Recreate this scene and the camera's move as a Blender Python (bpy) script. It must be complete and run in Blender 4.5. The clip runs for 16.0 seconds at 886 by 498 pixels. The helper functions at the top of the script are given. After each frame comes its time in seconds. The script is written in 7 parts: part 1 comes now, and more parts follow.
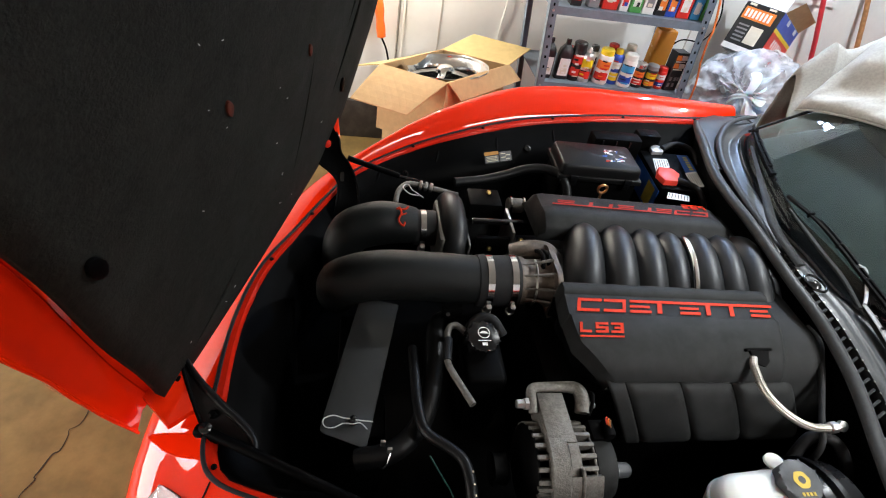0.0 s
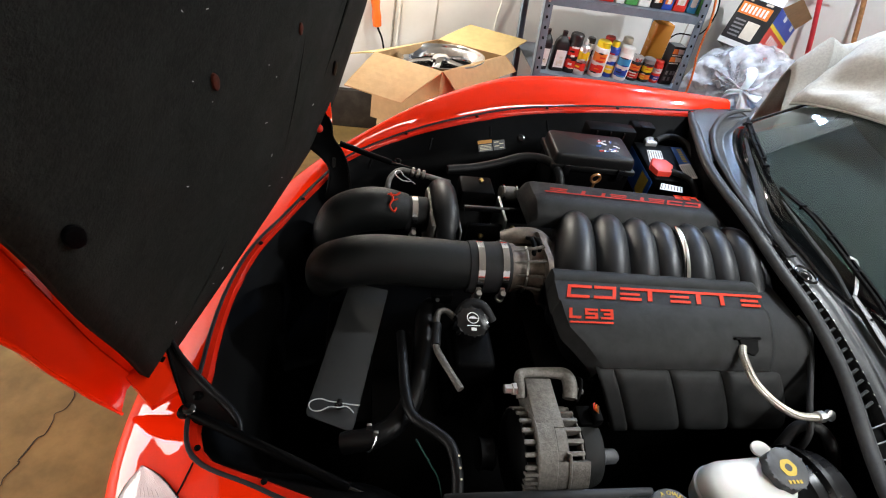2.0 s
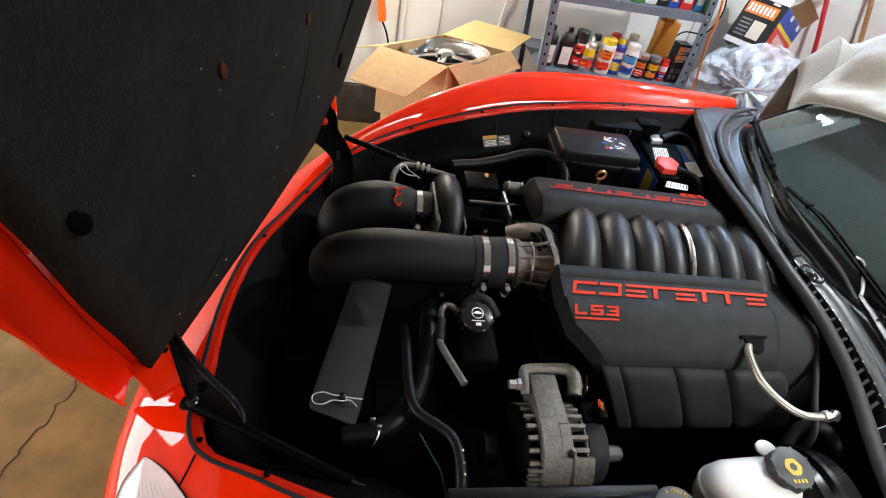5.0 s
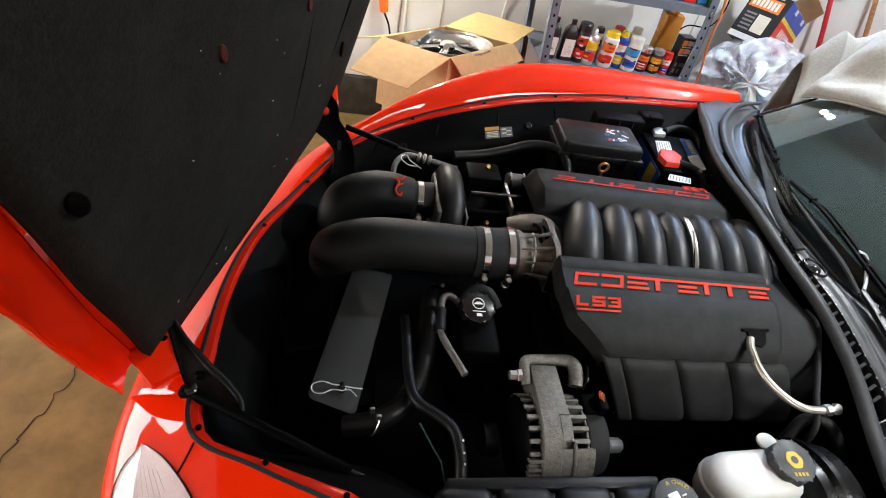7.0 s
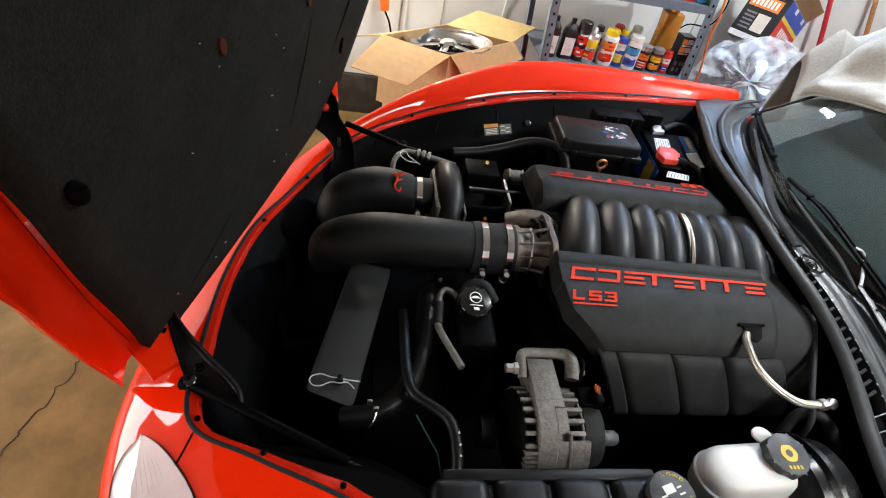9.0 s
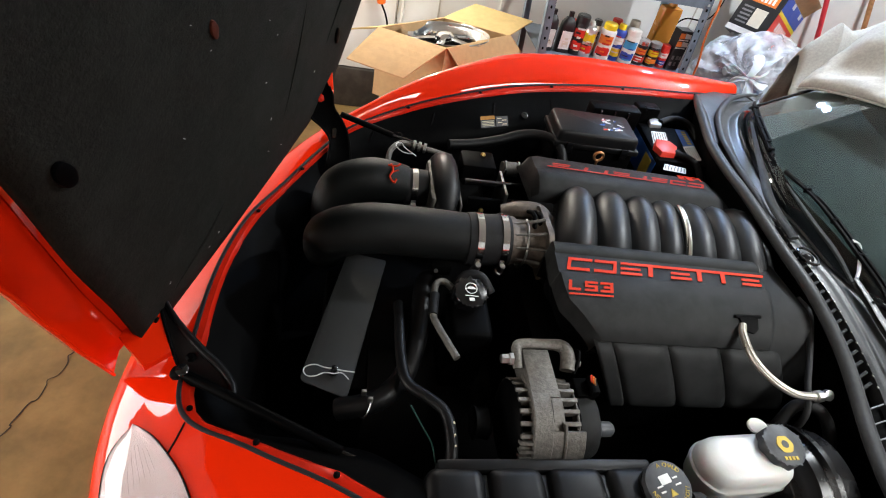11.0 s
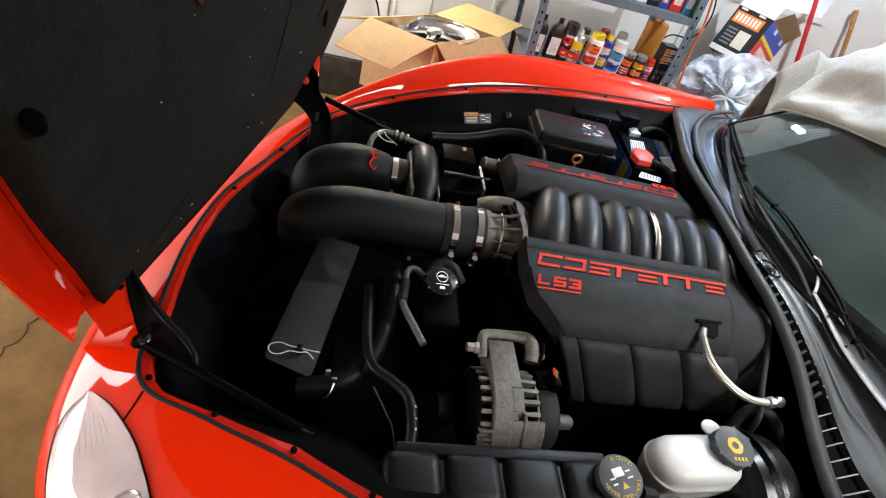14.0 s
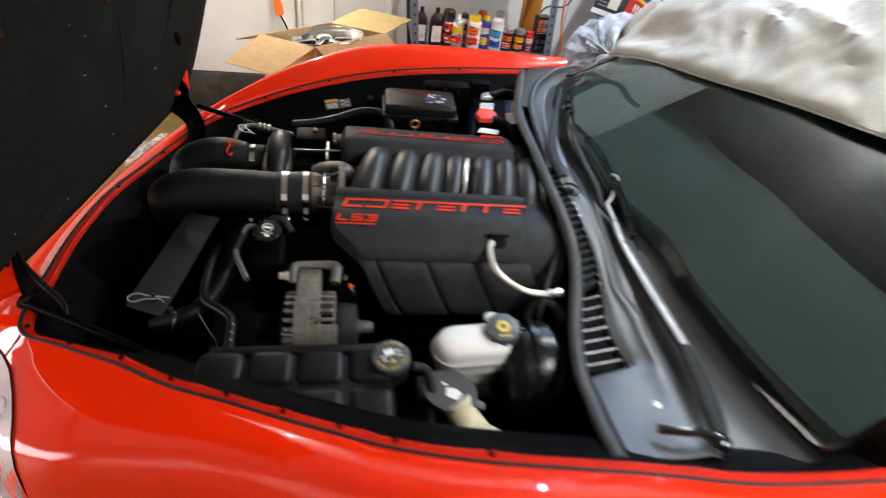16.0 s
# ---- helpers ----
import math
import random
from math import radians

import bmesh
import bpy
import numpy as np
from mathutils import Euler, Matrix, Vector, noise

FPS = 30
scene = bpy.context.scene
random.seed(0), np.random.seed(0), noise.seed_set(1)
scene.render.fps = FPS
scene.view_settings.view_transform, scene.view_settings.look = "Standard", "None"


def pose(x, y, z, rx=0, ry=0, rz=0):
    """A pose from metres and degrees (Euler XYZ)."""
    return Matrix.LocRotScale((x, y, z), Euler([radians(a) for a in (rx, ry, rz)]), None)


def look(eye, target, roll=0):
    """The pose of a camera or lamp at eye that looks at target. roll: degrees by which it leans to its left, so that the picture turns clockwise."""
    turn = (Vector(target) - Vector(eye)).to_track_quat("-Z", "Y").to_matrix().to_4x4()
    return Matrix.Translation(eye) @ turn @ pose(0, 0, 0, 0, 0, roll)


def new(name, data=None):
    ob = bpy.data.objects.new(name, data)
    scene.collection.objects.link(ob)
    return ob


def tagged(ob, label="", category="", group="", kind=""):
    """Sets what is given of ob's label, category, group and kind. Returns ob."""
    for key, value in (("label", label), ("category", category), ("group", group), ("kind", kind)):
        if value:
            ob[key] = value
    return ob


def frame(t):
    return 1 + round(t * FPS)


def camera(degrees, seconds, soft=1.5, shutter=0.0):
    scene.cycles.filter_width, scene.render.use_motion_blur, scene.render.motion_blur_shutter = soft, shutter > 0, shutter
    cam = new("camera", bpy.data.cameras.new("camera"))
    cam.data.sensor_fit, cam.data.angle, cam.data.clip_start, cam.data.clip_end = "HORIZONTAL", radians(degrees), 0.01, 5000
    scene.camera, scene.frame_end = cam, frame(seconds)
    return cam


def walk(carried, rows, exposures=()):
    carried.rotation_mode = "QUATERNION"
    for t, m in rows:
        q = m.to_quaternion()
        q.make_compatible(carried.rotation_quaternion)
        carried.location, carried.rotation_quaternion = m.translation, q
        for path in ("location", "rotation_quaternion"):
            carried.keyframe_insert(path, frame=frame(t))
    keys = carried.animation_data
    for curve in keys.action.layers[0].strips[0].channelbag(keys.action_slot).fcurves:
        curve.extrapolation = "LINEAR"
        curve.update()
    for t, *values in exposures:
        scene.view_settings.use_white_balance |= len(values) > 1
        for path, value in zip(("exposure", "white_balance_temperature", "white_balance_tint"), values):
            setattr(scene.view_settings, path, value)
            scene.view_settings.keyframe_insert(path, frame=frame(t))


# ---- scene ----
cam = camera(79.7, 16.0, soft=1.1, shutter=0.6)
PATH = [
    (0, (-0.497, -0.92, 1.62), (-0.159, 0.567, 0.326), 10.6),
    (0.5, (-0.487, -0.92, 1.618), (-0.141, 0.564, 0.322), 10.8),
    (1, (-0.488, -0.922, 1.603), (-0.13, 0.558, 0.306), 11.4),
    (1.5, (-0.48, -0.926, 1.596), (-0.126, 0.552, 0.297), 11.2),
    (2, (-0.481, -0.933, 1.595), (-0.127, 0.545, 0.294), 11.8),
    (2.5, (-0.478, -0.938, 1.598), (-0.123, 0.541, 0.299), 12.1),
    (3, (-0.483, -0.941, 1.594), (-0.127, 0.537, 0.294), 12.6),
    (3.5, (-0.49, -0.94, 1.592), (-0.139, 0.535, 0.288), 12.6),
    (4, (-0.491, -0.935, 1.59), (-0.14, 0.539, 0.285), 12.4),
    (6.5, (-0.49, -0.931, 1.57), (-0.133, 0.532, 0.254), 13.0),
    (7, (-0.491, -0.934, 1.568), (-0.136, 0.526, 0.249), 13.1),
    (7.5, (-0.483, -0.938, 1.573), (-0.128, 0.525, 0.256), 13.1),
    (8, (-0.483, -0.943, 1.576), (-0.133, 0.521, 0.26), 12.8),
    (8.5, (-0.487, -0.949, 1.57), (-0.138, 0.515, 0.253), 13.0),
    (9, (-0.483, -0.95, 1.565), (-0.134, 0.512, 0.246), 13.1),
    (11.5, (-0.472, -0.96, 1.547), (-0.11, 0.495, 0.223), 13.6),
    (12, (-0.461, -0.969, 1.55), (-0.094, 0.488, 0.23), 13.4),
    (12.5, (-0.45, -0.983, 1.558), (-0.078, 0.479, 0.245), 13.4),
    (13, (-0.445, -0.993, 1.561), (-0.068, 0.47, 0.251), 13.5),
    (13.5, (-0.447, -0.992, 1.559), (-0.059, 0.47, 0.25), 14.9),
    (14, (-0.462, -0.984, 1.534), (-0.027, 0.471, 0.233), 19.1),
    (14.5, (-0.472, -0.976, 1.529), (-0.021, 0.475, 0.228), 19.8),
    (15, (-0.399, -0.99, 1.535), (0.071, 0.453, 0.232), 16.3),
    (15.5, (-0.277, -1.087, 1.575), (0.183, 0.37, 0.285), 13.0),
    (16, (0.035, -1.348, 1.677), (0.366, 0.138, 0.38), 8.5),
]
walk(cam, [(t, look(eye, target, roll)) for t, eye, target, roll in PATH], ((0, 0), (14.8, 0), (15.5, -0.1), (16, -0.17)))

from mathutils.bvhtree import BVHTree

# ---- light ----
world = bpy.data.worlds.new("sky")
scene.world = world
world.use_nodes = True
wn = world.node_tree.nodes
sky = wn.new("ShaderNodeTexSky")
sky.sky_type, sky.sun_disc = "NISHITA", False
sky.sun_elevation, sky.sun_rotation = radians(38), radians(-70)
world.node_tree.links.new(sky.outputs[0], wn["Background"].inputs[0])
wn["Background"].inputs[1].default_value = 0.12


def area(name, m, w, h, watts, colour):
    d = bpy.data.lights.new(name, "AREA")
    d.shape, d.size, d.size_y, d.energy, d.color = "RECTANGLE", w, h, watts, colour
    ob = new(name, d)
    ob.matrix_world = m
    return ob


SUN = bpy.data.lights.new("sun", "SUN")
SUN.energy, SUN.angle, SUN.color = 2.5, radians(0.6), (1.0, 0.95, 0.86)
new("sun", SUN).matrix_world = look((-6, -3, 6), (-2.2, -0.6, 0))
area("door_daylight", look((-4.35, -0.4, 0.95), (0, -0.4, 0.95)), 4.4, 1.2, 168, (1.0, 0.97, 0.93))
area("window_daylight", look((1.515, 2.00, 2.14), (1.1, 0.5, 0.9)), 0.055, 0.25, 90, (0.40, 0.62, 1.0))
# unseen fill lamp, added on the near side to brighten covers and cowl
area("side_fill", look((1.70, -1.30, 2.48), (0.85, -0.30, 0.7)), 1.2, 0.5, 17, (0.97, 0.98, 0.96)).data.spread = radians(70)
# unseen fill lamp, added to lift the right wall, cloth and cowl
REAR = bpy.data.lights.new("rear_fill", "POINT")
REAR.energy, REAR.color, REAR.shadow_soft_size = 134, (0.88, 0.94, 1.0), 0.035
new("rear_fill", REAR).location = (1.75, 0.75, 2.38)
BULB = bpy.data.lights.new("work_bulb", "POINT")
BULB.energy, BULB.color, BULB.shadow_soft_size = 33, (1.0, 0.94, 0.84), 0.03
new("work_bulb", BULB).location = (-0.36, 1.72, 1.34)


# ---- materials ----
def mat(name, colour, rough=0.5, metal=0.0, grain=0.0, gscale=60.0, bump=0.0, bscale=300.0, coat=0.0, dirt=0.0, dscale=6.0,
        dirt_colour=None, trans=0.0, ior=1.45, spec=0.5, rvar=0.15, subs=0.0, alpha=1.0, rnd=0.0):
    m = bpy.data.materials.new(name)
    m.use_nodes = True
    n, l = m.node_tree.nodes, m.node_tree.links
    b = n["Principled BSDF"]
    co = n.new("ShaderNodeTexCoord")
    c3 = (*colour, 1)
    last = None

    def nz(scale, detail=6.0, rgh=0.6):
        t = n.new("ShaderNodeTexNoise")
        t.inputs["Scale"].default_value, t.inputs["Detail"].default_value, t.inputs["Roughness"].default_value = scale, detail, rgh
        l.new(co.outputs["Object"], t.inputs["Vector"])
        return t.outputs["Fac"]

    def mix(fac, a, bcol):
        x = n.new("ShaderNodeMix")
        x.data_type = "RGBA"
        l.new(fac, x.inputs["Factor"])
        if isinstance(a, tuple):
            x.inputs["A"].default_value = a
        else:
            l.new(a, x.inputs["A"])
        x.inputs["B"].default_value = bcol
        return x.outputs["Result"]

    def ramp(fac, lo, hi):
        r = n.new("ShaderNodeMapRange")
        r.inputs["From Min"].default_value, r.inputs["From Max"].default_value = lo, hi
        l.new(fac, r.inputs["Value"])
        return r.outputs["Result"]

    src = c3
    if grain:
        d = tuple(min(1, max(0, v * (1 - grain))) for v in colour)
        u = tuple(min(1, v * (1 + grain)) for v in colour)
        src = mix(ramp(nz(gscale), 0.35, 0.65), (*d, 1), (*u, 1))
    if dirt:
        dc = dirt_colour or tuple(v * 0.45 for v in colour)
        f = ramp(nz(dscale, 8.0, 0.68), 0.5, 0.72)
        q = n.new("ShaderNodeMath")
        q.operation = "MULTIPLY"
        q.inputs[1].default_value = dirt
        l.new(f, q.inputs[0])
        src = mix(q.outputs[0], src, (*dc, 1))
    if rnd:
        oi = n.new("ShaderNodeObjectInfo")
        hs = n.new("ShaderNodeHueSaturation")
        mr = n.new("ShaderNodeMapRange")
        mr.inputs["To Min"].default_value, mr.inputs["To Max"].default_value = 1 - rnd, 1 + rnd
        l.new(oi.outputs["Random"], mr.inputs["Value"])
        l.new(mr.outputs["Result"], hs.inputs["Value"])
        if isinstance(src, tuple):
            hs.inputs["Color"].default_value = src
        else:
            l.new(src, hs.inputs["Color"])
        src = hs.outputs["Color"]
    if isinstance(src, tuple):
        b.inputs["Base Color"].default_value = src
    else:
        l.new(src, b.inputs["Base Color"])
    if rvar:
        r = n.new("ShaderNodeMapRange")
        r.inputs["From Min"].default_value, r.inputs["From Max"].default_value = 0.3, 0.7
        r.inputs["To Min"].default_value, r.inputs["To Max"].default_value = max(0.0, rough * (1 - rvar)), min(1.0, rough * (1 + rvar))
        l.new(nz(14.0, 5.0), r.inputs["Value"])
        l.new(r.outputs["Result"], b.inputs["Roughness"])
    else:
        b.inputs["Roughness"].default_value = rough
    b.inputs["Metallic"].default_value = metal
    b.inputs["Coat Weight"].default_value = coat
    b.inputs["Coat Roughness"].default_value = 0.03
    b.inputs["Transmission Weight"].default_value = trans
    b.inputs["IOR"].default_value = ior
    b.inputs["Specular IOR Level"].default_value = spec
    b.inputs["Subsurface Weight"].default_value = subs
    b.inputs["Alpha"].default_value = alpha
    if bump:
        bp = n.new("ShaderNodeBump")
        bp.inputs["Strength"].default_value, bp.inputs["Distance"].default_value = bump, 0.002
        l.new(nz(bscale, 4.0), bp.inputs["Height"])
        l.new(bp.outputs["Normal"], b.inputs["Normal"])
    return m


RED = mat("red_paint", (0.80, 0.022, 0.002), 0.45, 0.0, 0.06, 900, coat=0.85, rvar=0.1, spec=0.0)
RED.node_tree.nodes["Principled BSDF"].inputs["Coat IOR"].default_value = 1.6
# darker copy of the body red that puts the flange's shade into colour
RED_IN = mat("red_paint_in_shade", (0.52, 0.014, 0.003), 0.42, dirt=0.35, dscale=18, dirt_colour=(0.14, 0.012, 0.006), coat=0.35, spec=0.1)
LETTER = mat("letter_red", (0.55, 0.032, 0.008), 0.5, grain=0.1, gscale=80, spec=0.1)
# the same lettering red, with the far cover's shade in its colour
LETTERSHADE = mat("letter_red_shaded", (0.42, 0.03, 0.018), 0.55, grain=0.15, gscale=80, spec=0.15)
PLASTIC = mat("moulded_black_plastic", (0.0165, 0.017, 0.0172), 0.55, grain=0.2, gscale=30, bump=0.25, bscale=1400, dirt=0.25, dscale=9, dirt_colour=(0.033, 0.033, 0.031), spec=0.14)
RUNNER = mat("satin_black_nylon", (0.011, 0.0115, 0.0125), 0.4, grain=0.15, gscale=25, bump=0.12, bscale=900, spec=0.4)
# near-black, as the engine bay's deep shade is put into this colour
BLACK = mat("black_plastic_and_shade", (0.0013, 0.0013, 0.0014), 0.5, grain=0.25, gscale=20, bump=0.2, bscale=500, dirt=0.25, dirt_colour=(0.003, 0.0029, 0.0028), spec=0.04)
TANKBLACK = mat("tank_plastic", (0.0042, 0.0042, 0.0045), 0.42, grain=0.2, gscale=25, bump=0.15, bscale=700, spec=0.25)
GLOSSBLACK = mat("gloss_black_paint", (0.004, 0.004, 0.0045), 0.16, grain=0.2, coat=0.5, dirt=0.25, dscale=20, dirt_colour=(0.012, 0.011, 0.010), spec=0.4)
BOOSTER = mat("satin_black_drum_paint", (0.004, 0.004, 0.0045), 0.28, grain=0.2, dirt=0.35, dscale=25, dirt_colour=(0.010, 0.009, 0.008), spec=0.3)
POWDER = mat("textured_black_powder_coat", (0.017, 0.0175, 0.0175), 0.55, grain=0.25, gscale=500, bump=0.45, bscale=900, spec=0.35)
TUBEBLACK = mat("wrinkle_black_tube", (0.007, 0.0078, 0.0078), 0.47, grain=0.3, gscale=700, bump=0.35, bscale=1100, spec=0.25)
RUBBER = mat("rubber", (0.010, 0.010, 0.0108), 0.62, grain=0.2, gscale=60, bump=0.2, bscale=300, dirt=0.35, dscale=12, dirt_colour=(0.02, 0.0195, 0.0185), spec=0.3)
SEALGREY = mat("weathered_seal_rubber", (0.032, 0.033, 0.035), 0.42, grain=0.15, gscale=90, bump=0.2, bscale=400, dirt=0.4, dscale=12, dirt_colour=(0.065, 0.063, 0.06), spec=0.3)
COWL = mat("cowl_plastic", (0.048, 0.050, 0.053), 0.36, grain=0.2, gscale=200, bump=0.2, bscale=700, dirt=0.4, dscale=8, dirt_colour=(0.075, 0.073, 0.07), spec=0.6)
# the paler mottle paints the liner's uneven sheen along with its smudges
LINER = mat("fibre_hood_liner", (0.0145, 0.0145, 0.0122), 0.95, grain=0.25, gscale=120, bump=0.8, bscale=220, dirt=0.7, dscale=4, dirt_colour=(0.023, 0.024, 0.0205), spec=0.1)
CHROME = mat("polished_steel", (0.78, 0.78, 0.77), 0.13, 1.0, 0.05, 40, rvar=0.3)
BRIGHTWIRE = mat("zinc_wire", (0.78, 0.78, 0.77), 0.3, 0.45, 0.05, 40)
WORNALLOY = mat("worn_bright_arm", (0.50, 0.50, 0.50), 0.38, 0.6, 0.12, 60)
STEEL = mat("steel", (0.55, 0.54, 0.52), 0.32, 1.0, 0.15, 80, dirt=0.3, dscale=40, dirt_colour=(0.25, 0.22, 0.19))
BROWNCAST = mat("brown_stained_casting", (0.10, 0.078, 0.062), 0.5, 0.3, 0.3, 60, bump=0.5, bscale=200)
CASTALU = mat("cast_aluminium", (0.15, 0.14, 0.127), 0.55, 0.55, 0.22, 160, bump=0.6, bscale=260, dirt=0.75, dscale=45, dirt_colour=(0.075, 0.066, 0.055))
COPPER = mat("copper", (0.72, 0.36, 0.17), 0.35, 1.0, 0.15, 60)
RUSTRED = mat("dull_red_brown", (0.07, 0.016, 0.008), 0.7, grain=0.3, gscale=60, spec=0.2)
BRASS = mat("brass", (0.6, 0.42, 0.15), 0.4, 1.0, 0.2, 60)
TANKWHITE = mat("white_nylon", (0.60, 0.59, 0.575), 0.42, subs=0.15, grain=0.05, gscale=18, dirt=0.3, dscale=9, dirt_colour=(0.48, 0.45, 0.40), bump=0.08, bscale=200)
BEIGE = mat("aged_translucent_plastic", (0.55, 0.49, 0.34), 0.5, grain=0.12, gscale=20)
CAPGREY = mat("dark_grey_plastic", (0.055, 0.058, 0.063), 0.45, grain=0.15, gscale=60, bump=0.15, bscale=500)
WARNORANGE = mat("faded_orange_print", (0.45, 0.2, 0.03), 0.6, grain=0.15)
YELLOW = mat("yellow_print", (0.55, 0.39, 0.05), 0.5, grain=0.1)
WHITEPRINT = mat("white_print", (0.75, 0.75, 0.73), 0.5, grain=0.05)
ORANGE = mat("orange_plastic", (0.85, 0.16, 0.02), 0.4, grain=0.08)
BATTRED = mat("red_plastic", (0.72, 0.05, 0.03), 0.42, grain=0.06)
BLUELABEL = mat("blue_label", (0.02, 0.09, 0.36), 0.4, grain=0.06)
GLASS = mat("tinted_glass", (0.25, 0.33, 0.30), 0.01, trans=1.0, ior=1.45, rvar=0)
LENSGLASS = mat("clear_lens", (0.95, 0.95, 0.95), 0.03, trans=0.85, ior=1.45, rvar=0)
REFLECTOR = mat("headlight_reflector", (0.40, 0.31, 0.31), 0.42, 0.9, 0.12, 14)
CONCRETE = mat("sealed_concrete", (0.245, 0.16, 0.056), 0.42, grain=0.22, gscale=9, dirt=0.55, dscale=2.2, dirt_colour=(0.115, 0.07, 0.03), bump=0.12, bscale=60)
CRACK = mat("crack_dirt", (0.035, 0.025, 0.018), 0.9, grain=0.3)
WALL = mat("painted_wallboard", (0.74, 0.735, 0.71), 0.6, grain=0.04, gscale=5, dirt=0.18, dscale=2.0, dirt_colour=(0.55, 0.5, 0.43), bump=0.12, bscale=90)
STEM = mat("dark_stem_wall", (0.035, 0.03, 0.026), 0.5, grain=0.3, gscale=12, dirt=0.4, dirt_colour=(0.09, 0.08, 0.07))
CEIL = mat("ceiling_paint", (0.24, 0.225, 0.20), 0.75, grain=0.04, gscale=6)
CARD = mat("cardboard", (0.50, 0.325, 0.165), 0.8, grain=0.07, gscale=30, dirt=0.2, dscale=4, dirt_colour=(0.42, 0.26, 0.13), bump=0.1, bscale=160, spec=0.2)
CARDIN = mat("cardboard_inside", (0.56, 0.42, 0.19), 0.8, grain=0.07, gscale=25, dirt=0.2, dscale=4, dirt_colour=(0.45, 0.34, 0.16), spec=0.2)
SHELF = mat("blue_grey_shelf_steel", (0.15, 0.185, 0.23), 0.42, 0.0, 0.12, 20, dirt=0.35, dscale=18, dirt_colour=(0.10, 0.10, 0.11))
COVERCLOTH = mat("grey_car_cover_cloth", (0.43, 0.42, 0.39), 0.85, grain=0.1, gscale=120, dirt=0.25, dscale=4, dirt_colour=(0.34, 0.325, 0.295), bump=0.35, bscale=420, spec=0.2)
BAG = mat("clear_plastic_bag", (0.82, 0.86, 0.92), 0.22, grain=0.08, gscale=6, bump=0.25, bscale=18, spec=0.6)
bn, bl = BAG.node_tree.nodes, BAG.node_tree.links
bt, br = bn.new("ShaderNodeTexNoise"), bn.new("ShaderNodeMapRange")
bt.inputs["Scale"].default_value, bt.inputs["Detail"].default_value = 7.0, 5.0
br.inputs["From Min"].default_value, br.inputs["From Max"].default_value = 0.38, 0.62
br.inputs["To Min"].default_value, br.inputs["To Max"].default_value = 0.30, 0.72
bl.new(bt.outputs["Fac"], br.inputs["Value"])
bl.new(br.outputs["Result"], bn["Principled BSDF"].inputs["Alpha"])
WHITEPLASTIC = mat("gathered_white_plastic", (0.78, 0.81, 0.85), 0.28, grain=0.06, gscale=20, subs=0.2, bump=0.3, bscale=60)
REDPIPE = mat("red_pipe", (0.55, 0.03, 0.04), 0.4, grain=0.1)
WOOD = mat("broom_wood", (0.42, 0.2, 0.08), 0.55, grain=0.25, gscale=50)
ORANGECORD = mat("orange_cord", (0.82, 0.2, 0.04), 0.5, grain=0.1)
WHITECORD = mat("white_cord", (0.75, 0.73, 0.68), 0.5, grain=0.05)
WIPERGREY = mat("worn_wiper_paint", (0.22, 0.22, 0.225), 0.42, 0.5, 0.15, 40)
GREENWIRE = mat("green_wire", (0.004, 0.035, 0.027), 0.5, grain=0.1)
INTERIOR = mat("car_interior", (0.004, 0.0045, 0.0043), 0.75, grain=0.3, gscale=40, bump=0.3, bscale=500)
DASH = mat("dash_top", (0.022, 0.026, 0.0245), 0.7, grain=0.2, gscale=80, bump=0.4, bscale=800)


def emit(name, colour, strength):
    m = bpy.data.materials.new(name)
    m.use_nodes = True
    b = m.node_tree.nodes["Principled BSDF"]
    b.inputs["Base Color"].default_value = (*colour, 1)
    b.inputs["Emission Color"].default_value = (*colour, 1)
    b.inputs["Emission Strength"].default_value = strength
    return m


SKYPANE = emit("bright_sky_beyond_pane", (0.66, 0.80, 1.0), 6.0)
DULLPANE = emit("hazy_pane", (0.55, 0.66, 0.85), 1.4)


# ---- mesh tools ----
def mesh_of(bm, name, material, smooth=True):
    bmesh.ops.recalc_face_normals(bm, faces=bm.faces)
    me = bpy.data.meshes.new(name)
    bm.to_mesh(me)
    bm.free()
    me.materials.append(material)
    if smooth:
        me.polygons.foreach_set("use_smooth", [True] * len(me.polygons))
        me.set_sharp_from_angle(angle=radians(38))
    return me


def thing(name, at=(0, 0, 0), label="", category="", group="", rot=(0, 0, 0)):
    ob = new(name)
    ob.empty_display_size = 0.05
    ob.matrix_world = pose(*at, *rot)
    return tagged(ob, label, category, group)


def part(name, bm, material, parent=None, label="", smooth=True, m=None):
    ob = new(name, mesh_of(bm, name, material, smooth))
    if parent is not None:
        ob.parent = parent
    if m is not None:
        ob.matrix_basis = m
    return tagged(ob, label)


def solid(name, bm, material, label, category, group="", kind="", m=None, smooth=True):
    ob = new(name, mesh_of(bm, name, material, smooth))
    if m is not None:
        ob.matrix_world = m
    return tagged(ob, label, category, group, kind)


def box(x0, x1, y0, y1, z0, z1, bevel=0.0, seg=2, bm=None):
    bm2 = bmesh.new()
    bmesh.ops.create_cube(bm2, size=1, matrix=Matrix.Translation(((x0 + x1) / 2, (y0 + y1) / 2, (z0 + z1) / 2)) @ Matrix.Diagonal((x1 - x0, y1 - y0, z1 - z0, 1)))
    if bevel:
        bmesh.ops.bevel(bm2, geom=bm2.edges[:], offset=bevel, segments=seg, affect="EDGES", profile=0.5)
    return join(bm, bm2)


def join(bm, other):
    if bm is None:
        return other
    me = bpy.data.meshes.new("tmp")
    other.to_mesh(me)
    other.free()
    bm.from_mesh(me)
    bpy.data.meshes.remove(me)
    return bm


def moved(bm, m):
    bmesh.ops.transform(bm, matrix=m, verts=bm.verts[:])
    return bm


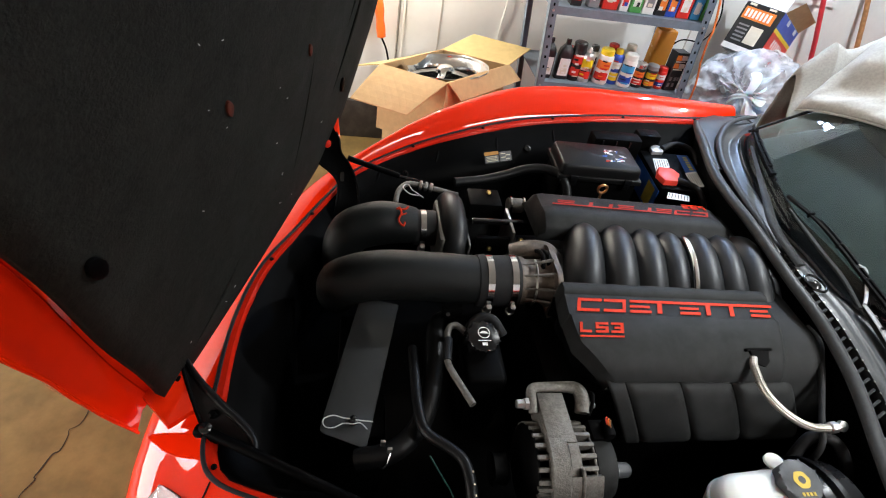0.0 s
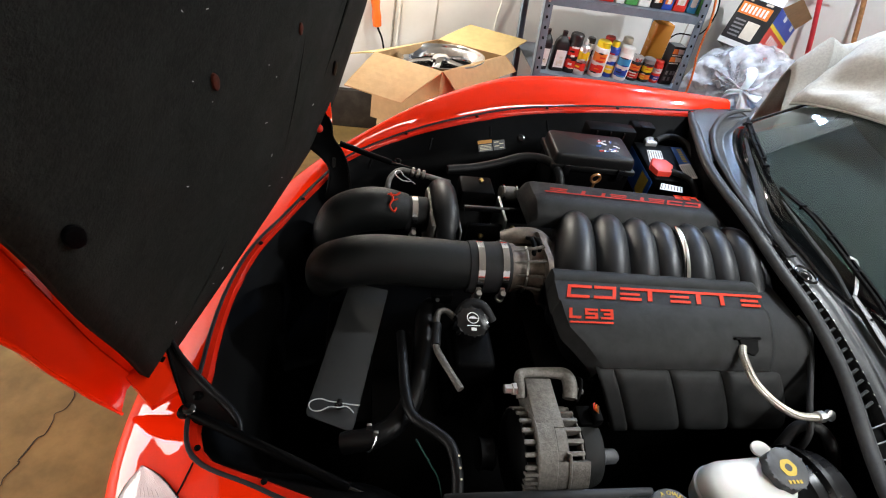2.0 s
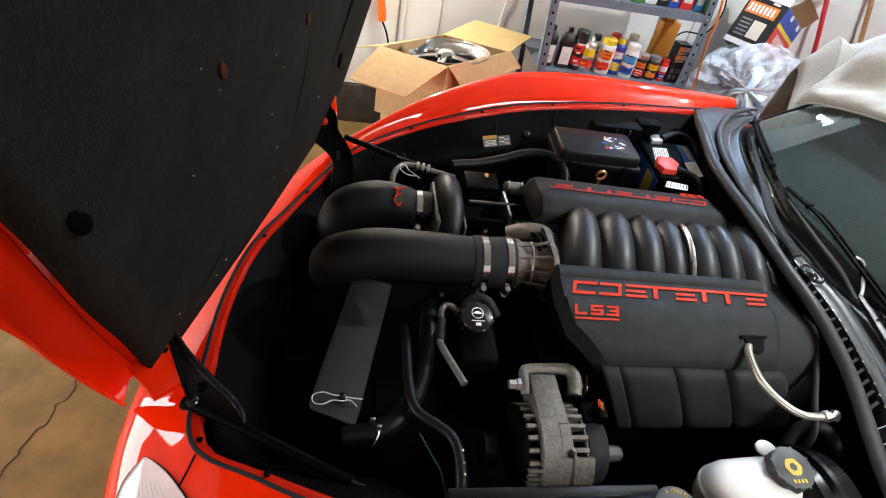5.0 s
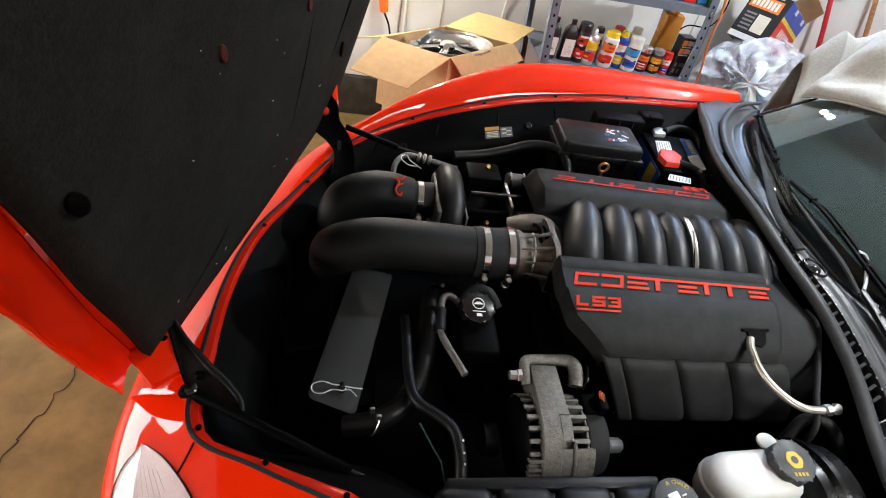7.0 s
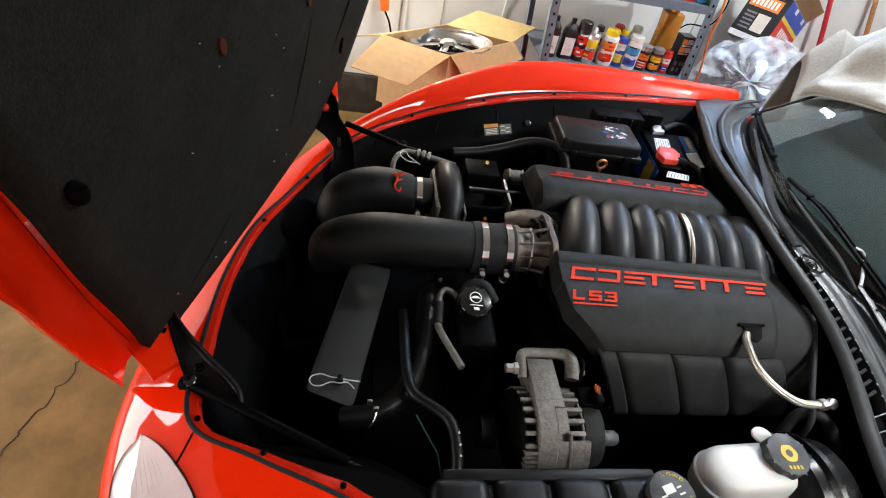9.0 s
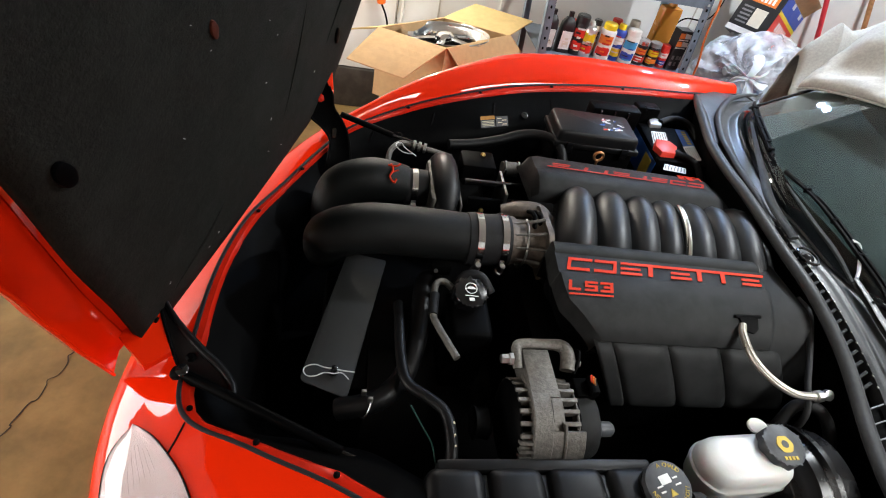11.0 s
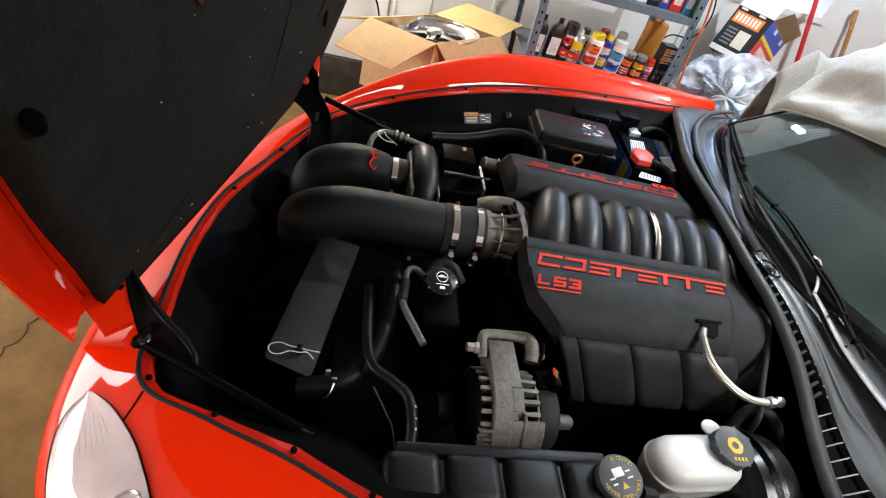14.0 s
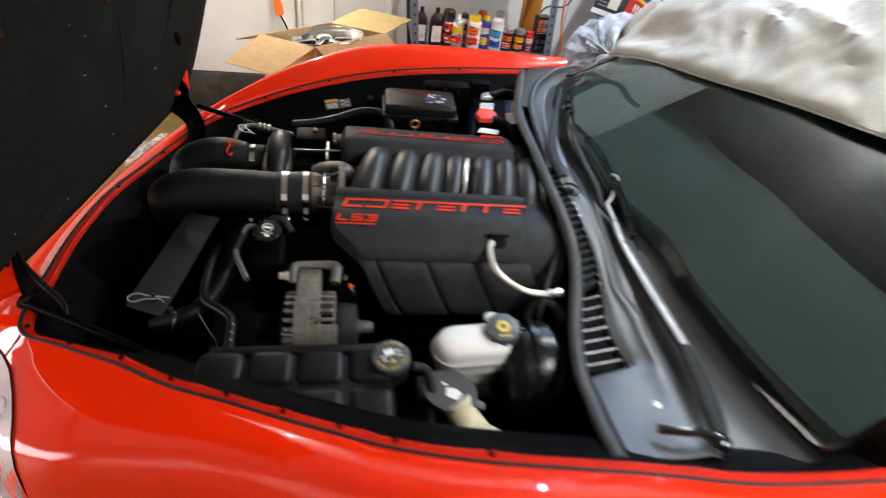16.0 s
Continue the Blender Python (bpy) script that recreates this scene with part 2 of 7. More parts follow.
def spline(pts, n):
    """Catmull-Rom through pts (any dimension), n samples evenly by parameter."""
    p = np.array(pts, float)
    k = len(p)
    e = np.vstack([2 * p[0] - p[1], p, 2 * p[-1] - p[-2]])
    out = []
    for u in np.linspace(0, k - 1, n):
        i = min(int(u), k - 2)
        t = u - i
        a, b, c, d = e[i], e[i + 1], e[i + 2], e[i + 3]
        out.append(0.5 * (2 * b + (c - a) * t + (2 * a - 5 * b + 4 * c - d) * t * t + (3 * b - a - 3 * c + d) * t ** 3))
    return np.array(out)


def even(pts, n):
    """The spline through pts, resampled evenly by length."""
    q = spline(pts, 12 * len(pts))
    s = np.r_[0, np.cumsum(np.linalg.norm(np.diff(q, axis=0), axis=1))]
    w = np.linspace(0, s[-1], n)
    return np.stack([np.interp(w, s, q[:, k]) for k in range(q.shape[1])], 1)


def loft(rings, closed=False, caps=False, bm=None):
    bm2 = bmesh.new()
    vs = [[bm2.verts.new(tuple(map(float, p))) for p in r] for r in rings]
    for a, b in zip(vs, vs[1:]):
        m = len(a)
        for i in range(m if closed else m - 1):
            j = (i + 1) % m
            bm2.faces.new((a[i], a[j], b[j], b[i]))
    if caps:
        bm2.faces.new(vs[0][::-1])
        bm2.faces.new(vs[-1])
    return join(bm, bm2)


def tube(pts, radius, n=24, sides=12, bm=None, caps=True, flat=1.0, smooth=True):
    """A pipe swept along a path; radius may be a list that runs along it."""
    q = even(pts, n) if smooth else np.array(pts, float)
    n = len(q)
    r = np.interp(np.linspace(0, 1, n), np.linspace(0, 1, len(radius)), radius) if hasattr(radius, "__len__") else np.full(n, radius)
    rings = []
    up = None
    for i in range(n):
        t = Vector(q[min(i + 1, n - 1)] - q[max(i - 1, 0)]).normalized()
        if up is None:
            up = Vector((0, 0, 1)) if abs(t.z) < 0.9 else Vector((1, 0, 0))
        a = (up - t * up.dot(t)).normalized()
        b = t.cross(a)
        up = a
        rings.append([Vector(q[i]) + (a * math.cos(w) * flat + b * math.sin(w)) * r[i] for w in np.linspace(0, 2 * math.pi, sides, endpoint=False)])
    return loft(rings, True, caps, bm)


def lathe(profile, sides=32, m=Matrix(), bm=None):
    """profile: (radius, height) from bottom to top, turned about z, with closed ends."""
    rings = [[m @ Vector((r * math.cos(w), r * math.sin(w), h)) for w in np.linspace(0, 2 * math.pi, sides, endpoint=False)] for r, h in profile]
    return loft(rings, True, True, bm)


def prism(outline, h0, h1, bevel=0.0, m=None, bm=None, seg=2):
    """A flat outline in x, y drawn up from h0 to h1."""
    b2 = bmesh.new()
    lo = [b2.verts.new((x, y, h0)) for x, y in outline]
    hi = [b2.verts.new((x, y, h1)) for x, y in outline]
    k = len(lo)
    b2.faces.new(lo[::-1])
    top = b2.faces.new(hi)
    for i in range(k):
        b2.faces.new((lo[i], lo[(i + 1) % k], hi[(i + 1) % k], hi[i]))
    if bevel:
        bmesh.ops.bevel(b2, geom=list(top.edges), offset=bevel, segments=seg, affect="EDGES", profile=0.5)
    if m is not None:
        moved(b2, m)
    return join(bm, b2)


def rounded(w, h, r, n=5):
    """The outline of a rectangle w by h about the origin, with round corners."""
    out = []
    for cx, cy, a in ((w / 2 - r, h / 2 - r, 0), (-w / 2 + r, h / 2 - r, 90), (-w / 2 + r, -h / 2 + r, 180), (w / 2 - r, -h / 2 + r, 270)):
        for k in range(n + 1):
            t = radians(a + 90 * k / n)
            out.append((cx + r * math.cos(t), cy + r * math.sin(t)))
    return out


def aim(at, z=(0, 0, 1), x=(1, 0, 0)):
    """A pose at a point with its z and x axes along the given ways."""
    z = Vector(z).normalized()
    x = Vector(x)
    if abs(x.normalized().dot(z)) > 0.99:
        x = Vector((0, 1, 0))
    x = (x - z * x.dot(z)).normalized()
    y = z.cross(x)
    return Matrix(((x.x, y.x, z.x, at[0]), (x.y, y.y, z.y, at[1]), (x.z, y.z, z.z, at[2]), (0, 0, 0, 1)))


# ---- garage shell ----
WY, X0, X1, Y0, ZC = 1.95, -4.4, 4.6, -3.2, 2.6
bm = bmesh.new()
bmesh.ops.create_grid(bm, x_segments=40, y_segments=40, size=0.5, matrix=Matrix.Translation((0, 0, 0)) @ Matrix.Diagonal((60, 60, 1, 1)))
floor = solid("floor", bm, CONCRETE, "tan sealed concrete garage floor with a crack", "floor", kind="structure")
random.seed(4)
crack = [(-1.24 - 0.22 * k / 28 + random.uniform(-0.014, 0.014), 0.30 - 0.75 * k / 28 + random.uniform(-0.012, 0.012), 0.0008) for k in range(29)]
part("crack", tube(crack, [0.0012, 0.0026, 0.0014, 0.0028, 0.0010, 0.0024, 0.0014], 160, 6, flat=0.3), CRACK, floor, "dark hairline crack")
bm = box(X0, 1.18, WY, WY + 0.15, 0.235, ZC)
box(2.10, X1, WY, WY + 0.15, 0.235, ZC, bm=bm)
box(1.18, 2.10, WY, WY + 0.15, 0.235, 1.02, bm=bm)
box(1.18, 1.50, WY, WY + 0.15, 1.02, 1.50, bm=bm)
box(1.18, 2.10, WY, WY + 0.15, 1.50, 1.98, bm=bm)
box(1.18, 1.455, WY, WY + 0.15, 1.98, 2.30, bm=bm)
box(1.575, 2.10, WY, WY + 0.15, 1.98, 2.30, bm=bm)
box(1.18, 2.10, WY, WY + 0.15, 2.30, ZC, bm=bm)
wall_north = solid("wall_north", bm, WALL, "off-white painted garage wall boards", "wall", kind="structure", smooth=False)
for x in (-1.02, -0.085, 1.32, 2.6):
    part("joint_strip", box(x - 0.004, x + 0.004, WY - 0.003, WY - 0.0005, 0.25, ZC - 0.05), mat("joint_shadow_line", (0.45, 0.42, 0.37), 0.8), wall_north)
random.seed(2)
for k in range(26):
    x, z = -1.0 + 0.33 * (k % 10) + random.uniform(-0.02, 0.02), 0.45 + 0.4 * (k // 10)
    part("screw_head", lathe([(0.004, 0), (0.003, 0.002)], 8, aim((x, WY - 0.001, z), (0, -1, 0))), STEEL, wall_north)


def window(name, x0, x1, z0, z1, pane_mat, label, stacked=False):
    w = tagged(new(name), label, "window", kind="structure")
    bm = box(x0, x1, WY - 0.012, WY + 0.10, z0, z0 + 0.03)
    box(x0, x1, WY - 0.012, WY + 0.10, z1 - 0.03, z1, bm=bm)
    box(x0, x0 + 0.03, WY - 0.012, WY + 0.10, z0 + 0.0305, z1 - 0.0305, bm=bm)
    box(x1 - 0.03, x1, WY - 0.012, WY + 0.10, z0 + 0.0305, z1 - 0.0305, bm=bm)
    xm, zm = (x0 + x1) / 2, (z0 + z1) / 2
    if stacked:
        box(x0 + 0.0305, x1 - 0.0305, WY + 0.02, WY + 0.08, zm - 0.012, zm + 0.012, bm=bm)
        panes = ((x0 + 0.03, x1 - 0.03, z0 + 0.0305, zm - 0.012), (x0 + 0.03, x1 - 0.03, zm + 0.012, z1 - 0.0305))
    else:
        box(xm - 0.015, xm + 0.015, WY + 0.02, WY + 0.08, z0 + 0.0305, z1 - 0.0305, bm=bm)
        panes = ((x0 + 0.03, xm - 0.015, z0 + 0.0305, z1 - 0.0305), (xm + 0.015, x1 - 0.03, z0 + 0.0305, z1 - 0.0305))
    part("window_frame", bm, WALL, w, "pale window frame", smooth=False)
    for a, b, c, e in panes:
        part("pane", box(a, b, WY + 0.085, WY + 0.09, c, e), pane_mat, w, "pane full of daylight", smooth=False)


window("window_1", 1.50, 2.10, 1.02, 1.50, DULLPANE, "hazy two-pane window with bluish daylight")
window("window_2", 1.455, 1.575, 1.98, 2.30, SKYPANE, "small high two-pane window bright with sky", True)
solid("stem_wall", box(X0, X1, WY - 0.02, WY + 0.15, 0, 0.231, 0.006), STEM, "dark grimy concrete stem wall under the boards", "wall base", kind="structure")
solid("wall_east", box(X1, X1 + 0.15, Y0 - 0.2, WY + 0.2, 0, ZC), WALL, "off-white painted end wall", "wall", kind="structure", smooth=False)
solid("wall_south", box(X0, X1, Y0 - 0.15, Y0, 0, ZC), WALL, "off-white painted side wall", "wall", kind="structure", smooth=False)
# unseen wall; its header is set low to narrow the door's daylight
bm = box(X0 - 0.15, X0, Y0 - 0.2, -2.7, 0, ZC)
box(X0 - 0.15, X0, 1.85, WY + 0.2, 0, ZC, bm=bm)
box(X0 - 0.15, X0, -2.7, 1.85, 1.6, ZC, bm=bm)
solid("wall_west", bm, WALL, "off-white wall around the door opening, header lowered to narrow daylight", "wall", kind="structure", smooth=False)
solid("ceiling", box(X0 - 0.2, X1 + 0.2, Y0 - 0.2, WY + 0.2, ZC, ZC + 0.12), CEIL, "plain pale garage ceiling", "ceiling", kind="structure", smooth=False)

# ---- car body ----
car = thing("car", (0, 0, 0), "glossy red sports coupe with its hood tilted open forward", "car")
EDGE = [(1.02, 0.84, 0.83), (0.755, 0.796, 0.823), (0.52, 0.788, 0.815), (0.30, 0.777, 0.802), (0.09, 0.759, 0.779), (-0.115, 0.704, 0.752),
        (-0.306, 0.654, 0.706), (-0.486, 0.556, 0.663), (-0.572, 0.435, 0.641), (-0.659, 0.279, 0.618), (-0.727, 0.147, 0.60), (-0.762, -0.022, 0.59),
        (-0.765, -0.21, 0.588), (-0.745, -0.40, 0.595), (-0.61, -0.487, 0.631), (-0.467, -0.564, 0.668), (-0.338, -0.646, 0.698), (-0.213, -0.709, 0.728),
        (-0.097, -0.77, 0.756), (0.01, -0.816, 0.77), (0.11, -0.856, 0.781), (0.277, -0.903, 0.80), (0.553, -0.95, 0.816), (0.752, -0.986, 0.823), (1.02, -1.0, 0.83)]
CROWN = [(1.02, 0.90, 0.845), (0.76, 0.90, 0.855), (0.52, 0.905, 0.86), (0.30, 0.905, 0.86), (0.08, 0.875, 0.85), (-0.10, 0.81, 0.82),
         (-0.28, 0.735, 0.77), (-0.46, 0.63, 0.70), (-0.58, 0.565, 0.64), (-0.69, 0.45, 0.59), (-0.80, 0.24, 0.55), (-0.865, 0.05, 0.53),
         (-0.885, -0.17, 0.525), (-0.878, -0.40, 0.53), (-0.80, -0.59, 0.565), (-0.58, -0.73, 0.645), (-0.37, -0.785, 0.71), (-0.22, -0.83, 0.755),
         (-0.10, -0.885, 0.79), (0.0, -0.93, 0.815), (0.10, -0.97, 0.83), (0.27, -1.02, 0.845), (0.55, -1.07, 0.855), (0.75, -1.09, 0.85), (1.02, -1.10, 0.845)]
NB = 97
edge, crown = spline(EDGE, NB), spline(CROWN, NB)
out = crown - edge
out[:, 2] = 0
out /= np.linalg.norm(out, axis=1)[:, None]
UP = np.array([0, 0, 1.0])


def section(i, ways, n=0):
    """Points outward from the edge (w, h), then outward from the crown."""
    return [edge[i] + out[i] * w + UP * h if k == "e" else crown[i] + out[i] * w + UP * h for k, w, h in ways]


def body_rings(i0, i1):
    rings = []
    for i in range(i0, i1 + 1):
        mid = (edge[i] + crown[i]) / 2 + UP * (0.012 - 0.010 * max(0, 1 - abs(i - 52) / 10))
        c = [edge[i] + out[i] * 0.012 - UP * 0.008, edge[i] + out[i] * 0.014 + UP * 0.002, mid, crown[i], *section(i, (("c", 0.035, -0.035), ("c", 0.06, -0.11), ("c", 0.075, -0.22), ("c", 0.06, -0.36)))]
        c = [np.array([p[0], p[1], max(p[2], 0.14)]) for p in c]
        rings.append(np.vstack([c[0:1], spline(c[1:], 20)]))
    return rings


LEFT0 = 54
part("fender", loft(body_rings(1, 32)), RED, car, "glossy red passenger-side fender")
part("nose_panel", loft(body_rings(32, LEFT0)), RED, car, "glossy red front nose panel")
part("fender", loft(body_rings(LEFT0, NB - 1)), RED, car, "glossy red driver-side fender")
skin = BVHTree.FromBMesh(loft(body_rings(28, NB - 1)))


def on_skin(x, y, lift=0.0):
    """The point of the body's skin under x, y."""
    h = skin.ray_cast(Vector((x, y, 1.4)), Vector((0, 0, -1)))[0]
    return np.array((x, y, (h.z if h else 0.45) + lift))


part("panel_gap", tube([on_skin(-0.737 - 0.020 * f, -0.425 - 0.060 * f, 0.001) for f in np.linspace(0, 1, 8)], 0.0016, 16, 6), BLACK, car, "dark gap between fender and nose")
part("inner_flange", loft([[p for p in section(i, (("e", 0.008, 0.0), ("e", -0.008, 0.0), ("e", -0.014 - 0.003 * (i % 6 == 0), -0.006), ("e", -0.016, -0.020)))] for i in range(NB)]), RED_IN, car, "dusty red inner fender flange, darkened for shade")
part("fender_seal", tube(edge + out * 0.011 + UP * 0.0005, 0.0050, 260, 8, flat=0.8), RUBBER, car, "black rubber seal along the hood opening")
# apron and bay bottom carry the bay's shade in their black
part("apron", loft([spline(section(i, (("e", -0.0155, -0.012), ("e", -0.055, -0.045), ("e", -0.11, -0.09), ("e", -0.14, -0.2), ("e", -0.15, -0.42))), 12) for i in range(NB)]), BLACK, car, "plastic inner apron of the engine bay, blackened for its shade")
part("bay_floor", prism([tuple((edge[i] - out[i] * 0.12)[:2]) for i in range(4, 93, 4)], 0.28, 0.31), BLACK, car, "bottom of the engine bay, blackened for its shade")
random.seed(7)
for i in list(range(4, 40, 5)) + list(range(52, 88, 4)):
    p = edge[i] - out[i] * 0.006 + UP * 0.001
    part("flange_bolt", lathe([(0.006, 0), (0.006, 0.003), (0.003, 0.005)], 8, Matrix.Translation(p)), BLACK, car)

# cowl, wiper tray and windscreen
SEAL = [(0.83, 0.83, 0.828), (0.772, 0.79, 0.832), (0.722, 0.718, 0.832), (0.677, 0.571, 0.828), (0.634, 0.411, 0.82), (0.626, 0.294, 0.812), (0.629, 0.187, 0.806), (0.633, 0.083, 0.795), (0.639, -0.028, 0.78), (0.645, -0.151, 0.768), (0.648, -0.241, 0.75), (0.643, -0.322, 0.733), (0.63, -0.39, 0.719), (0.613, -0.45, 0.709), (0.59, -0.52, 0.702), (0.568, -0.6, 0.697), (0.555, -0.68, 0.697), (0.55, -0.75, 0.71), (0.538, -0.831, 0.738), (0.528, -0.92, 0.775)]
BACK = [(0.872, 0.83, 0.846), (0.848, 0.775, 0.843), (0.798, 0.693, 0.836), (0.747, 0.481, 0.816), (0.73, 0.364, 0.801), (0.711, 0.215, 0.786), (0.742, -0.089, 0.778), (0.743, -0.196, 0.766), (0.739, -0.281, 0.753), (0.722, -0.415, 0.735), (0.742, -0.5, 0.728), (0.738, -0.6, 0.728), (0.735, -0.7, 0.735), (0.725, -0.8, 0.752), (0.71, -0.92, 0.785)]
BASE = [(1.05, 0.83, 0.862), (0.99, 0.76, 0.855), (0.935, 0.70, 0.848), (0.875, 0.66, 0.840), (0.835, 0.60, 0.831), (0.795, 0.49, 0.819), (0.775, 0.364, 0.803), (0.756, 0.215, 0.788), (0.774, 0.071, 0.778), (0.789, -0.078, 0.768), (0.858, -0.28, 0.772), (0.855, -0.45, 0.772), (0.862, -0.58, 0.775), (0.875, -0.71, 0.78), (0.892, -0.83, 0.788), (0.915, -0.95, 0.803)]
NC = 73


def by_y(pts, n):
    """The spline through pts, sampled at even steps of y, so that rows of the cowl line up."""
    q = spline(pts, 400)
    ys = np.linspace(q[0][1], q[-1][1], n)
    return np.stack([np.interp(-ys, -q[:, 1], q[:, k]) for k in range(3)], 1)


seal, back, base = by_y(SEAL, NC), by_y(BACK, NC), by_y(BASE, NC)


def slot_width(y):
    """How wide the slotted strip beside the seal is."""
    return float(np.interp(-y, (-0.12, -0.08, 0.1, 0.3, 0.38, 0.45, 0.55, 0.655, 0.665), (0, 0.016, 0.026, 0.032, 0.040, 0.046, 0.064, 0.10, 0.0)))


part("cowl_seal", tube([p + (-0.006, 0, 0.012) for p in seal if p[1] < 0.745], [0.010] + [0.017] * 14, 120, 14, flat=0.8), SEALGREY, car, "thick black rubber cowl seal")
LIP = [(0.985, 0.779, 0.862), (0.921, 0.766, 0.857), (0.849, 0.727, 0.850), (0.772, 0.640, 0.843), (0.732, 0.572, 0.838), (0.693, 0.466, 0.832), (0.679, 0.378, 0.826), (0.672, 0.292, 0.818), (0.665, 0.180, 0.812), (0.658, 0.060, 0.796)]
lip = by_y(LIP, 200)
part("cowl_seal_lip", tube(LIP, [0.006, 0.010, 0.012, 0.013, 0.012, 0.012, 0.012, 0.011, 0.010, 0.008], 120, 10, flat=0.8), SEALGREY, car, "second black rubber lip curling round the dish")
rings, trough = [], []
for i in range(NC):
    s, b, g = seal[i], back[i], base[i]
    t0 = s + (0.022 + 0.085 * max(0, min(0.4, s[1] - 0.08)), 0, 0.002)
    t0[0] = max(t0[0], np.interp(s[1], lip[::-1, 1], lip[::-1, 0]) + 0.004) if s[1] > 0.40 else t0[0]
    t0[0] = min(t0[0], g[0] - 0.012)
    t1 = t0 + (slot_width(s[1]), 0, 0.004)
    k = max(0.0, min(1.0, (s[1] - 0.10) / 0.15))
    b = b * (1 - k) + (t1 * 0.45 + g * 0.55 - UP * 0.22 * np.linalg.norm(g - t1)) * k
    dip = 0.17 * (1 - k) * np.linalg.norm(g - b)
    rings.append(np.vstack([[t1 - UP * 0.035, t1 - UP * 0.004], spline([t1, t1 * 0.7 + b * 0.3 + UP * (0.002 * (1 - k) - 0.004 * k), t1 * 0.3 + b * 0.7 - UP * 0.002, b, b * 0.7 + g * 0.3 - UP * dip, b * 0.3 + g * 0.7 - UP * dip, g - UP * 0.004], 26)]))
    trough.append([s + (0.010, 0, -0.01), t0 - UP * 0.030, t1 - UP * 0.032])
part("corner_plate", loft([[seal[i] + (-0.004, 0, -0.004), seal[i] + (0.02, 0, 0.004), [*rings[i][1][:2], rings[i][1][2] - 0.002]] for i in range(NC) if seal[i][1] > 0.42]), SEALGREY, car, "dark grey plate between the seals")
part("cowl_panel", loft(rings), COWL, car, "grained dark grey plastic cowl panel")
# the trough's black holds the shade of the recess
part("cowl_trough", loft(trough), BLACK, car, "slotted trough behind the seal, blackened for its shade")
# firewall coloured black for the shade behind the engine
part("firewall", loft([[seal[i] + (0.01, 0, -0.005), seal[i] + (0.03, 0, -0.12), seal[i] + (0.05, 0, -0.5)] for i in range(NC)]), BLACK, car, "firewall behind the engine, blackened for shade")
TOP = [(1.62 + 0.11 * y * y, 0.80 * y + 0.16 * max(0.0, y), 1.205 + 0.03 * (1 - abs(y))) for y in np.linspace(base[0][1], base[-1][1], 13)]
top = by_y(TOP, NC)


def glass_point(i, f):
    p = base[i] * (1 - f) + top[i] * f
    return p + UP * 0.012 * math.sin(math.pi * f)


G0 = next(i for i in range(NC) if base[i][1] < 0.70)
gl = [[glass_point(i, f) for f in np.linspace(0, 1, 14)] for i in range(G0, NC)]
bm = loft(gl)
pane = part("windshield", bm, GLASS, car, "tinted windshield partly under a cloth cover")
md = pane.modifiers.new("thick", "SOLIDIFY")
md.thickness = 0.005
md.offset = 1
pane.visible_shadow = False
band = [[glass_point(i, f) + UP * 0.004 for f in np.linspace(-0.01, 0.06, 3)] for i in range(G0, NC)]
part("windshield_edge", tube([glass_point(G0, f) + UP * 0.003 for f in np.linspace(0, 1, 14)], 0.007, 40, 10), GLOSSBLACK, car, "black trim up the pillar edge of the glass")
part("windshield_frit", loft(band), GLOSSBLACK, car, "black band along the glass foot")
dash = [[glass_point(i, f) * (1, 0.97, 1) - UP * (0.03 + 0.16 * f) for f in np.linspace(0.0, 0.5, 8)] + [glass_point(i, 0.5) * (1, 0.97, 1) + (0.02, 0, -0.45)] for i in range(G0, NC)]
part("dashboard", loft(dash), DASH, car, "dark dashboard top behind the glass")
part("cabin_shell", box(1.35, 2.6, -0.9, 0.8, 0.35, 1.0, 0.05), INTERIOR, car, "dark cabin")
part("door_panel", box(1.0, 2.5, -1.16, -1.02, 0.16, 0.86, 0.05, 4), RED, car, "red driver door and sill")
part("door_panel", box(1.30, 2.5, 0.86, 0.98, 0.16, 0.79, 0.05, 4), RED, car, "red passenger door and sill")
rear = []
for x, w, top_, low in ((2.45, 1.0, 0.88, 0.16), (2.7, 1.04, 0.93, 0.16), (3.0, 1.03, 0.95, 0.18), (3.3, 0.98, 0.94, 0.24), (3.45, 0.93, 0.90, 0.32), (3.5, 0.88, 0.82, 0.42)):
    h_ = top_ - low
    rear.append([(x, -0.08 + a * w / 0.5 * 0.5, (top_ + low) / 2 + b * h_) for a, b in [(q[0] * 2, q[1]) for q in rounded(1.0, 1.0, 0.16, 6)]])
part("rear_body", loft([[(p[0], p[1], p[2]) for p in r] for r in rear], True, True), RED, car, "red rear body")
part("roof", loft([[(1.7 + 0.9 * f, y * (1 - 0.1 * f), 1.245 + 0.02 * math.cos(y * 1.6) - 0.12 * f * f) for f in np.linspace(0, 1, 8)] for y in np.linspace(-0.78, 0.68, 12)]), GLOSSBLACK, car, "roof under the cover")

for x, y, r in ((0.0, 0.80, 0.315), (0.0, -0.92, 0.315), (2.72, 0.80, 0.33), (2.72, -0.95, 0.33)):
    wheel = part("wheel", lathe([(r - 0.10, -0.11), (r - 0.03, -0.115), (r - 0.004, -0.10), (r, -0.08), (r, 0.08), (r - 0.004, 0.10), (r - 0.03, 0.115), (r - 0.10, 0.11)], 40, aim((x, y, r), (0, 1, 0))), RUBBER, car, "black tyre")
    part("rim", lathe([(0.03, -0.09), (r - 0.105, -0.10), (r - 0.099, -0.105), (r - 0.099, 0.105), (r - 0.105, 0.10), (0.03, 0.09)], 40, aim((x, y, r), (0, 1, 0))), CHROME, wheel, "alloy rim")

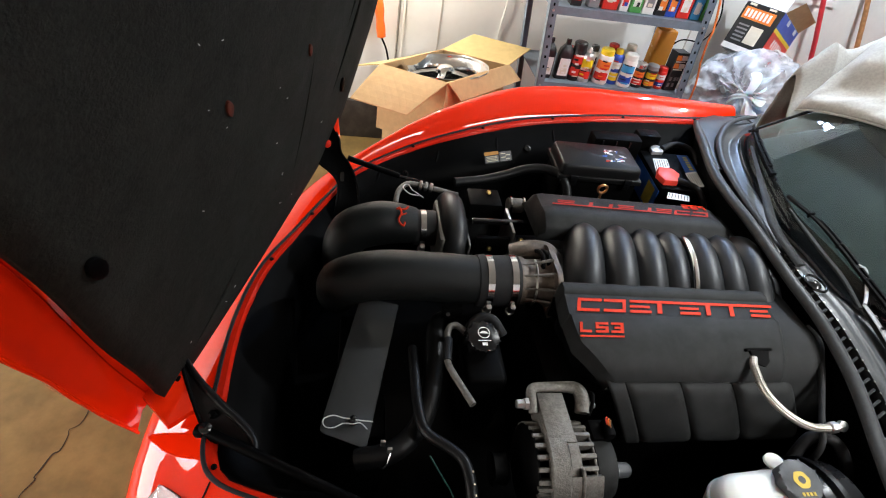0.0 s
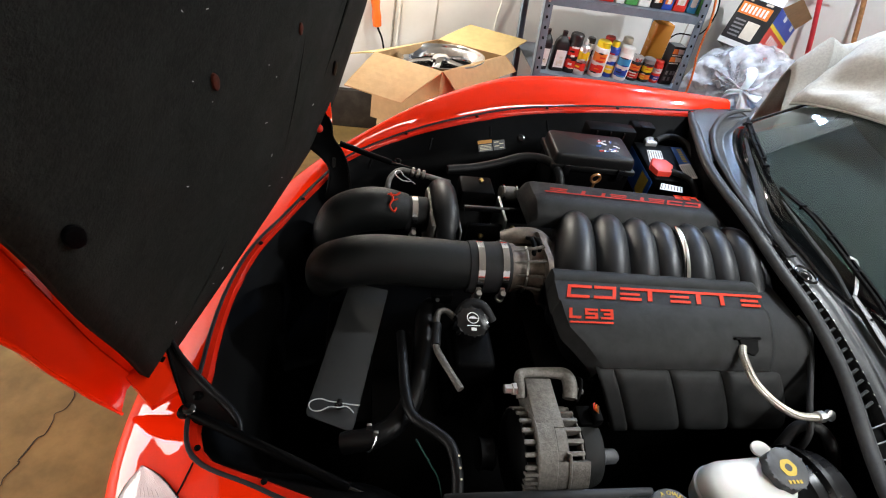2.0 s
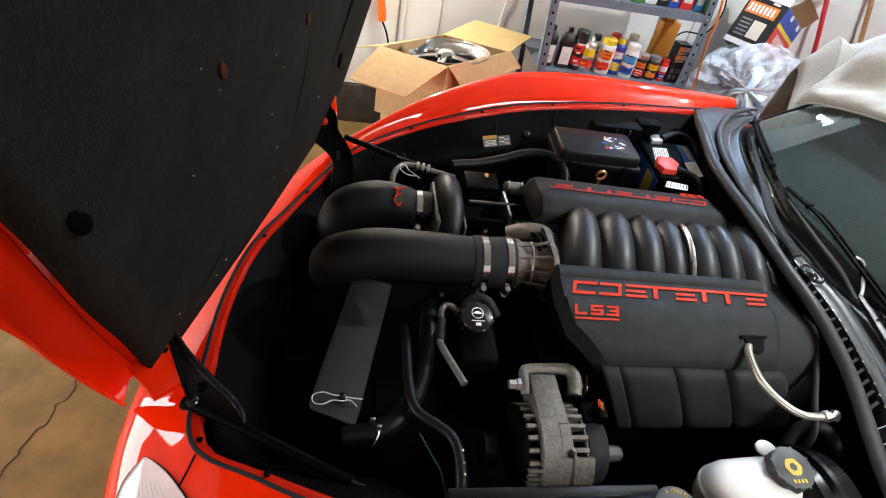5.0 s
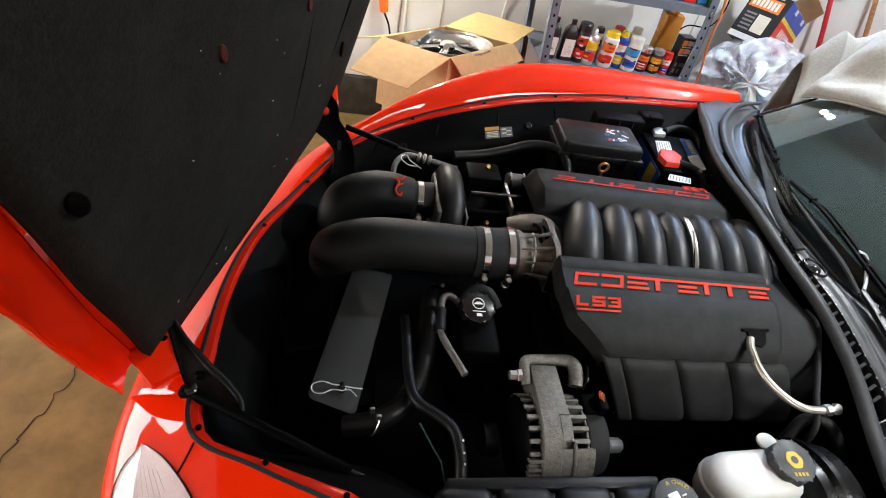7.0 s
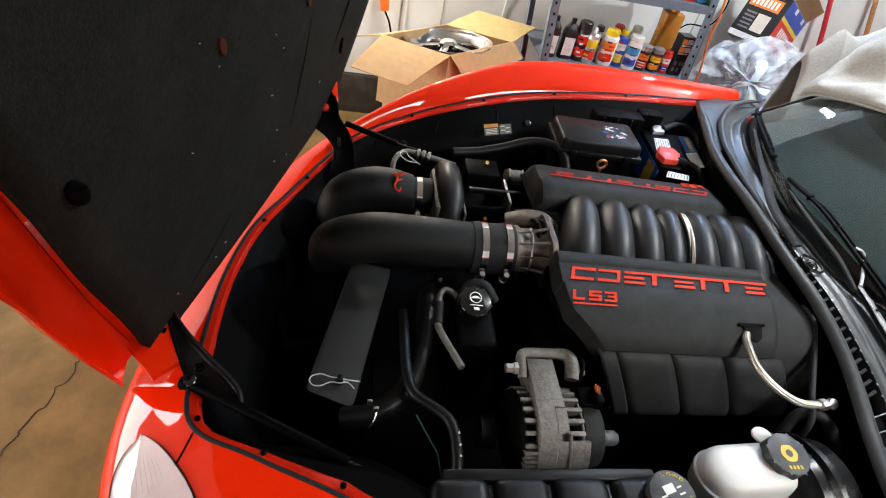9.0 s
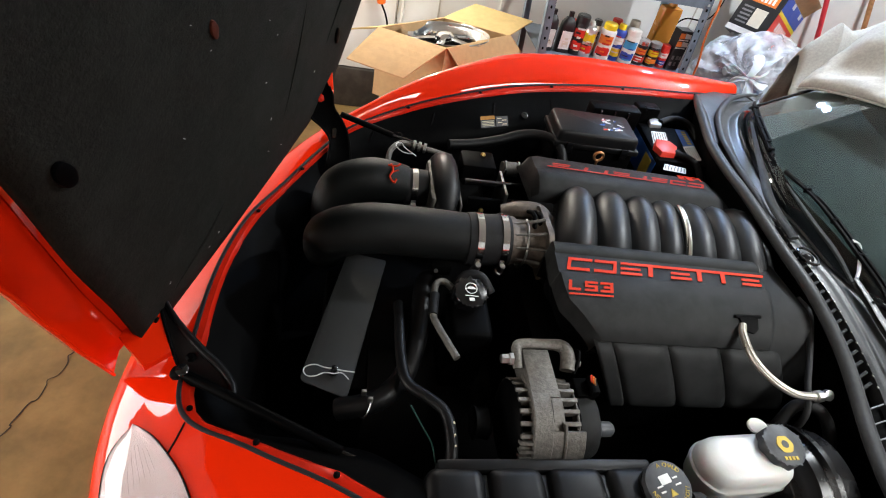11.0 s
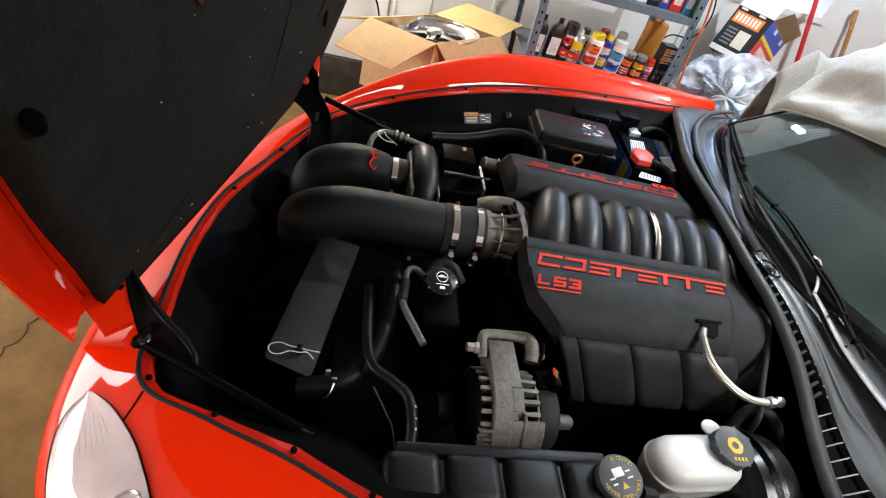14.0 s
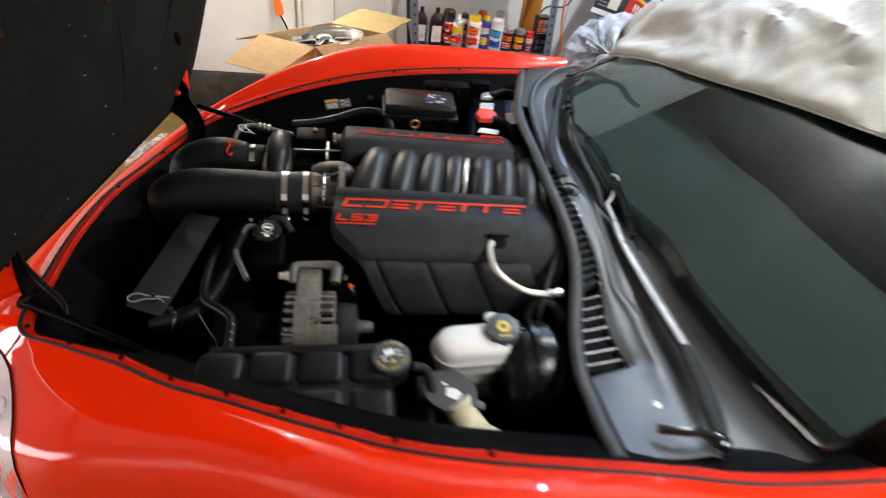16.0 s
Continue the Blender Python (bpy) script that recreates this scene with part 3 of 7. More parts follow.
# hood, in its own plane
HU = np.array([0.24, 0.70, 0.12])
HU /= np.linalg.norm(HU)
HV = np.array([0.2, 0, 1.0])
HV -= HU * (HV @ HU)
HV /= np.linalg.norm(HV)
HN = np.cross(HU, HV)
HP = np.array([-0.74, 0.15, 0.66])


def hood(u, v, d=0.0):
    return HP + HU * u + HV * v + HN * d


def hood_outline(grow_l, grow_r, grow_b):
    left = [(-0.425, 0.0), (-0.455, 0.18), (-0.497, 0.38), (-0.525, 0.56), (-0.55, 0.68), (-0.60, 0.9), (-0.63, 1.08)]
    right = [(0.43, 0.0), (0.52, 0.07), (0.59, 0.17), (0.648, 0.27), (0.69, 0.36), (0.73, 0.60), (0.74, 0.85), (0.74, 1.08)]
    l, r = spline(left, 30), spline(right, 30)
    return [(np.array([a[0] - grow_l, a[1] - grow_b * (1 - k / 29)]), np.array([b[0] + grow_r, b[1] - grow_b * (1 - k / 29)])) for k, (a, b) in enumerate(zip(l, r))]


def hood_sheet(gl_, gr, gb, depth, bulge=0.0, roll=0.0, n=26):
    rings = []
    for a, b in hood_outline(gl_, gr, gb):
        row = []
        for f in np.linspace(0, 1, n):
            uv = a * (1 - f) + b * f
            e = min(f, 1 - f) * 2
            row.append(hood(uv[0], uv[1], depth + bulge * math.sin(math.pi * f) - roll * max(0, 1 - e * 6) ** 2))
        rings.append(row)
    return loft(rings)


hood_part = part("hood", hood_sheet(0.004, 0.012, 0.020, -0.035, -0.03, 0.03), RED, car, "open red hood seen from its underside")
md = hood_part.modifiers.new("thick", "SOLIDIFY")
md.thickness = 0.012
# its folded side edge: from the liner out to the skin's lip, (u, v) in the hood's plane with the depth of each line
FOLD = (([(-0.595, 0.9), (-0.545, 0.68), (-0.515, 0.56), (-0.498, 0.485), (-0.482, 0.385), (-0.458, 0.262), (-0.426, 0.105), (-0.405, 0.006)], -0.010),
        ([(-0.592, 0.9), (-0.549, 0.70), (-0.523, 0.56), (-0.512, 0.485), (-0.497, 0.385), (-0.478, 0.262), (-0.449, 0.115), (-0.427, 0.010)], -0.019),
        ([(-0.596, 0.9), (-0.552, 0.70), (-0.526, 0.56), (-0.515, 0.485), (-0.500, 0.385), (-0.481, 0.262), (-0.452, 0.112), (-0.430, 0.004)], -0.0165),
        ([(-0.604, 0.89), (-0.566, 0.70), (-0.540, 0.55), (-0.529, 0.483), (-0.515, 0.38), (-0.498, 0.258), (-0.472, 0.105), (-0.450, -0.008)], -0.020),
        ([(-0.606, 0.89), (-0.569, 0.69), (-0.543, 0.54), (-0.532, 0.473), (-0.518, 0.37), (-0.501, 0.248), (-0.475, 0.095), (-0.452, -0.014)], -0.0235),
        ([(-0.645, 0.86), (-0.618, 0.70), (-0.588, 0.52), (-0.561, 0.39), (-0.549, 0.305), (-0.535, 0.225), (-0.515, 0.11), (-0.474, -0.080)], -0.030),
        ([(-0.648, 0.85), (-0.621, 0.69), (-0.591, 0.51), (-0.564, 0.383), (-0.552, 0.298), (-0.538, 0.218), (-0.518, 0.102), (-0.480, -0.086)], -0.027),
        ([(-0.648, 0.85), (-0.621, 0.69), (-0.591, 0.51), (-0.564, 0.383), (-0.552, 0.298), (-0.538, 0.218), (-0.518, 0.102), (-0.480, -0.086)], -0.050))
lines = [[hood(u, v, dep) for u, v in spline(uv, 40)] for uv, dep in FOLD]
part("hood_rim", loft(lines), RED, hood_part, "folded red side edge of the hood")
part("hood_lip", tube(lines[6], 0.0035, 60, 8), RED, hood_part, "rolled red lip of the hood")
liner = part("hood_liner", hood_sheet(0, 0, 0, 0.0, 0.004), LINER, hood_part, "black fibre insulation liner, dusty")
md = liner.modifiers.new("thick", "SOLIDIFY")
md.thickness = 0.018

CT = [np.array(p) for p in ((-0.913, -0.184, 0.668), (-0.842, -0.200, 0.650), (-0.800, -0.285, 0.612), (-0.842, -0.318, 0.606), (-0.905, -0.262, 0.645), (-0.935, -0.215, 0.668))]
part("corner_block", loft([[p + UP * h - HN * 0.0 for p in CT] for h in (-0.014, -0.003, 0.0)], True, True), RED, hood_part, "red painted corner under the hood hinge")
for u, v, a, b in ((-0.474, 0.569, 0.025, 0.013), (-0.385, 0.03, 0.02, 0.012), (-0.157, 0.59, 0.020, 0.008), (0.172, 0.512, 0.018, 0.007), (0.46, 0.24, 0.030, 0.012)):
    part("liner_grommet", prism([(a * math.cos(t), b * math.sin(t)) for t in np.linspace(0, 2 * math.pi, 20, endpoint=False)], 0, 0.006, 0.002, aim(hood(u, v, 0.0195), HN, HV - HU * 0.35)), BLACK if b > 0.01 else RUSTRED, liner, "oval plug in the liner")
for u0, v0, u1, v1, r in ((0.12, 0.06, 0.22, 0.6, 0.006), (0.36, 0.22, 0.55, 0.62, 0.010), (-0.32, 0.06, -0.1, 0.16, 0.005), (0.42, 0.42, 0.5, 0.72, 0.014)):
    part("liner_crease", tube([hood(u0, v0, 0.019), hood((u0 + u1) / 2 + 0.02, (v0 + v1) / 2, 0.0215), hood(u1, v1, 0.019)], [0.001, r, 0.001], 20, 8, flat=0.5), LINER, liner, "pressed crease")
random.seed(21)
for k in range(18):
    u, v = random.uniform(-0.36, 0.5), random.uniform(0.03, 0.9)
    part("lint", tube([hood(u, v, 0.0235), hood(u + random.uniform(-0.006, 0.006), v + random.uniform(-0.006, 0.006), 0.0245)], 0.0005, 3, 5), WHITEPRINT, liner, "speck of pale lint")


# ---- engine bay ----
def tilt(x, y, z):
    """The engine leans down a little towards the firewall."""
    return (x, y + 0.035 * x, z - 0.06 * x)


def bar_glyph(strokes, at, size, slant, m, t=0.0009):
    """Slanted plain strokes: (x, y, w, h) in units of the mark's height."""
    bm = None
    for x, y, w, h in strokes:
        q = [(at + (a + slant * b) * size, b * size) for a, b in ((x, y), (x + w, y), (x + w, y + h), (x, y + h))]
        bm = prism(q, 0, t, 0.0, m, bm)
    return bm


def emblem(m, length, parent, tall=1.0, ink=None):
    """The raised red name along a cover, as plain slanted strokes."""
    step = length / 8
    hook = ((0, 0.22, 0.22, 0.56), (0, 0, 1.45, 0.22), (0, 0.78, 1.55, 0.22))
    beam = ((0, 0, 1.45, 0.22), (0, 0.78, 1.45, 0.22), (1.23, 0.22, 0.22, 0.56))
    rails = ((0, 0, 1.45, 0.2), (0, 0.39, 1.35, 0.18), (0, 0.8, 1.72, 0.2))
    post = ((0, 0.8, 1.72, 0.2), (0.15, 0, 0.32, 0.8))
    marks = [hook, beam, rails, post, rails, post, post, rails]
    h = step / 1.72
    for k, s in enumerate(marks):
        part("letter_mark", bar_glyph(s, k * step, h, 0.4, m @ Matrix.Diagonal((1, tall, 1, 1))), ink or LETTER, parent, "raised red letter stroke")


def small_emblem(m, w, parent):
    h = w / 4.4
    sets = (((0, 0.24, 0.28, 0.76), (0, 0, 1.1, 0.24)), ((0, 0.78, 1.2, 0.22), (0, 0.60, 0.28, 0.18), (0, 0.39, 1.2, 0.21), (0.92, 0.22, 0.28, 0.17), (0, 0, 1.2, 0.22)),
            ((0, 0.78, 1.2, 0.22), (0.92, 0.60, 0.28, 0.18), (0.3, 0.39, 0.9, 0.21), (0.92, 0.22, 0.28, 0.17), (0, 0, 1.2, 0.22)), ((-2.9, -0.42, 4.1, 0.16),))
    for k, s in enumerate(sets):
        part("letter_mark", bar_glyph(s, min(k, 2) * w / 3, h, 0.25, m), LETTER, parent, "raised red letter stroke")


def cover_shell(profile, x0, x1, n=40, nose=0.05, tail=0.03, cut=None):
    """A moulded cover: a y, z profile drawn along x, rounded down at both ends."""
    rings = []
    ym = sum(p[0] for p in profile) / len(profile)
    zl = min(p[1] for p in profile)
    prof = np.array(profile)
    for x in np.linspace(x0, x1, n):
        a = min(1, max(0, (x - x0) / nose)) if nose else 1
        b = min(1, max(0, (x1 - x) / tail)) if tail else 1
        e = math.sqrt(1 - (1 - a) ** 2) * math.sqrt(1 - (1 - b) ** 2)
        lim = -9 if cut is None else float(np.interp(x, cut[0], cut[1]))
        rings.append([tilt(x, max(lim, ym + (y - ym) * (0.90 + 0.10 * e)) if k < len(prof) - 1 else max(lim, y), zl + (z - zl) * (0.55 + 0.45 * e)) for k, (y, z) in enumerate(prof)])
    bm = loft(rings)
    for r in (0, -1):
        ring = rings[r]
        v = [bm.verts.new(p) for p in ring]
        bm.faces.new(v)
    bmesh.ops.remove_doubles(bm, verts=bm.verts[:], dist=0.0002)
    return bm


def cover_left():
    c = thing("engine_cover", (0, 0, 0), "matte black moulded engine cover with raised red lettering, driver side", "engine cover", "engine covers")
    prof = [(-0.076, 0.735), (-0.076, 0.793), (-0.079, 0.801), (-0.086, 0.805), (-0.106, 0.805), (-0.112, 0.801), (-0.114, 0.798), (-0.172, 0.795), (-0.176, 0.797), (-0.178, 0.802), (-0.182, 0.803), (-0.215, 0.798), (-0.245, 0.789), (-0.270, 0.777), (-0.290, 0.760), (-0.302, 0.744), (-0.307, 0.734), (-0.303, 0.722)]
    rings = []
    for f in np.linspace(0, 1, 70):
        ring = []
        for y, z in prof:
            xf = float(np.interp(-y, (0.08, 0.12, 0.20, 0.245, 0.28, 0.31), (-0.022, -0.024, -0.030, -0.020, 0.018, 0.058)))
            xr = float(np.interp(-y, (0.08, 0.12, 0.17, 0.25, 0.31), (0.556, 0.552, 0.542, 0.518, 0.505)))
            x = xf + (xr - xf) * f
            e = math.sqrt(max(0, 1 - max(0, 1 - (x - xf) / 0.010) ** 2)) * math.sqrt(max(0, 1 - max(0, 1 - (xr - x) / 0.018) ** 2))
            ring.append(tilt(x, -0.19 + (y + 0.19) * (0.95 + 0.05 * e), z - 0.024 * (1 - e) - 0.02 * (f in (0, 1))))
        rings.append(ring)
    part("shell", loft(rings + [[(x, y, 0.68) for x, y, z in rings[-1]]]), PLASTIC, c)
    # black sheet stands in for the cover's unlit front face
    part("front_gap", loft([[(x + 0.004, y, z - 0.004) for x, y, z in rings[0]], [(x + 0.03, y, 0.68) for x, y, z in rings[0]]]), BLACK, c, "front face of the cover, blackened as unlit")
    n = Vector((0.06, -0.05, 1)).normalized()
    k_ = Vector((0.06, -0.20, 1)).normalized()
    emblem(aim(tilt(0.0, -0.165, 0.7965), n, (1, 0.035, -0.06)), 0.53, c)
    small_emblem(aim(tilt(-0.012, -0.226, 0.7962), k_, (1, 0.035, -0.06)), 0.112, c)
    # rear shoulder and ribbed lower panels
    prof2 = [(-0.02, 0.70), (-0.035, 0.760), (-0.065, 0.783), (-0.18, 0.786), (-0.215, 0.786), (-0.245, 0.777), (-0.270, 0.765), (-0.290, 0.748), (-0.305, 0.730), (-0.322, 0.70), (-0.340, 0.65), (-0.348, 0.60)]
    # black box paints the shade seen in the panel gaps
    part("coil_backing", box(0.10, 0.53, -0.300, -0.25, 0.50, 0.68, 0.01), BLACK, c, "backing behind the panels, black for the shade in their gaps")
    part("rear_shoulder", cover_shell(prof2, 0.475, 0.648, 28, 0.01, 0.03), PLASTIC, c)
    xs = [0.046, 0.090, 0.226, 0.360, 0.525]
    for a, b in zip(xs, xs[1:]):
        rings = []
        for x in np.linspace(a + 0.001, b - 0.001, 22):
            e = 1 - abs((x - (a + b) / 2) / ((b - a) / 2)) ** 8
            rings.append([tilt(x + 0.5 * (0.735 - z), y - 0.010 * e, z - 0.003 * (1 - e)) for y, z in spline([(-0.288, 0.732), (-0.304, 0.728), (-0.318, 0.716), (-0.336, 0.685), (-0.352, 0.645), (-0.360, 0.605), (-0.352, 0.575), (-0.325, 0.56)], 18)])
        part("coil_panel", loft(rings, caps=False), PLASTIC, c, "ribbed lower panel")
    part("slot", prism([(-0.024, 0.010), (0.026, 0.010), (0.024, -0.016), (0.012, -0.026), (-0.012, -0.018)], -0.012, 0.0012, 0, aim(tilt(0.428, -0.268, 0.7815), (0.06, -0.55, 0.83), (1, 0.03, 0))), BLACK, c, "dark notch for the line")
    part("slot_lip", prism(rounded(0.070, 0.007, 0.003), -0.004, 0.004, 0.001, aim(tilt(0.428, -0.257, 0.7875), (0.06, -0.45, 0.9), (1, 0.03, 0))), BLACK, c, "raised lip above the notch")
    return c


def cover_right():
    c = thing("engine_cover", (0, 0, 0), "matte black moulded engine cover with raised red lettering, passenger side", "engine cover", "engine covers")
    prof = [(0.130, 0.755), (0.128, 0.782), (0.138, 0.798), (0.160, 0.812), (0.168, 0.818), (0.20, 0.818), (0.206, 0.814), (0.262, 0.812), (0.270, 0.808), (0.29, 0.79), (0.31, 0.74)]
    part("shell", cover_shell(prof, -0.008, 0.60, 40, 0.03, 0.05), PLASTIC, c)
    n = Vector((0.06, 0.036, 1)).normalized()
    emblem(aim(tilt(0.552, 0.236, 0.8142), n, (-1, -0.035, 0.06)), 0.50, c, 0.62, LETTERSHADE)
    small_emblem(aim(tilt(0.552, 0.262, 0.8138), Vector((0.06, 0.2, 1)), (-1, -0.035, 0.06)), 0.085, c)
    part("rear_shoulder", cover_shell([(0.10, 0.70), (0.105, 0.75), (0.14, 0.785), (0.27, 0.785), (0.31, 0.74)], 0.56, 0.655, 12, 0.01, 0.05), PLASTIC, c)
    return c


def manifold():
    m = thing("intake_manifold", (0, 0, 0), "satin black nylon intake manifold with seven arched runners", "intake manifold")
    for x, r in ((0.056, 0.058), (0.150, 0.058), (0.238, 0.054), (0.312, 0.050), (0.405, 0.052), (0.480, 0.052), (0.556, 0.054)):
        part("runner", tube([tilt(x + 0.25 * (y + 0.10), y, z) for y, z in ((-0.12, 0.62), (-0.105, 0.69), (-0.06, 0.742), (0.02, 0.770), (0.10, 0.772), (0.155, 0.735))], [r * 0.95, r * 1.02, r * 1.05, r, r * 0.95, r * 0.9], 26, 20, flat=0.85), RUNNER, m)
    part("plenum", box(0.0, 0.62, -0.10, 0.13, 0.62, 0.745, 0.04, 4), RUNNER, m)
    part("rear_boss", tube([tilt(0.60, -0.10, 0.68), tilt(0.62, -0.03, 0.755), tilt(0.635, 0.08, 0.755), tilt(0.64, 0.12, 0.70)], 0.038, 16, 16), RUNNER, m)
    part("strap", tube([tilt(0.352, -0.10, 0.775), tilt(0.362, -0.06, 0.803), tilt(0.375, 0.0, 0.824), tilt(0.388, 0.06, 0.826), tilt(0.396, 0.10, 0.815), tilt(0.400, 0.122, 0.79)], 0.0085, 26, 10), CHROME, m, "bright polished fuel crossover line")
    part("studs", lathe([(0.006, 0), (0.006, 0.03), (0.004, 0.034)], 8, Matrix.Translation(tilt(0.66, 0.07, 0.77))), BRASS, m, "small brass stud")
    for x in (-0.035, -0.02):
        part("rib", tube([(x, -0.05, 0.70), (x + 0.005, 0.02, 0.79), (x, 0.10, 0.74)], 0.006, 12, 8), BLACK, m)
    return m


def clamp(parent, x, y, z, r, screw, w=0.016):
    rings = [[(x + w * (f - 0.5), y + rr * math.cos(a), z + rr * math.sin(a)) for f, rr in ((0, r), (0, r + 0.0022), (1, r + 0.0022), (1, r))] for a in np.linspace(0, 2 * math.pi, 49)]
    b = part("hose_clamp", loft(rings, True), CHROME, parent, "bright steel band clamp")
    a = screw
    c = Vector((x, y + (r + 0.008) * math.cos(a), z + (r + 0.008) * math.sin(a)))
    t = Vector((0, -math.sin(a), math.cos(a)))
    part("clamp_screw", lathe([(0.007, -0.020), (0.0085, -0.015), (0.0085, 0.008), (0.0115, 0.010), (0.0115, 0.020), (0.008, 0.024)], 10, aim(c, t)), STEEL, b, "hex screw")
    return b


def intake():
    t = thing("intake_tube", (0, 0, 0), "large matte black cold air intake tube with steel band clamps", "air intake tube", "intake tubes")
    part("pipe", tube([(-0.185, 0.005, 0.718), (-0.30, 0.008, 0.721), (-0.40, 0.012, 0.720), (-0.458, 0.016, 0.708), (-0.500, 0.030, 0.680), (-0.522, 0.062, 0.635), (-0.530, 0.105, 0.56)], [0.060, 0.061, 0.061, 0.061, 0.061, 0.060, 0.058], 60, 36), TUBEBLACK, t)
    part("coupler", lathe([(0.06, 0), (0.065, 0.002), (0.066, 0.02), (0.064, 0.05), (0.066, 0.085), (0.065, 0.105), (0.058, 0.107)], 40, aim((-0.192, 0.005, 0.715), (1, 0, 0.02))), RUBBER, t, "black silicone coupler")
    clamp(t, -0.165, 0.005, 0.7155, 0.0662, math.radians(205))
    clamp(t, -0.105, 0.005, 0.7165, 0.0662, math.radians(205))
    part("sensor", box(-0.275, -0.225, -0.068, -0.045, 0.655, 0.685, 0.004), BLACK, t, "air sensor plug")
    part("sensor_screw", lathe([(0.005, 0), (0.005, 0.004)], 8, aim((-0.262, -0.069, 0.672), (0, -1, 0.4))), STEEL, t)
    return t


def intake_short():
    t = thing("intake_tube", (0, 0, 0), "short matte black intake pipe marked with a red emblem", "air intake tube", "intake tubes")
    part("pipe", tube([(-0.318, 0.272, 0.670), (-0.324, 0.272, 0.670), (-0.345, 0.272, 0.672), (-0.40, 0.272, 0.674), (-0.455, 0.27, 0.664), (-0.50, 0.266, 0.64), (-0.525, 0.262, 0.585), (-0.53, 0.26, 0.5)], [0.050, 0.058, 0.063, 0.063, 0.062, 0.058, 0.054, 0.05], 50, 32), TUBEBLACK, t)
    nrm = Vector((0, -0.55, 0.85))
    for pts, r in (([(-0.372, 0.262, 0.738), (-0.366, 0.243, 0.733), (-0.374, 0.226, 0.722), (-0.362, 0.212, 0.713), (-0.356, 0.222, 0.719)], 0.003),
                   ([(-0.380, 0.258, 0.737), (-0.358, 0.256, 0.737), (-0.346, 0.266, 0.739)], 0.0026), ([(-0.352, 0.244, 0.733), (-0.366, 0.238, 0.730)], 0.002)):
        part("emblem_stroke", tube(pts, r, 14, 6), LETTER, t, "red emblem stroke")
    part("coupler", lathe([(0.045, 0), (0.050, 0.002), (0.0515, 0.012), (0.0515, 0.06), (0.046, 0.066)], 36, aim((-0.325, 0.272, 0.662), (1, 0, 0))), RUBBER, t)
    clamp(t, -0.300, 0.272, 0.662, 0.0517, math.radians(215), 0.016)
    return t


def bellows():
    t = thing("intake_elbow", (0, 0, 0), "satin black cast elbow between the intake pipes", "intake elbow")
    part("elbow", tube([(-0.216, 0.40, 0.56), (-0.216, 0.385, 0.66), (-0.216, 0.33, 0.706), (-0.216, 0.26, 0.712), (-0.214, 0.195, 0.69), (-0.212, 0.165, 0.62), (-0.212, 0.16, 0.52)], [0.034, 0.036, 0.037, 0.037, 0.036, 0.034, 0.03], 40, 20), RUNNER, t)
    part("flange", box(-0.184, -0.178, 0.150, 0.300, 0.56, 0.705, 0.002), CASTALU, t, "machined flange edge")
    part("neck", box(-0.262, -0.245, 0.17, 0.36, 0.56, 0.705, 0.01), CASTALU, t, "bare metal neck")
    return t


def throttle():
    t = thing("throttle_body", (0, 0, 0), "cast aluminium throttle body with web ribs", "throttle body")
    ax = aim((-0.095, 0.005, 0.718), (1, 0, 0.02))
    part("barrel", lathe([(0.05, 0), (0.062, 0.004), (0.062, 0.02), (0.055, 0.03), (0.056, 0.07), (0.066, 0.085), (0.066, 0.10), (0.05, 0.105)], 40, ax), BROWNCAST, t)
    part("flange", prism(rounded(0.150, 0.150, 0.03), 0, 0.014, 0.003, ax @ Matrix.Translation((0, 0, 0.086))), BROWNCAST, t, "square mounting flange")
    for k, a in enumerate((95, 125, 155, 185)):
        c_, s_ = math.cos(radians(a)), math.sin(radians(a))
        part("rib", tube([(-0.085, 0.005 + 0.058 * c_, 0.72 + 0.058 * s_), (-0.045, 0.005 + 0.066 * c_, 0.722 + 0.066 * s_), (-0.010, 0.005 + 0.076 * c_, 0.724 + 0.076 * s_)], [0.0025, 0.0035, 0.0045], 10, 6), CASTALU, t, "cast web rib")
    part("edge_ring", tube([(-0.052, 0.005 + 0.064 * math.cos(a), 0.722 + 0.064 * math.sin(a)) for a in np.linspace(radians(85), radians(210), 14)], 0.003, 24, 6), STEEL, t, "bright machined ring")
    part("motor_housing", tube([(-0.09, 0.09, 0.74), (-0.05, 0.085, 0.755), (0.0, 0.075, 0.76), (0.03, 0.06, 0.745)], [0.026, 0.032, 0.032, 0.024], 18, 14, flat=0.6), BROWNCAST, t, "brownish motor housing")
    return t


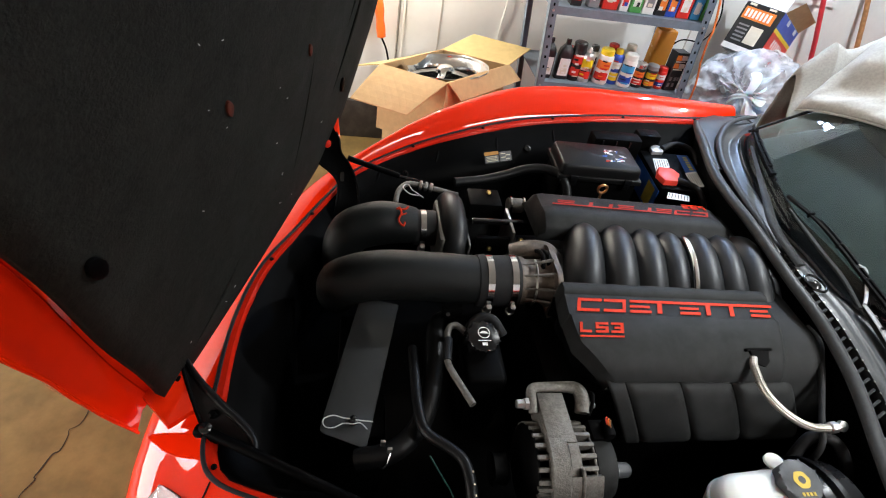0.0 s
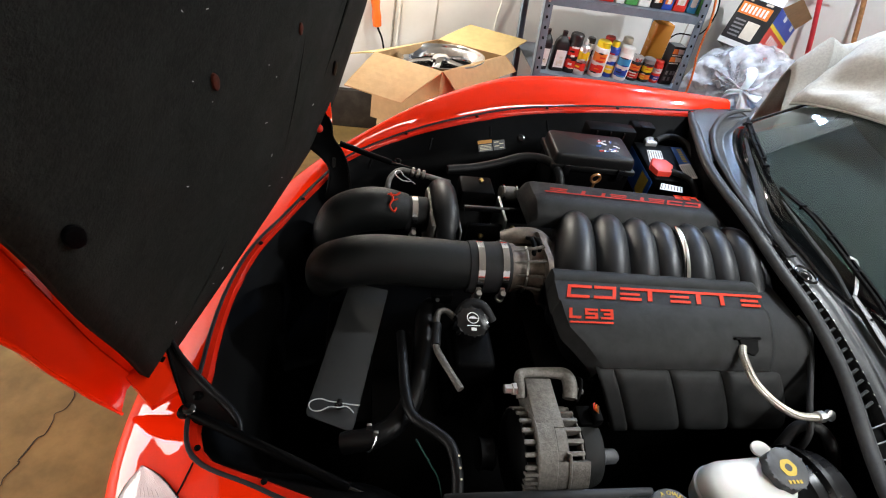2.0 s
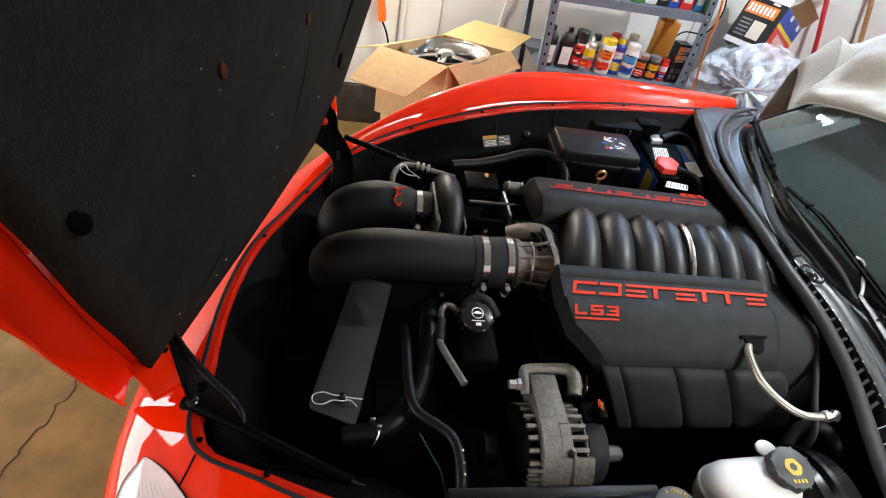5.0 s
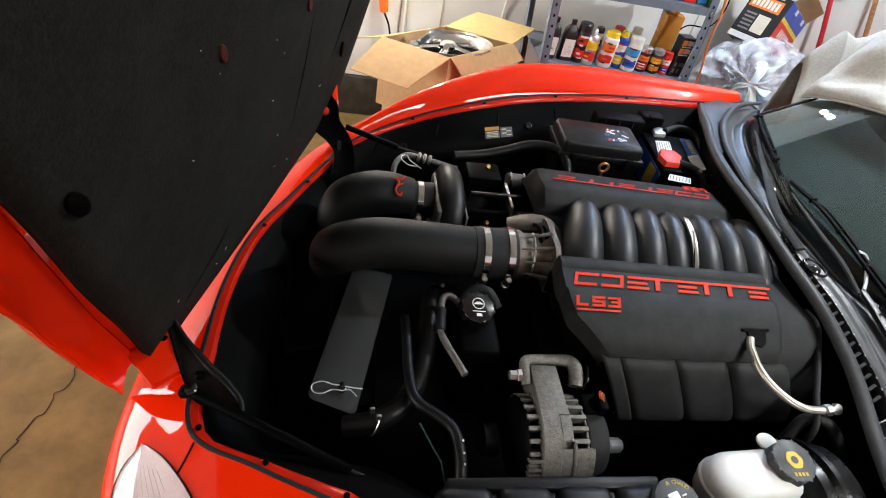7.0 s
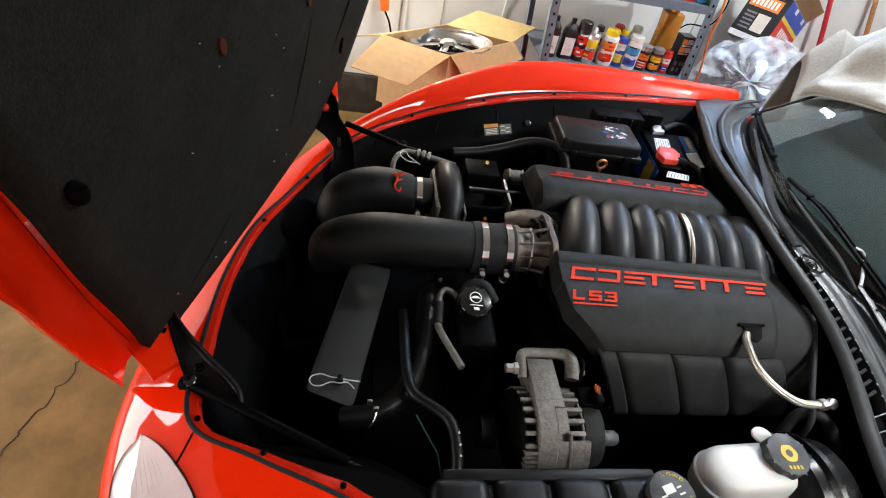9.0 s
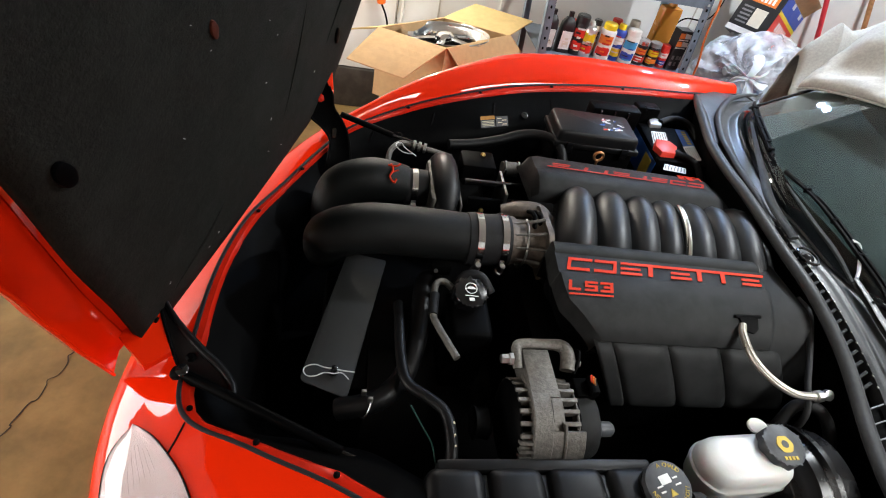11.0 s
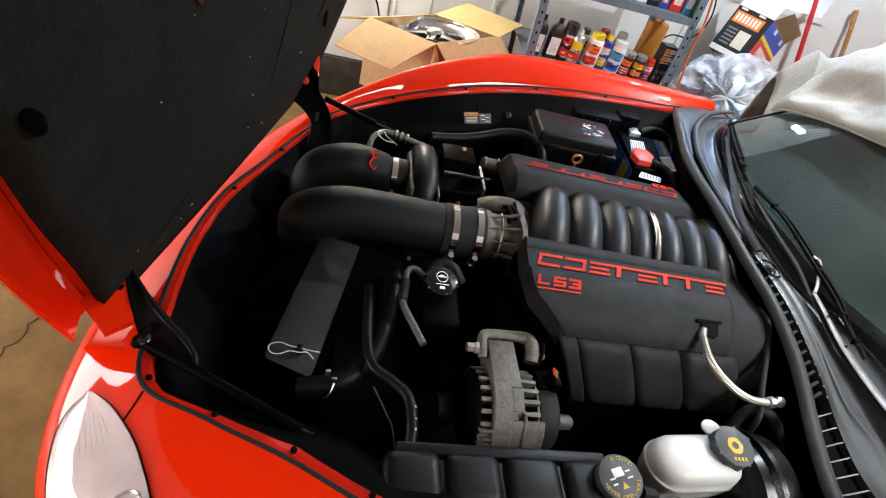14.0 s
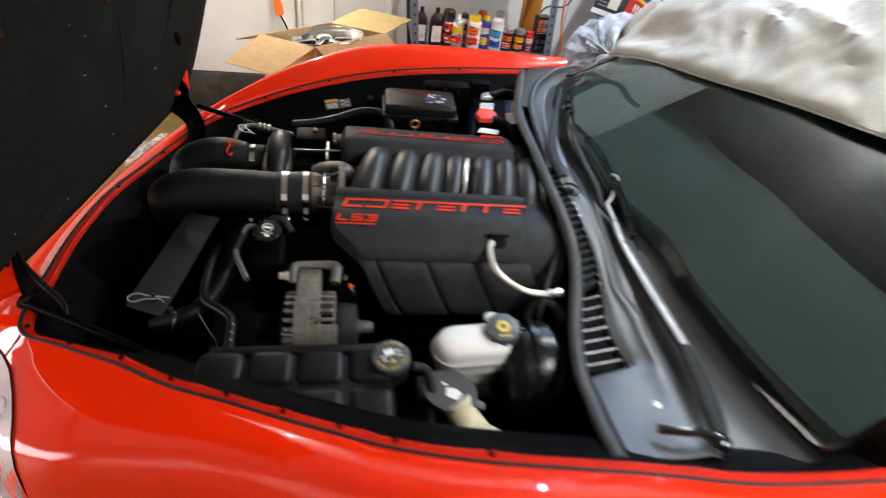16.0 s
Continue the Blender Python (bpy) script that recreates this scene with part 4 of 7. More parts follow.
def bracket_box():
    t = thing("belt_tensioner", (0, 0, 0), "dark bolted housing beside the elbow", "belt tensioner")
    part("housing", lathe([(0.05, 0), (0.058, 0.004), (0.058, 0.05), (0.05, 0.07), (0.03, 0.075)], 28, aim((-0.165, 0.30, 0.62), (1, 0, 0.1))), BLACK, t)
    part("top_box", box(-0.165, -0.065, 0.30, 0.385, 0.66, 0.735, 0.008), BLACK, t)
    part("rail", box(-0.165, 0.0, 0.232, 0.246, 0.715, 0.729, 0.003), GLOSSBLACK, t)
    part("face_plate", box(-0.155, -0.055, 0.19, 0.205, 0.58, 0.70, 0.004), BLACK, t)
    part("edge_rail", box(-0.058, -0.050, 0.185, 0.30, 0.60, 0.728, 0.002), STEEL, t)
    for x, y, z in ((-0.115, 0.187, 0.665), (-0.03, 0.187, 0.70), (-0.10, 0.36, 0.737)):
        part("bolt", lathe([(0.008, 0), (0.008, 0.004), (0.005, 0.008)], 6, aim((x, y, z), (0, -0.8, 0.6))), BRASS, t, "brass bolt")
    pipe = part("link_pipe", lathe([(0.022, 0), (0.022, 0.05)], 20, aim((-0.04, 0.34, 0.71), (1, 0, 0))), CASTALU, t)
    for dx in (0.004, 0.044):
        part("pipe_clip", lathe([(0.024, 0), (0.027, 0.001), (0.027, 0.006), (0.024, 0.007)], 20, aim((-0.04 + dx, 0.34, 0.71), (1, 0, 0))), CHROME, pipe)
    return t


def radiator_plate():
    t = thing("cover_plate", (0, 0, 0), "flat textured black metal plate with one rounded end", "metal plate")
    a, b, c, d = Vector((-0.470, 0.035, 0.613)), Vector((-0.374, 0.012, 0.612)), Vector((-0.452, -0.362, 0.578)), Vector((-0.551, -0.322, 0.581))
    m = aim((a + b + c + d) / 4, (b - a).cross(a - d), (b + c) / 2 - (a + d) / 2)
    inv = m.inverted()
    q = [inv @ p for p in (d, c, b, a)]
    pts = []
    for k in range(4):
        p, pn, pp = q[k], q[(k + 1) % 4], q[k - 1]
        r = 0.014 if k < 2 else 0.004
        s, e = p + (pp - p).normalized() * r, p + (pn - p).normalized() * r
        for f in np.linspace(0, 1, 6):
            w = s.lerp(p, f).lerp(p.lerp(e, f), f)
            pts.append((w.x, w.y))
    part("plate", prism(pts, -0.002, 0.0015, 0.0008, m), POWDER, t)
    h = Vector((-0.481, -0.305, 0.5875))
    part("stud", lathe([(0.010, 0), (0.010, 0.004), (0.006, 0.006), (0.006, 0.018), (0.003, 0.02)], 14, Matrix.Translation(h)), GLOSSBLACK, t, "dark locking stud")
    pin = [(0.0, 0.006), (-0.02, 0.009), (-0.04, 0.016), (-0.058, 0.011), (-0.062, 0.0), (-0.054, -0.011), (-0.038, -0.012), (-0.02, -0.004), (0.0, -0.006), (0.014, -0.004), (0.024, -0.012), (0.03, -0.02)]
    part("hairpin", tube([(h.x + x, h.y + y * 1.0 - 0.004 + 0.03 * x, h.z + 0.010) for x, y in pin], 0.0013, 70, 8), BRIGHTWIRE, t, "bright steel hairpin clip")
    part("hairpin_leg", tube([(h.x - 0.002, h.y, h.z + 0.012), (h.x + 0.02, h.y - 0.004, h.z + 0.012), (h.x + 0.042, h.y - 0.006, h.z + 0.011)], 0.0014, 12, 8), BRIGHTWIRE, t)
    # hidden bracket that carries it
    part("support", box(-0.52, -0.41, -0.33, 0.02, 0.30, 0.565, 0.01), BLACK, t, "dark support under the plate")
    return t


def arc_plate(c, x0, x1, a0, a1, r0, r1, n=14):
    """A plate bent round the x axis through c, from angle a0 to a1."""
    rings = [[(x, c.y + r * math.cos(a), c.z + r * math.sin(a)) for x, r in ((x0, r0), (x0, r1 - 0.002), (x0 + 0.002, r1), (x1 - 0.002, r1), (x1, r1 - 0.002), (x1, r0))] for a in np.linspace(radians(a0), radians(a1), n)]
    return loft(rings, True, True)


def alternator():
    t = thing("alternator", (0, 0, 0), "weathered cast aluminium alternator with slotted housing", "alternator")
    c = Vector((-0.062, -0.424, 0.604))
    R = 0.091
    x0, x1 = -0.136, -0.008
    # core coloured black so the slots between the fins read as shaded
    part("core", lathe([(0.03, 0), (R - 0.030, 0.004), (R - 0.030, x1 - x0 - 0.004), (0.03, x1 - x0)], 40, aim((x0, c.y, c.z), (1, 0, 0))), BLACK, t, "windings inside, blackened for the shade between fins")
    part("front_case", lathe([(0.045, -0.012), (R - 0.03, -0.008), (R - 0.012, -0.003), (R - 0.004, 0.002), (R - 0.003, 0.006), (R - 0.016, 0.007)], 48, aim((x0 + 0.002, c.y, c.z), (1, 0, 0))), BLACK, t)
    part("rear_ring", lathe([(R - 0.020, 0), (R - 0.008, 0), (R - 0.006, 0.002), (R - 0.006, 0.004), (R - 0.010, 0.007), (R - 0.02, 0.008)], 48, aim((x1 - 0.008, c.y, c.z), (1, 0, 0))), CASTALU, t)
    part("stator_band", lathe([(R - 0.018, 0), (R - 0.004, 0), (R - 0.002, 0.003), (R - 0.002, 0.052), (R - 0.004, 0.055), (R - 0.018, 0.055)], 48, aim((-0.102, c.y, c.z), (1, 0, 0))), CASTALU, t, "smooth middle band")
    for a, b in ((x0 + 0.004, -0.098), (-0.049, x1 - 0.003)):
        for k in range(24):
            m = aim((0, c.y, c.z), (0, math.cos(2 * math.pi * k / 24), math.sin(2 * math.pi * k / 24)), (1, 0, 0))
            part("fin", box(a, b, -0.0046, 0.0046, R - 0.020, R - 0.0005, 0.0014, 1), CASTALU, t, m=m)
    part("spine", arc_plate(c, -0.108, -0.070, 52, 168, R - 0.01, R + 0.009), CASTALU, t, "raised casting web")
    part("spine", arc_plate(c, -0.0705, -0.046, 52, 118, R - 0.01, R + 0.006), CASTALU, t, "raised casting web")
    part("boss_plate", arc_plate(c, -0.075, -0.004, 128, 160, R - 0.01, R + 0.007), CASTALU, t, "raised pad")
    part("boss_rib", arc_plate(c, -0.048, -0.043, 120, 164, R - 0.01, R + 0.012), CASTALU, t)
    for a0 in (140, 150, 158):
        part("side_rib", arc_plate(c, -0.134, -0.098, a0, a0 + 3.5, R - 0.01, R + 0.006, 3), CASTALU, t)
    part("lug_block", box(-0.106, -0.048, -0.425, -0.312, 0.640, 0.7035, 0.003), CASTALU, t)
    bm = tube([(-0.118, -0.352, 0.690), (-0.119, -0.332, 0.700), (-0.117, -0.312, 0.704), (-0.106, -0.302, 0.705), (-0.06, -0.300, 0.705), (-0.022, -0.302, 0.705), (-0.010, -0.312, 0.704), (-0.008, -0.330, 0.700), (-0.012, -0.354, 0.690)], [0.010, 0.011, 0.011, 0.011, 0.011, 0.012, 0.015, 0.016, 0.016], 50, 10, flat=0.9)
    part("lug", bm, CASTALU, t, "cast mounting bridge")
    part("bolt", lathe([(0.013, 0), (0.013, 0.008), (0.010, 0.009), (0.010, 0.024), (0.007, 0.026)], 6, aim((-0.128, -0.336, 0.699), (-1, 0, 0))), STEEL, t, "hex bolt")
    part("bolt", lathe([(0.007, 0), (0.007, 0.010), (0.004, 0.012)], 6, aim((0.006, -0.340, 0.697), (1, 0, 0))), STEEL, t, "hex bolt")
    part("rear_case", lathe([(0.05, 0), (0.074, 0.002), (0.076, 0.022), (0.066, 0.046), (0.035, 0.052)], 36, aim((x1 + 0.003, c.y, c.z), (1, 0, 0))), PLASTIC, t, "dark rear cap")
    part("rear_nub", lathe([(0.022, 0), (0.022, 0.016), (0.016, 0.022), (0.015, 0.046), (0.010, 0.052)], 18, aim((0.032, c.y - 0.022, c.z + 0.020), (1, 0, 0))), CAPGREY, t)
    part("plug_bracket", box(-0.004, 0.040, -0.41, -0.365, 0.640, 0.686, 0.005), BLACK, t)
    plug = part("plug", box(0.022, 0.040, -0.412, -0.372, 0.682, 0.704, 0.004), BLACK, t, "wire plug")
    for k, m_ in enumerate((BATTRED, ORANGE, COPPER)):
        part("wire", tube([(0.026 + 0.003 * k, -0.388 - 0.004 * k, 0.703), (0.024 + 0.003 * k, -0.380 - 0.004 * k, 0.712), (0.030 + 0.003 * k, -0.374 - 0.004 * k, 0.706)], 0.0016, 8, 6), m_, plug)
    part("lead", tube([(0.0, -0.36, 0.69), (0.008, -0.345, 0.705), (0.012, -0.325, 0.715), (0.008, -0.31, 0.70)], 0.004, 14, 8), BLACK, t, "black lead")
    part("front_pulley", lathe([(0.028, 0), (0.034, 0.003), (0.030, 0.012), (0.034, 0.03), (0.030, 0.034)], 28, aim((-0.205, c.y, c.z), (1, 0, 0))), BLACK, t)
    return t


def scalloped(r, n=8, d=0.08, k=64):
    return [(r * (1 + d * math.cos(n * a)) * math.cos(a), r * (1 + d * math.cos(n * a)) * math.sin(a)) for a in np.linspace(0, 2 * math.pi, k, endpoint=False)]


def ring_arc(parent, m, r, w, a0, a1, material, name="print_arc", label="printed warning band"):
    pts = [(r * math.cos(radians(a)), r * math.sin(radians(a))) for a in np.linspace(a0, a1, 24)]
    inn = [((r - w) * math.cos(radians(a)), (r - w) * math.sin(radians(a))) for a in np.linspace(a1, a0, 24)]
    part(name, prism(pts + inn, 0, 0.0008, 0, m), material, parent, label)


def steering_tank():
    t = thing("fluid_reservoir", (0, 0, 0), "black power steering reservoir with a ribbed cap", "fluid reservoir", "fluid reservoirs")
    part("body", box(-0.245, -0.15, -0.27, -0.14, 0.48, 0.685, 0.015, 3), BLACK, t)
    m = aim((-0.2, -0.172, 0.70), (0.05, -0.25, 1))
    cap = part("cap", prism(scalloped(0.037, 10, 0.035), -0.02, 0.022, 0.005, m), GLOSSBLACK, t, "black cap with a white steering symbol")
    f = m @ Matrix.Translation((0, 0, 0.0225))
    ring_arc(cap, f @ Matrix.Translation((0, 0.008, 0)), 0.014, 0.002, 0, 360, WHITEPRINT, "symbol_ring", "white printed wheel symbol")
    part("symbol_bar", prism([(-0.012, 0.006), (0.012, 0.006), (0.004, 0.012), (-0.004, 0.012)], 0, 0.0008, 0, f), WHITEPRINT, cap)
    part("symbol_wave", prism([(-0.015, -0.012), (0.015, -0.012), (0.015, -0.010), (-0.015, -0.010)], 0, 0.0008, 0, f), WHITEPRINT, cap)
    part("symbol_bar", prism([(-0.006, -0.023), (0.006, -0.023), (0.006, -0.016), (-0.006, -0.016)], 0, 0.0008, 0, f), WHITEPRINT, cap)
    part("hose", tube([(-0.225, -0.125, 0.66), (-0.20, -0.108, 0.70), (-0.165, -0.115, 0.705), (-0.14, -0.14, 0.68)], 0.012, 20, 12), RUBBER, t)
    return t


def brake_tank():
    t = thing("brake_reservoir", (0, 0, 0), "off-white nylon brake fluid reservoir with a dark cap", "fluid reservoir", "fluid reservoirs")
    m = pose(0.338, -0.522, 0.0, 0, 0, 4)
    rings = []
    for s, z in ((0.80, 0.575), (0.93, 0.580), (0.97, 0.60), (0.985, 0.618), (1.03, 0.621), (1.03, 0.628), (0.99, 0.631), (0.965, 0.644), (0.92, 0.655), (0.82, 0.663), (0.66, 0.667), (0.4, 0.669)):
        o = rounded(0.218 * s, 0.108 * s, 0.0535 * s, 10)
        rings.append([m @ Vector((x, y, z)) for x, y in o])
    part("tank", loft(rings, True, True), TANKWHITE, t)
    part("lower_body", box(0.27, 0.41, -0.555, -0.49, 0.50, 0.58, 0.02, 3), TANKWHITE, t)
    part("master_cylinder", lathe([(0.028, 0), (0.032, 0.01), (0.032, 0.2), (0.028, 0.21)], 24, aim((0.2, -0.54, 0.48), (1, 0, 0))), CASTALU, t)
    cm = aim((0.404, -0.508, 0.665), (-0.03, -0.10, 1))
    cap = part("cap", prism(scalloped(0.042, 8, 0.045), 0, 0.026, 0.006, cm), CAPGREY, t, "dark grey ribbed cap with yellow marks")
    f = cm @ Matrix.Translation((0, 0, 0.0265))
    part("cap_symbol", prism(scalloped(0.017, 6, 0.04, 36), 0, 0.001, 0, f), YELLOW, cap, "yellow printed symbol")
    part("cap_symbol_ring", prism(scalloped(0.0075, 4, 0.02, 24), 0, 0.0016, 0, f), CAPGREY, cap)
    for k in range(4):
        part("cap_bar", prism([(-0.014 + 0.008 * k, -0.031), (-0.009 + 0.008 * k, -0.031), (-0.009 + 0.008 * k, -0.024), (-0.014 + 0.008 * k, -0.024)], 0, 0.001, 0, f), YELLOW, cap)
    part("cap_loop", prism(scalloped(0.02, 2, 0.1, 30), 0, 0.005, 0.001, Matrix.Translation((0.390, -0.458, 0.662))), TANKWHITE, t)
    return t


def booster():
    t = thing("brake_booster", (0, 0, 0), "gloss black round brake booster drum", "brake booster")
    m = aim((0.405, -0.545, 0.545), (1, 0, 0.04))
    part("drum", lathe([(0.04, -0.02), (0.06, 0.0), (0.100, 0.006), (0.108, 0.010), (0.118, 0.028), (0.122, 0.045), (0.128, 0.050), (0.130, 0.072), (0.136, 0.075), (0.141, 0.078), (0.141, 0.090), (0.135, 0.094), (0.131, 0.13), (0.10, 0.16)], 64, m), BOOSTER, t)
    part("vacuum_hose", tube([(0.50, -0.42, 0.60), (0.53, -0.40, 0.655), (0.57, -0.42, 0.665), (0.60, -0.46, 0.62), (0.605, -0.5, 0.55)], 0.013, 26, 12), RUBBER, t)
    for a in (70, 110):
        part("paint_dot", box(0.455, 0.463, -0.545 + 0.134 * math.cos(radians(a)), -0.539 + 0.134 * math.cos(radians(a)), 0.536 + 0.134 * math.sin(radians(a)), 0.54 + 0.134 * math.sin(radians(a)), 0.001), WHITEPRINT, t, "small white paint mark")
    return t


def letters(text, size, m, bm=None):
    """Raised letters in the built-in font, centred on the pose."""
    cu = bpy.data.curves.new("tmp", "FONT")
    cu.body, cu.size, cu.extrude, cu.resolution_u = text, size, 0.0004, 2
    cu.align_x, cu.align_y = "CENTER", "CENTER"
    ob = bpy.data.objects.new("tmp", cu)
    me = ob.to_mesh()
    b2 = bmesh.new()
    b2.from_mesh(me)
    ob.to_mesh_clear()
    bpy.data.objects.remove(ob)
    bpy.data.curves.remove(cu)
    return join(bm, moved(b2, m))


def surge_tank():
    t = thing("coolant_tank", (0, 0, 0), "black quilted plastic coolant surge tank", "coolant tank")
    xs = (-0.315, -0.205, -0.095, 0.02, 0.13)
    for j, (y0, y1, z) in enumerate(((-0.635, -0.535, 0.662), (-0.76, -0.635, 0.655))):
        for a, b in zip(xs, xs[1:]):
            part("tank_lobe", box(a + 0.0008, b - 0.0008, y0 + 0.002, y1 - 0.001, 0.52, z, 0.024, 5), TANKBLACK, t)
    part("tank_core", box(-0.31, 0.125, -0.755, -0.545, 0.42, 0.647, 0.01), TANKBLACK, t)
    part("tank_ledge", box(-0.29, 0.12, -0.545, -0.522, 0.60, 0.654, 0.005), TANKBLACK, t, "narrow moulded ledge")
    cm = aim((0.122, -0.583, 0.668), (-0.05, -0.12, 1), (1, 0.3, 0))
    part("neck", lathe([(0.04, -0.06), (0.042, -0.02), (0.045, 0)], 28, cm), RUNNER, t)
    cap = part("cap", prism(scalloped(0.043, 12, 0.018, 72), -0.012, 0.016, 0.004, cm), CAPGREY, t, "dark cap ringed with yellow warning print")
    f = cm @ Matrix.Translation((0, 0, 0.0165))
    for word, mid in (("NEVER OPEN HOT!", 262), ("A CHAUD", 60)):
        bm = None
        for k, ch in enumerate(word):
            if ch != " ":
                a = mid + (k - len(word) / 2 + 0.5) * (10.5 if mid > 180 else -10.5)
                w = f @ pose(0.0345 * math.cos(radians(a)), 0.0345 * math.sin(radians(a)), 0, 0, 0, a + 90 if mid > 180 else a - 90)
                bm = letters(ch, 0.0105, w, bm)
        part("warning_words", bm, YELLOW, cap, "yellow warning words")
    part("symbol_box", prism(rounded(0.022, 0.016, 0.002), 0, 0.0008, 0, f @ Matrix.Translation((-0.002, 0.010, 0))), WHITEPRINT, cap, "white printed symbol")
    part("warning_triangle", prism([(-0.007, -0.020), (0.007, -0.020), (0, -0.007)], 0, 0.0008, 0, f), YELLOW, cap, "yellow warning triangle")
    for k, (x, y, w) in enumerate(((-0.024, 0.0, 0.012), (0.012, -0.006, 0.012), (-0.022, -0.010, 0.010), (0.013, 0.006, 0.010))):
        part("print_bar", prism([(x, y), (x + w, y), (x + w, y + 0.003), (x, y + 0.003)], 0, 0.0008, 0, f), WHITEPRINT, cap)
    part("overflow_hose", tube([(0.17, -0.60, 0.66), (0.205, -0.60, 0.645), (0.22, -0.64, 0.60), (0.215, -0.68, 0.54)], 0.011, 24, 12), RUBBER, t)
    return t


def washer_tank():
    t = thing("washer_reservoir", (0, 0, 0), "aged beige washer fluid filler with a dark flip cap", "fluid reservoir", "fluid reservoirs")
    part("neck", tube([(0.275, -0.655, 0.595), (0.30, -0.69, 0.565), (0.33, -0.73, 0.54)], [0.038, 0.036, 0.04], 14, 18), BEIGE, t)
    part("spout", tube([(0.30, -0.70, 0.57), (0.36, -0.745, 0.585)], [0.018, 0.016], 8, 14), BEIGE, t)
    cm = aim((0.262, -0.636, 0.600), (-0.05, -0.15, 1), (1, -0.5, 0))
    cap = part("cap", prism([(x * 1.15, y) for x, y in scalloped(0.054, 2, 0.04, 48)], 0, 0.016, 0.004, cm), CAPGREY, t, "dark grey flip cap with a white washer symbol")
    part("cap_tab", prism(rounded(0.05, 0.018, 0.006), 0.002, 0.010, 0.001, cm @ Matrix.Translation((0.062, -0.004, 0))), CAPGREY, cap)
    f = cm @ Matrix.Translation((0.01, -0.006, 0.0165))
    part("cap_symbol", prism([(-0.014, -0.012), (0.014, -0.012), (0.02, 0.008), (0.0, 0.014), (-0.02, 0.008)], 0, 0.0008, 0, f), WHITEPRINT, cap, "white printed symbol")
    part("cap_bar", prism([(-0.034, 0.012), (-0.022, 0.012), (-0.022, 0.018), (-0.034, 0.018)], 0, 0.0008, 0, f), WHITEPRINT, cap)
    return t


def fuse_box():
    t = thing("fuse_box", (0, 0, 0), "matte black lidded fuse box with a printed sticker", "fuse box")
    m = aim((0.278, 0.515, 0), (0, 0, 1), (1, -0.04, 0))
    part("base", moved(box(-0.13, 0.13, -0.075, 0.075, 0.62, 0.755, 0.006), m), BLACK, t)
    part("lid", moved(loft([[(x * a, y * b, z) for x, y in rounded(0.266, 0.156, 0.014, 4)] for a, b, z in ((1.0, 1.0, 0.766), (0.99, 0.985, 0.790), (0.965, 0.95, 0.7995), (0.94, 0.915, 0.802))], True, True), m), TANKBLACK, t)
    part("lid_flange", moved(box(-0.140, 0.140, -0.085, 0.085, 0.748, 0.767, 0.005), m), TANKBLACK, t, "stepped lower edge of the lid")
    random.seed(11)
    for k in range(34):
        x, y, w = 0.02 + random.random() * 0.075, -0.035 + random.random() * 0.07, 0.006 + 0.014 * random.random()
        mm = m @ Matrix.Translation((x, y, 0.8022 + 0.00002 * k)) @ pose(0, 0, 0, 0, 0, random.choice((20, -15, 60)))
        part("sticker_mark", prism(rounded(w, 0.004 + 0.004 * random.random(), 0.001, 2), 0, 0.0006, 0, mm), random.choice((WHITEPRINT, WHITEPRINT, BLUELABEL, LETTER, CAPGREY)), t, "piece of a worn sticker")
    for x in (-0.09, 0.09):
        part("latch", moved(box(x - 0.012, x + 0.012, -0.092, -0.083, 0.735, 0.772, 0.003), m), GLOSSBLACK, t)
    part("rear_module", box(0.31, 0.49, 0.625, 0.69, 0.70, 0.805, 0.012), BLACK, t, "black relay module behind")
    return t


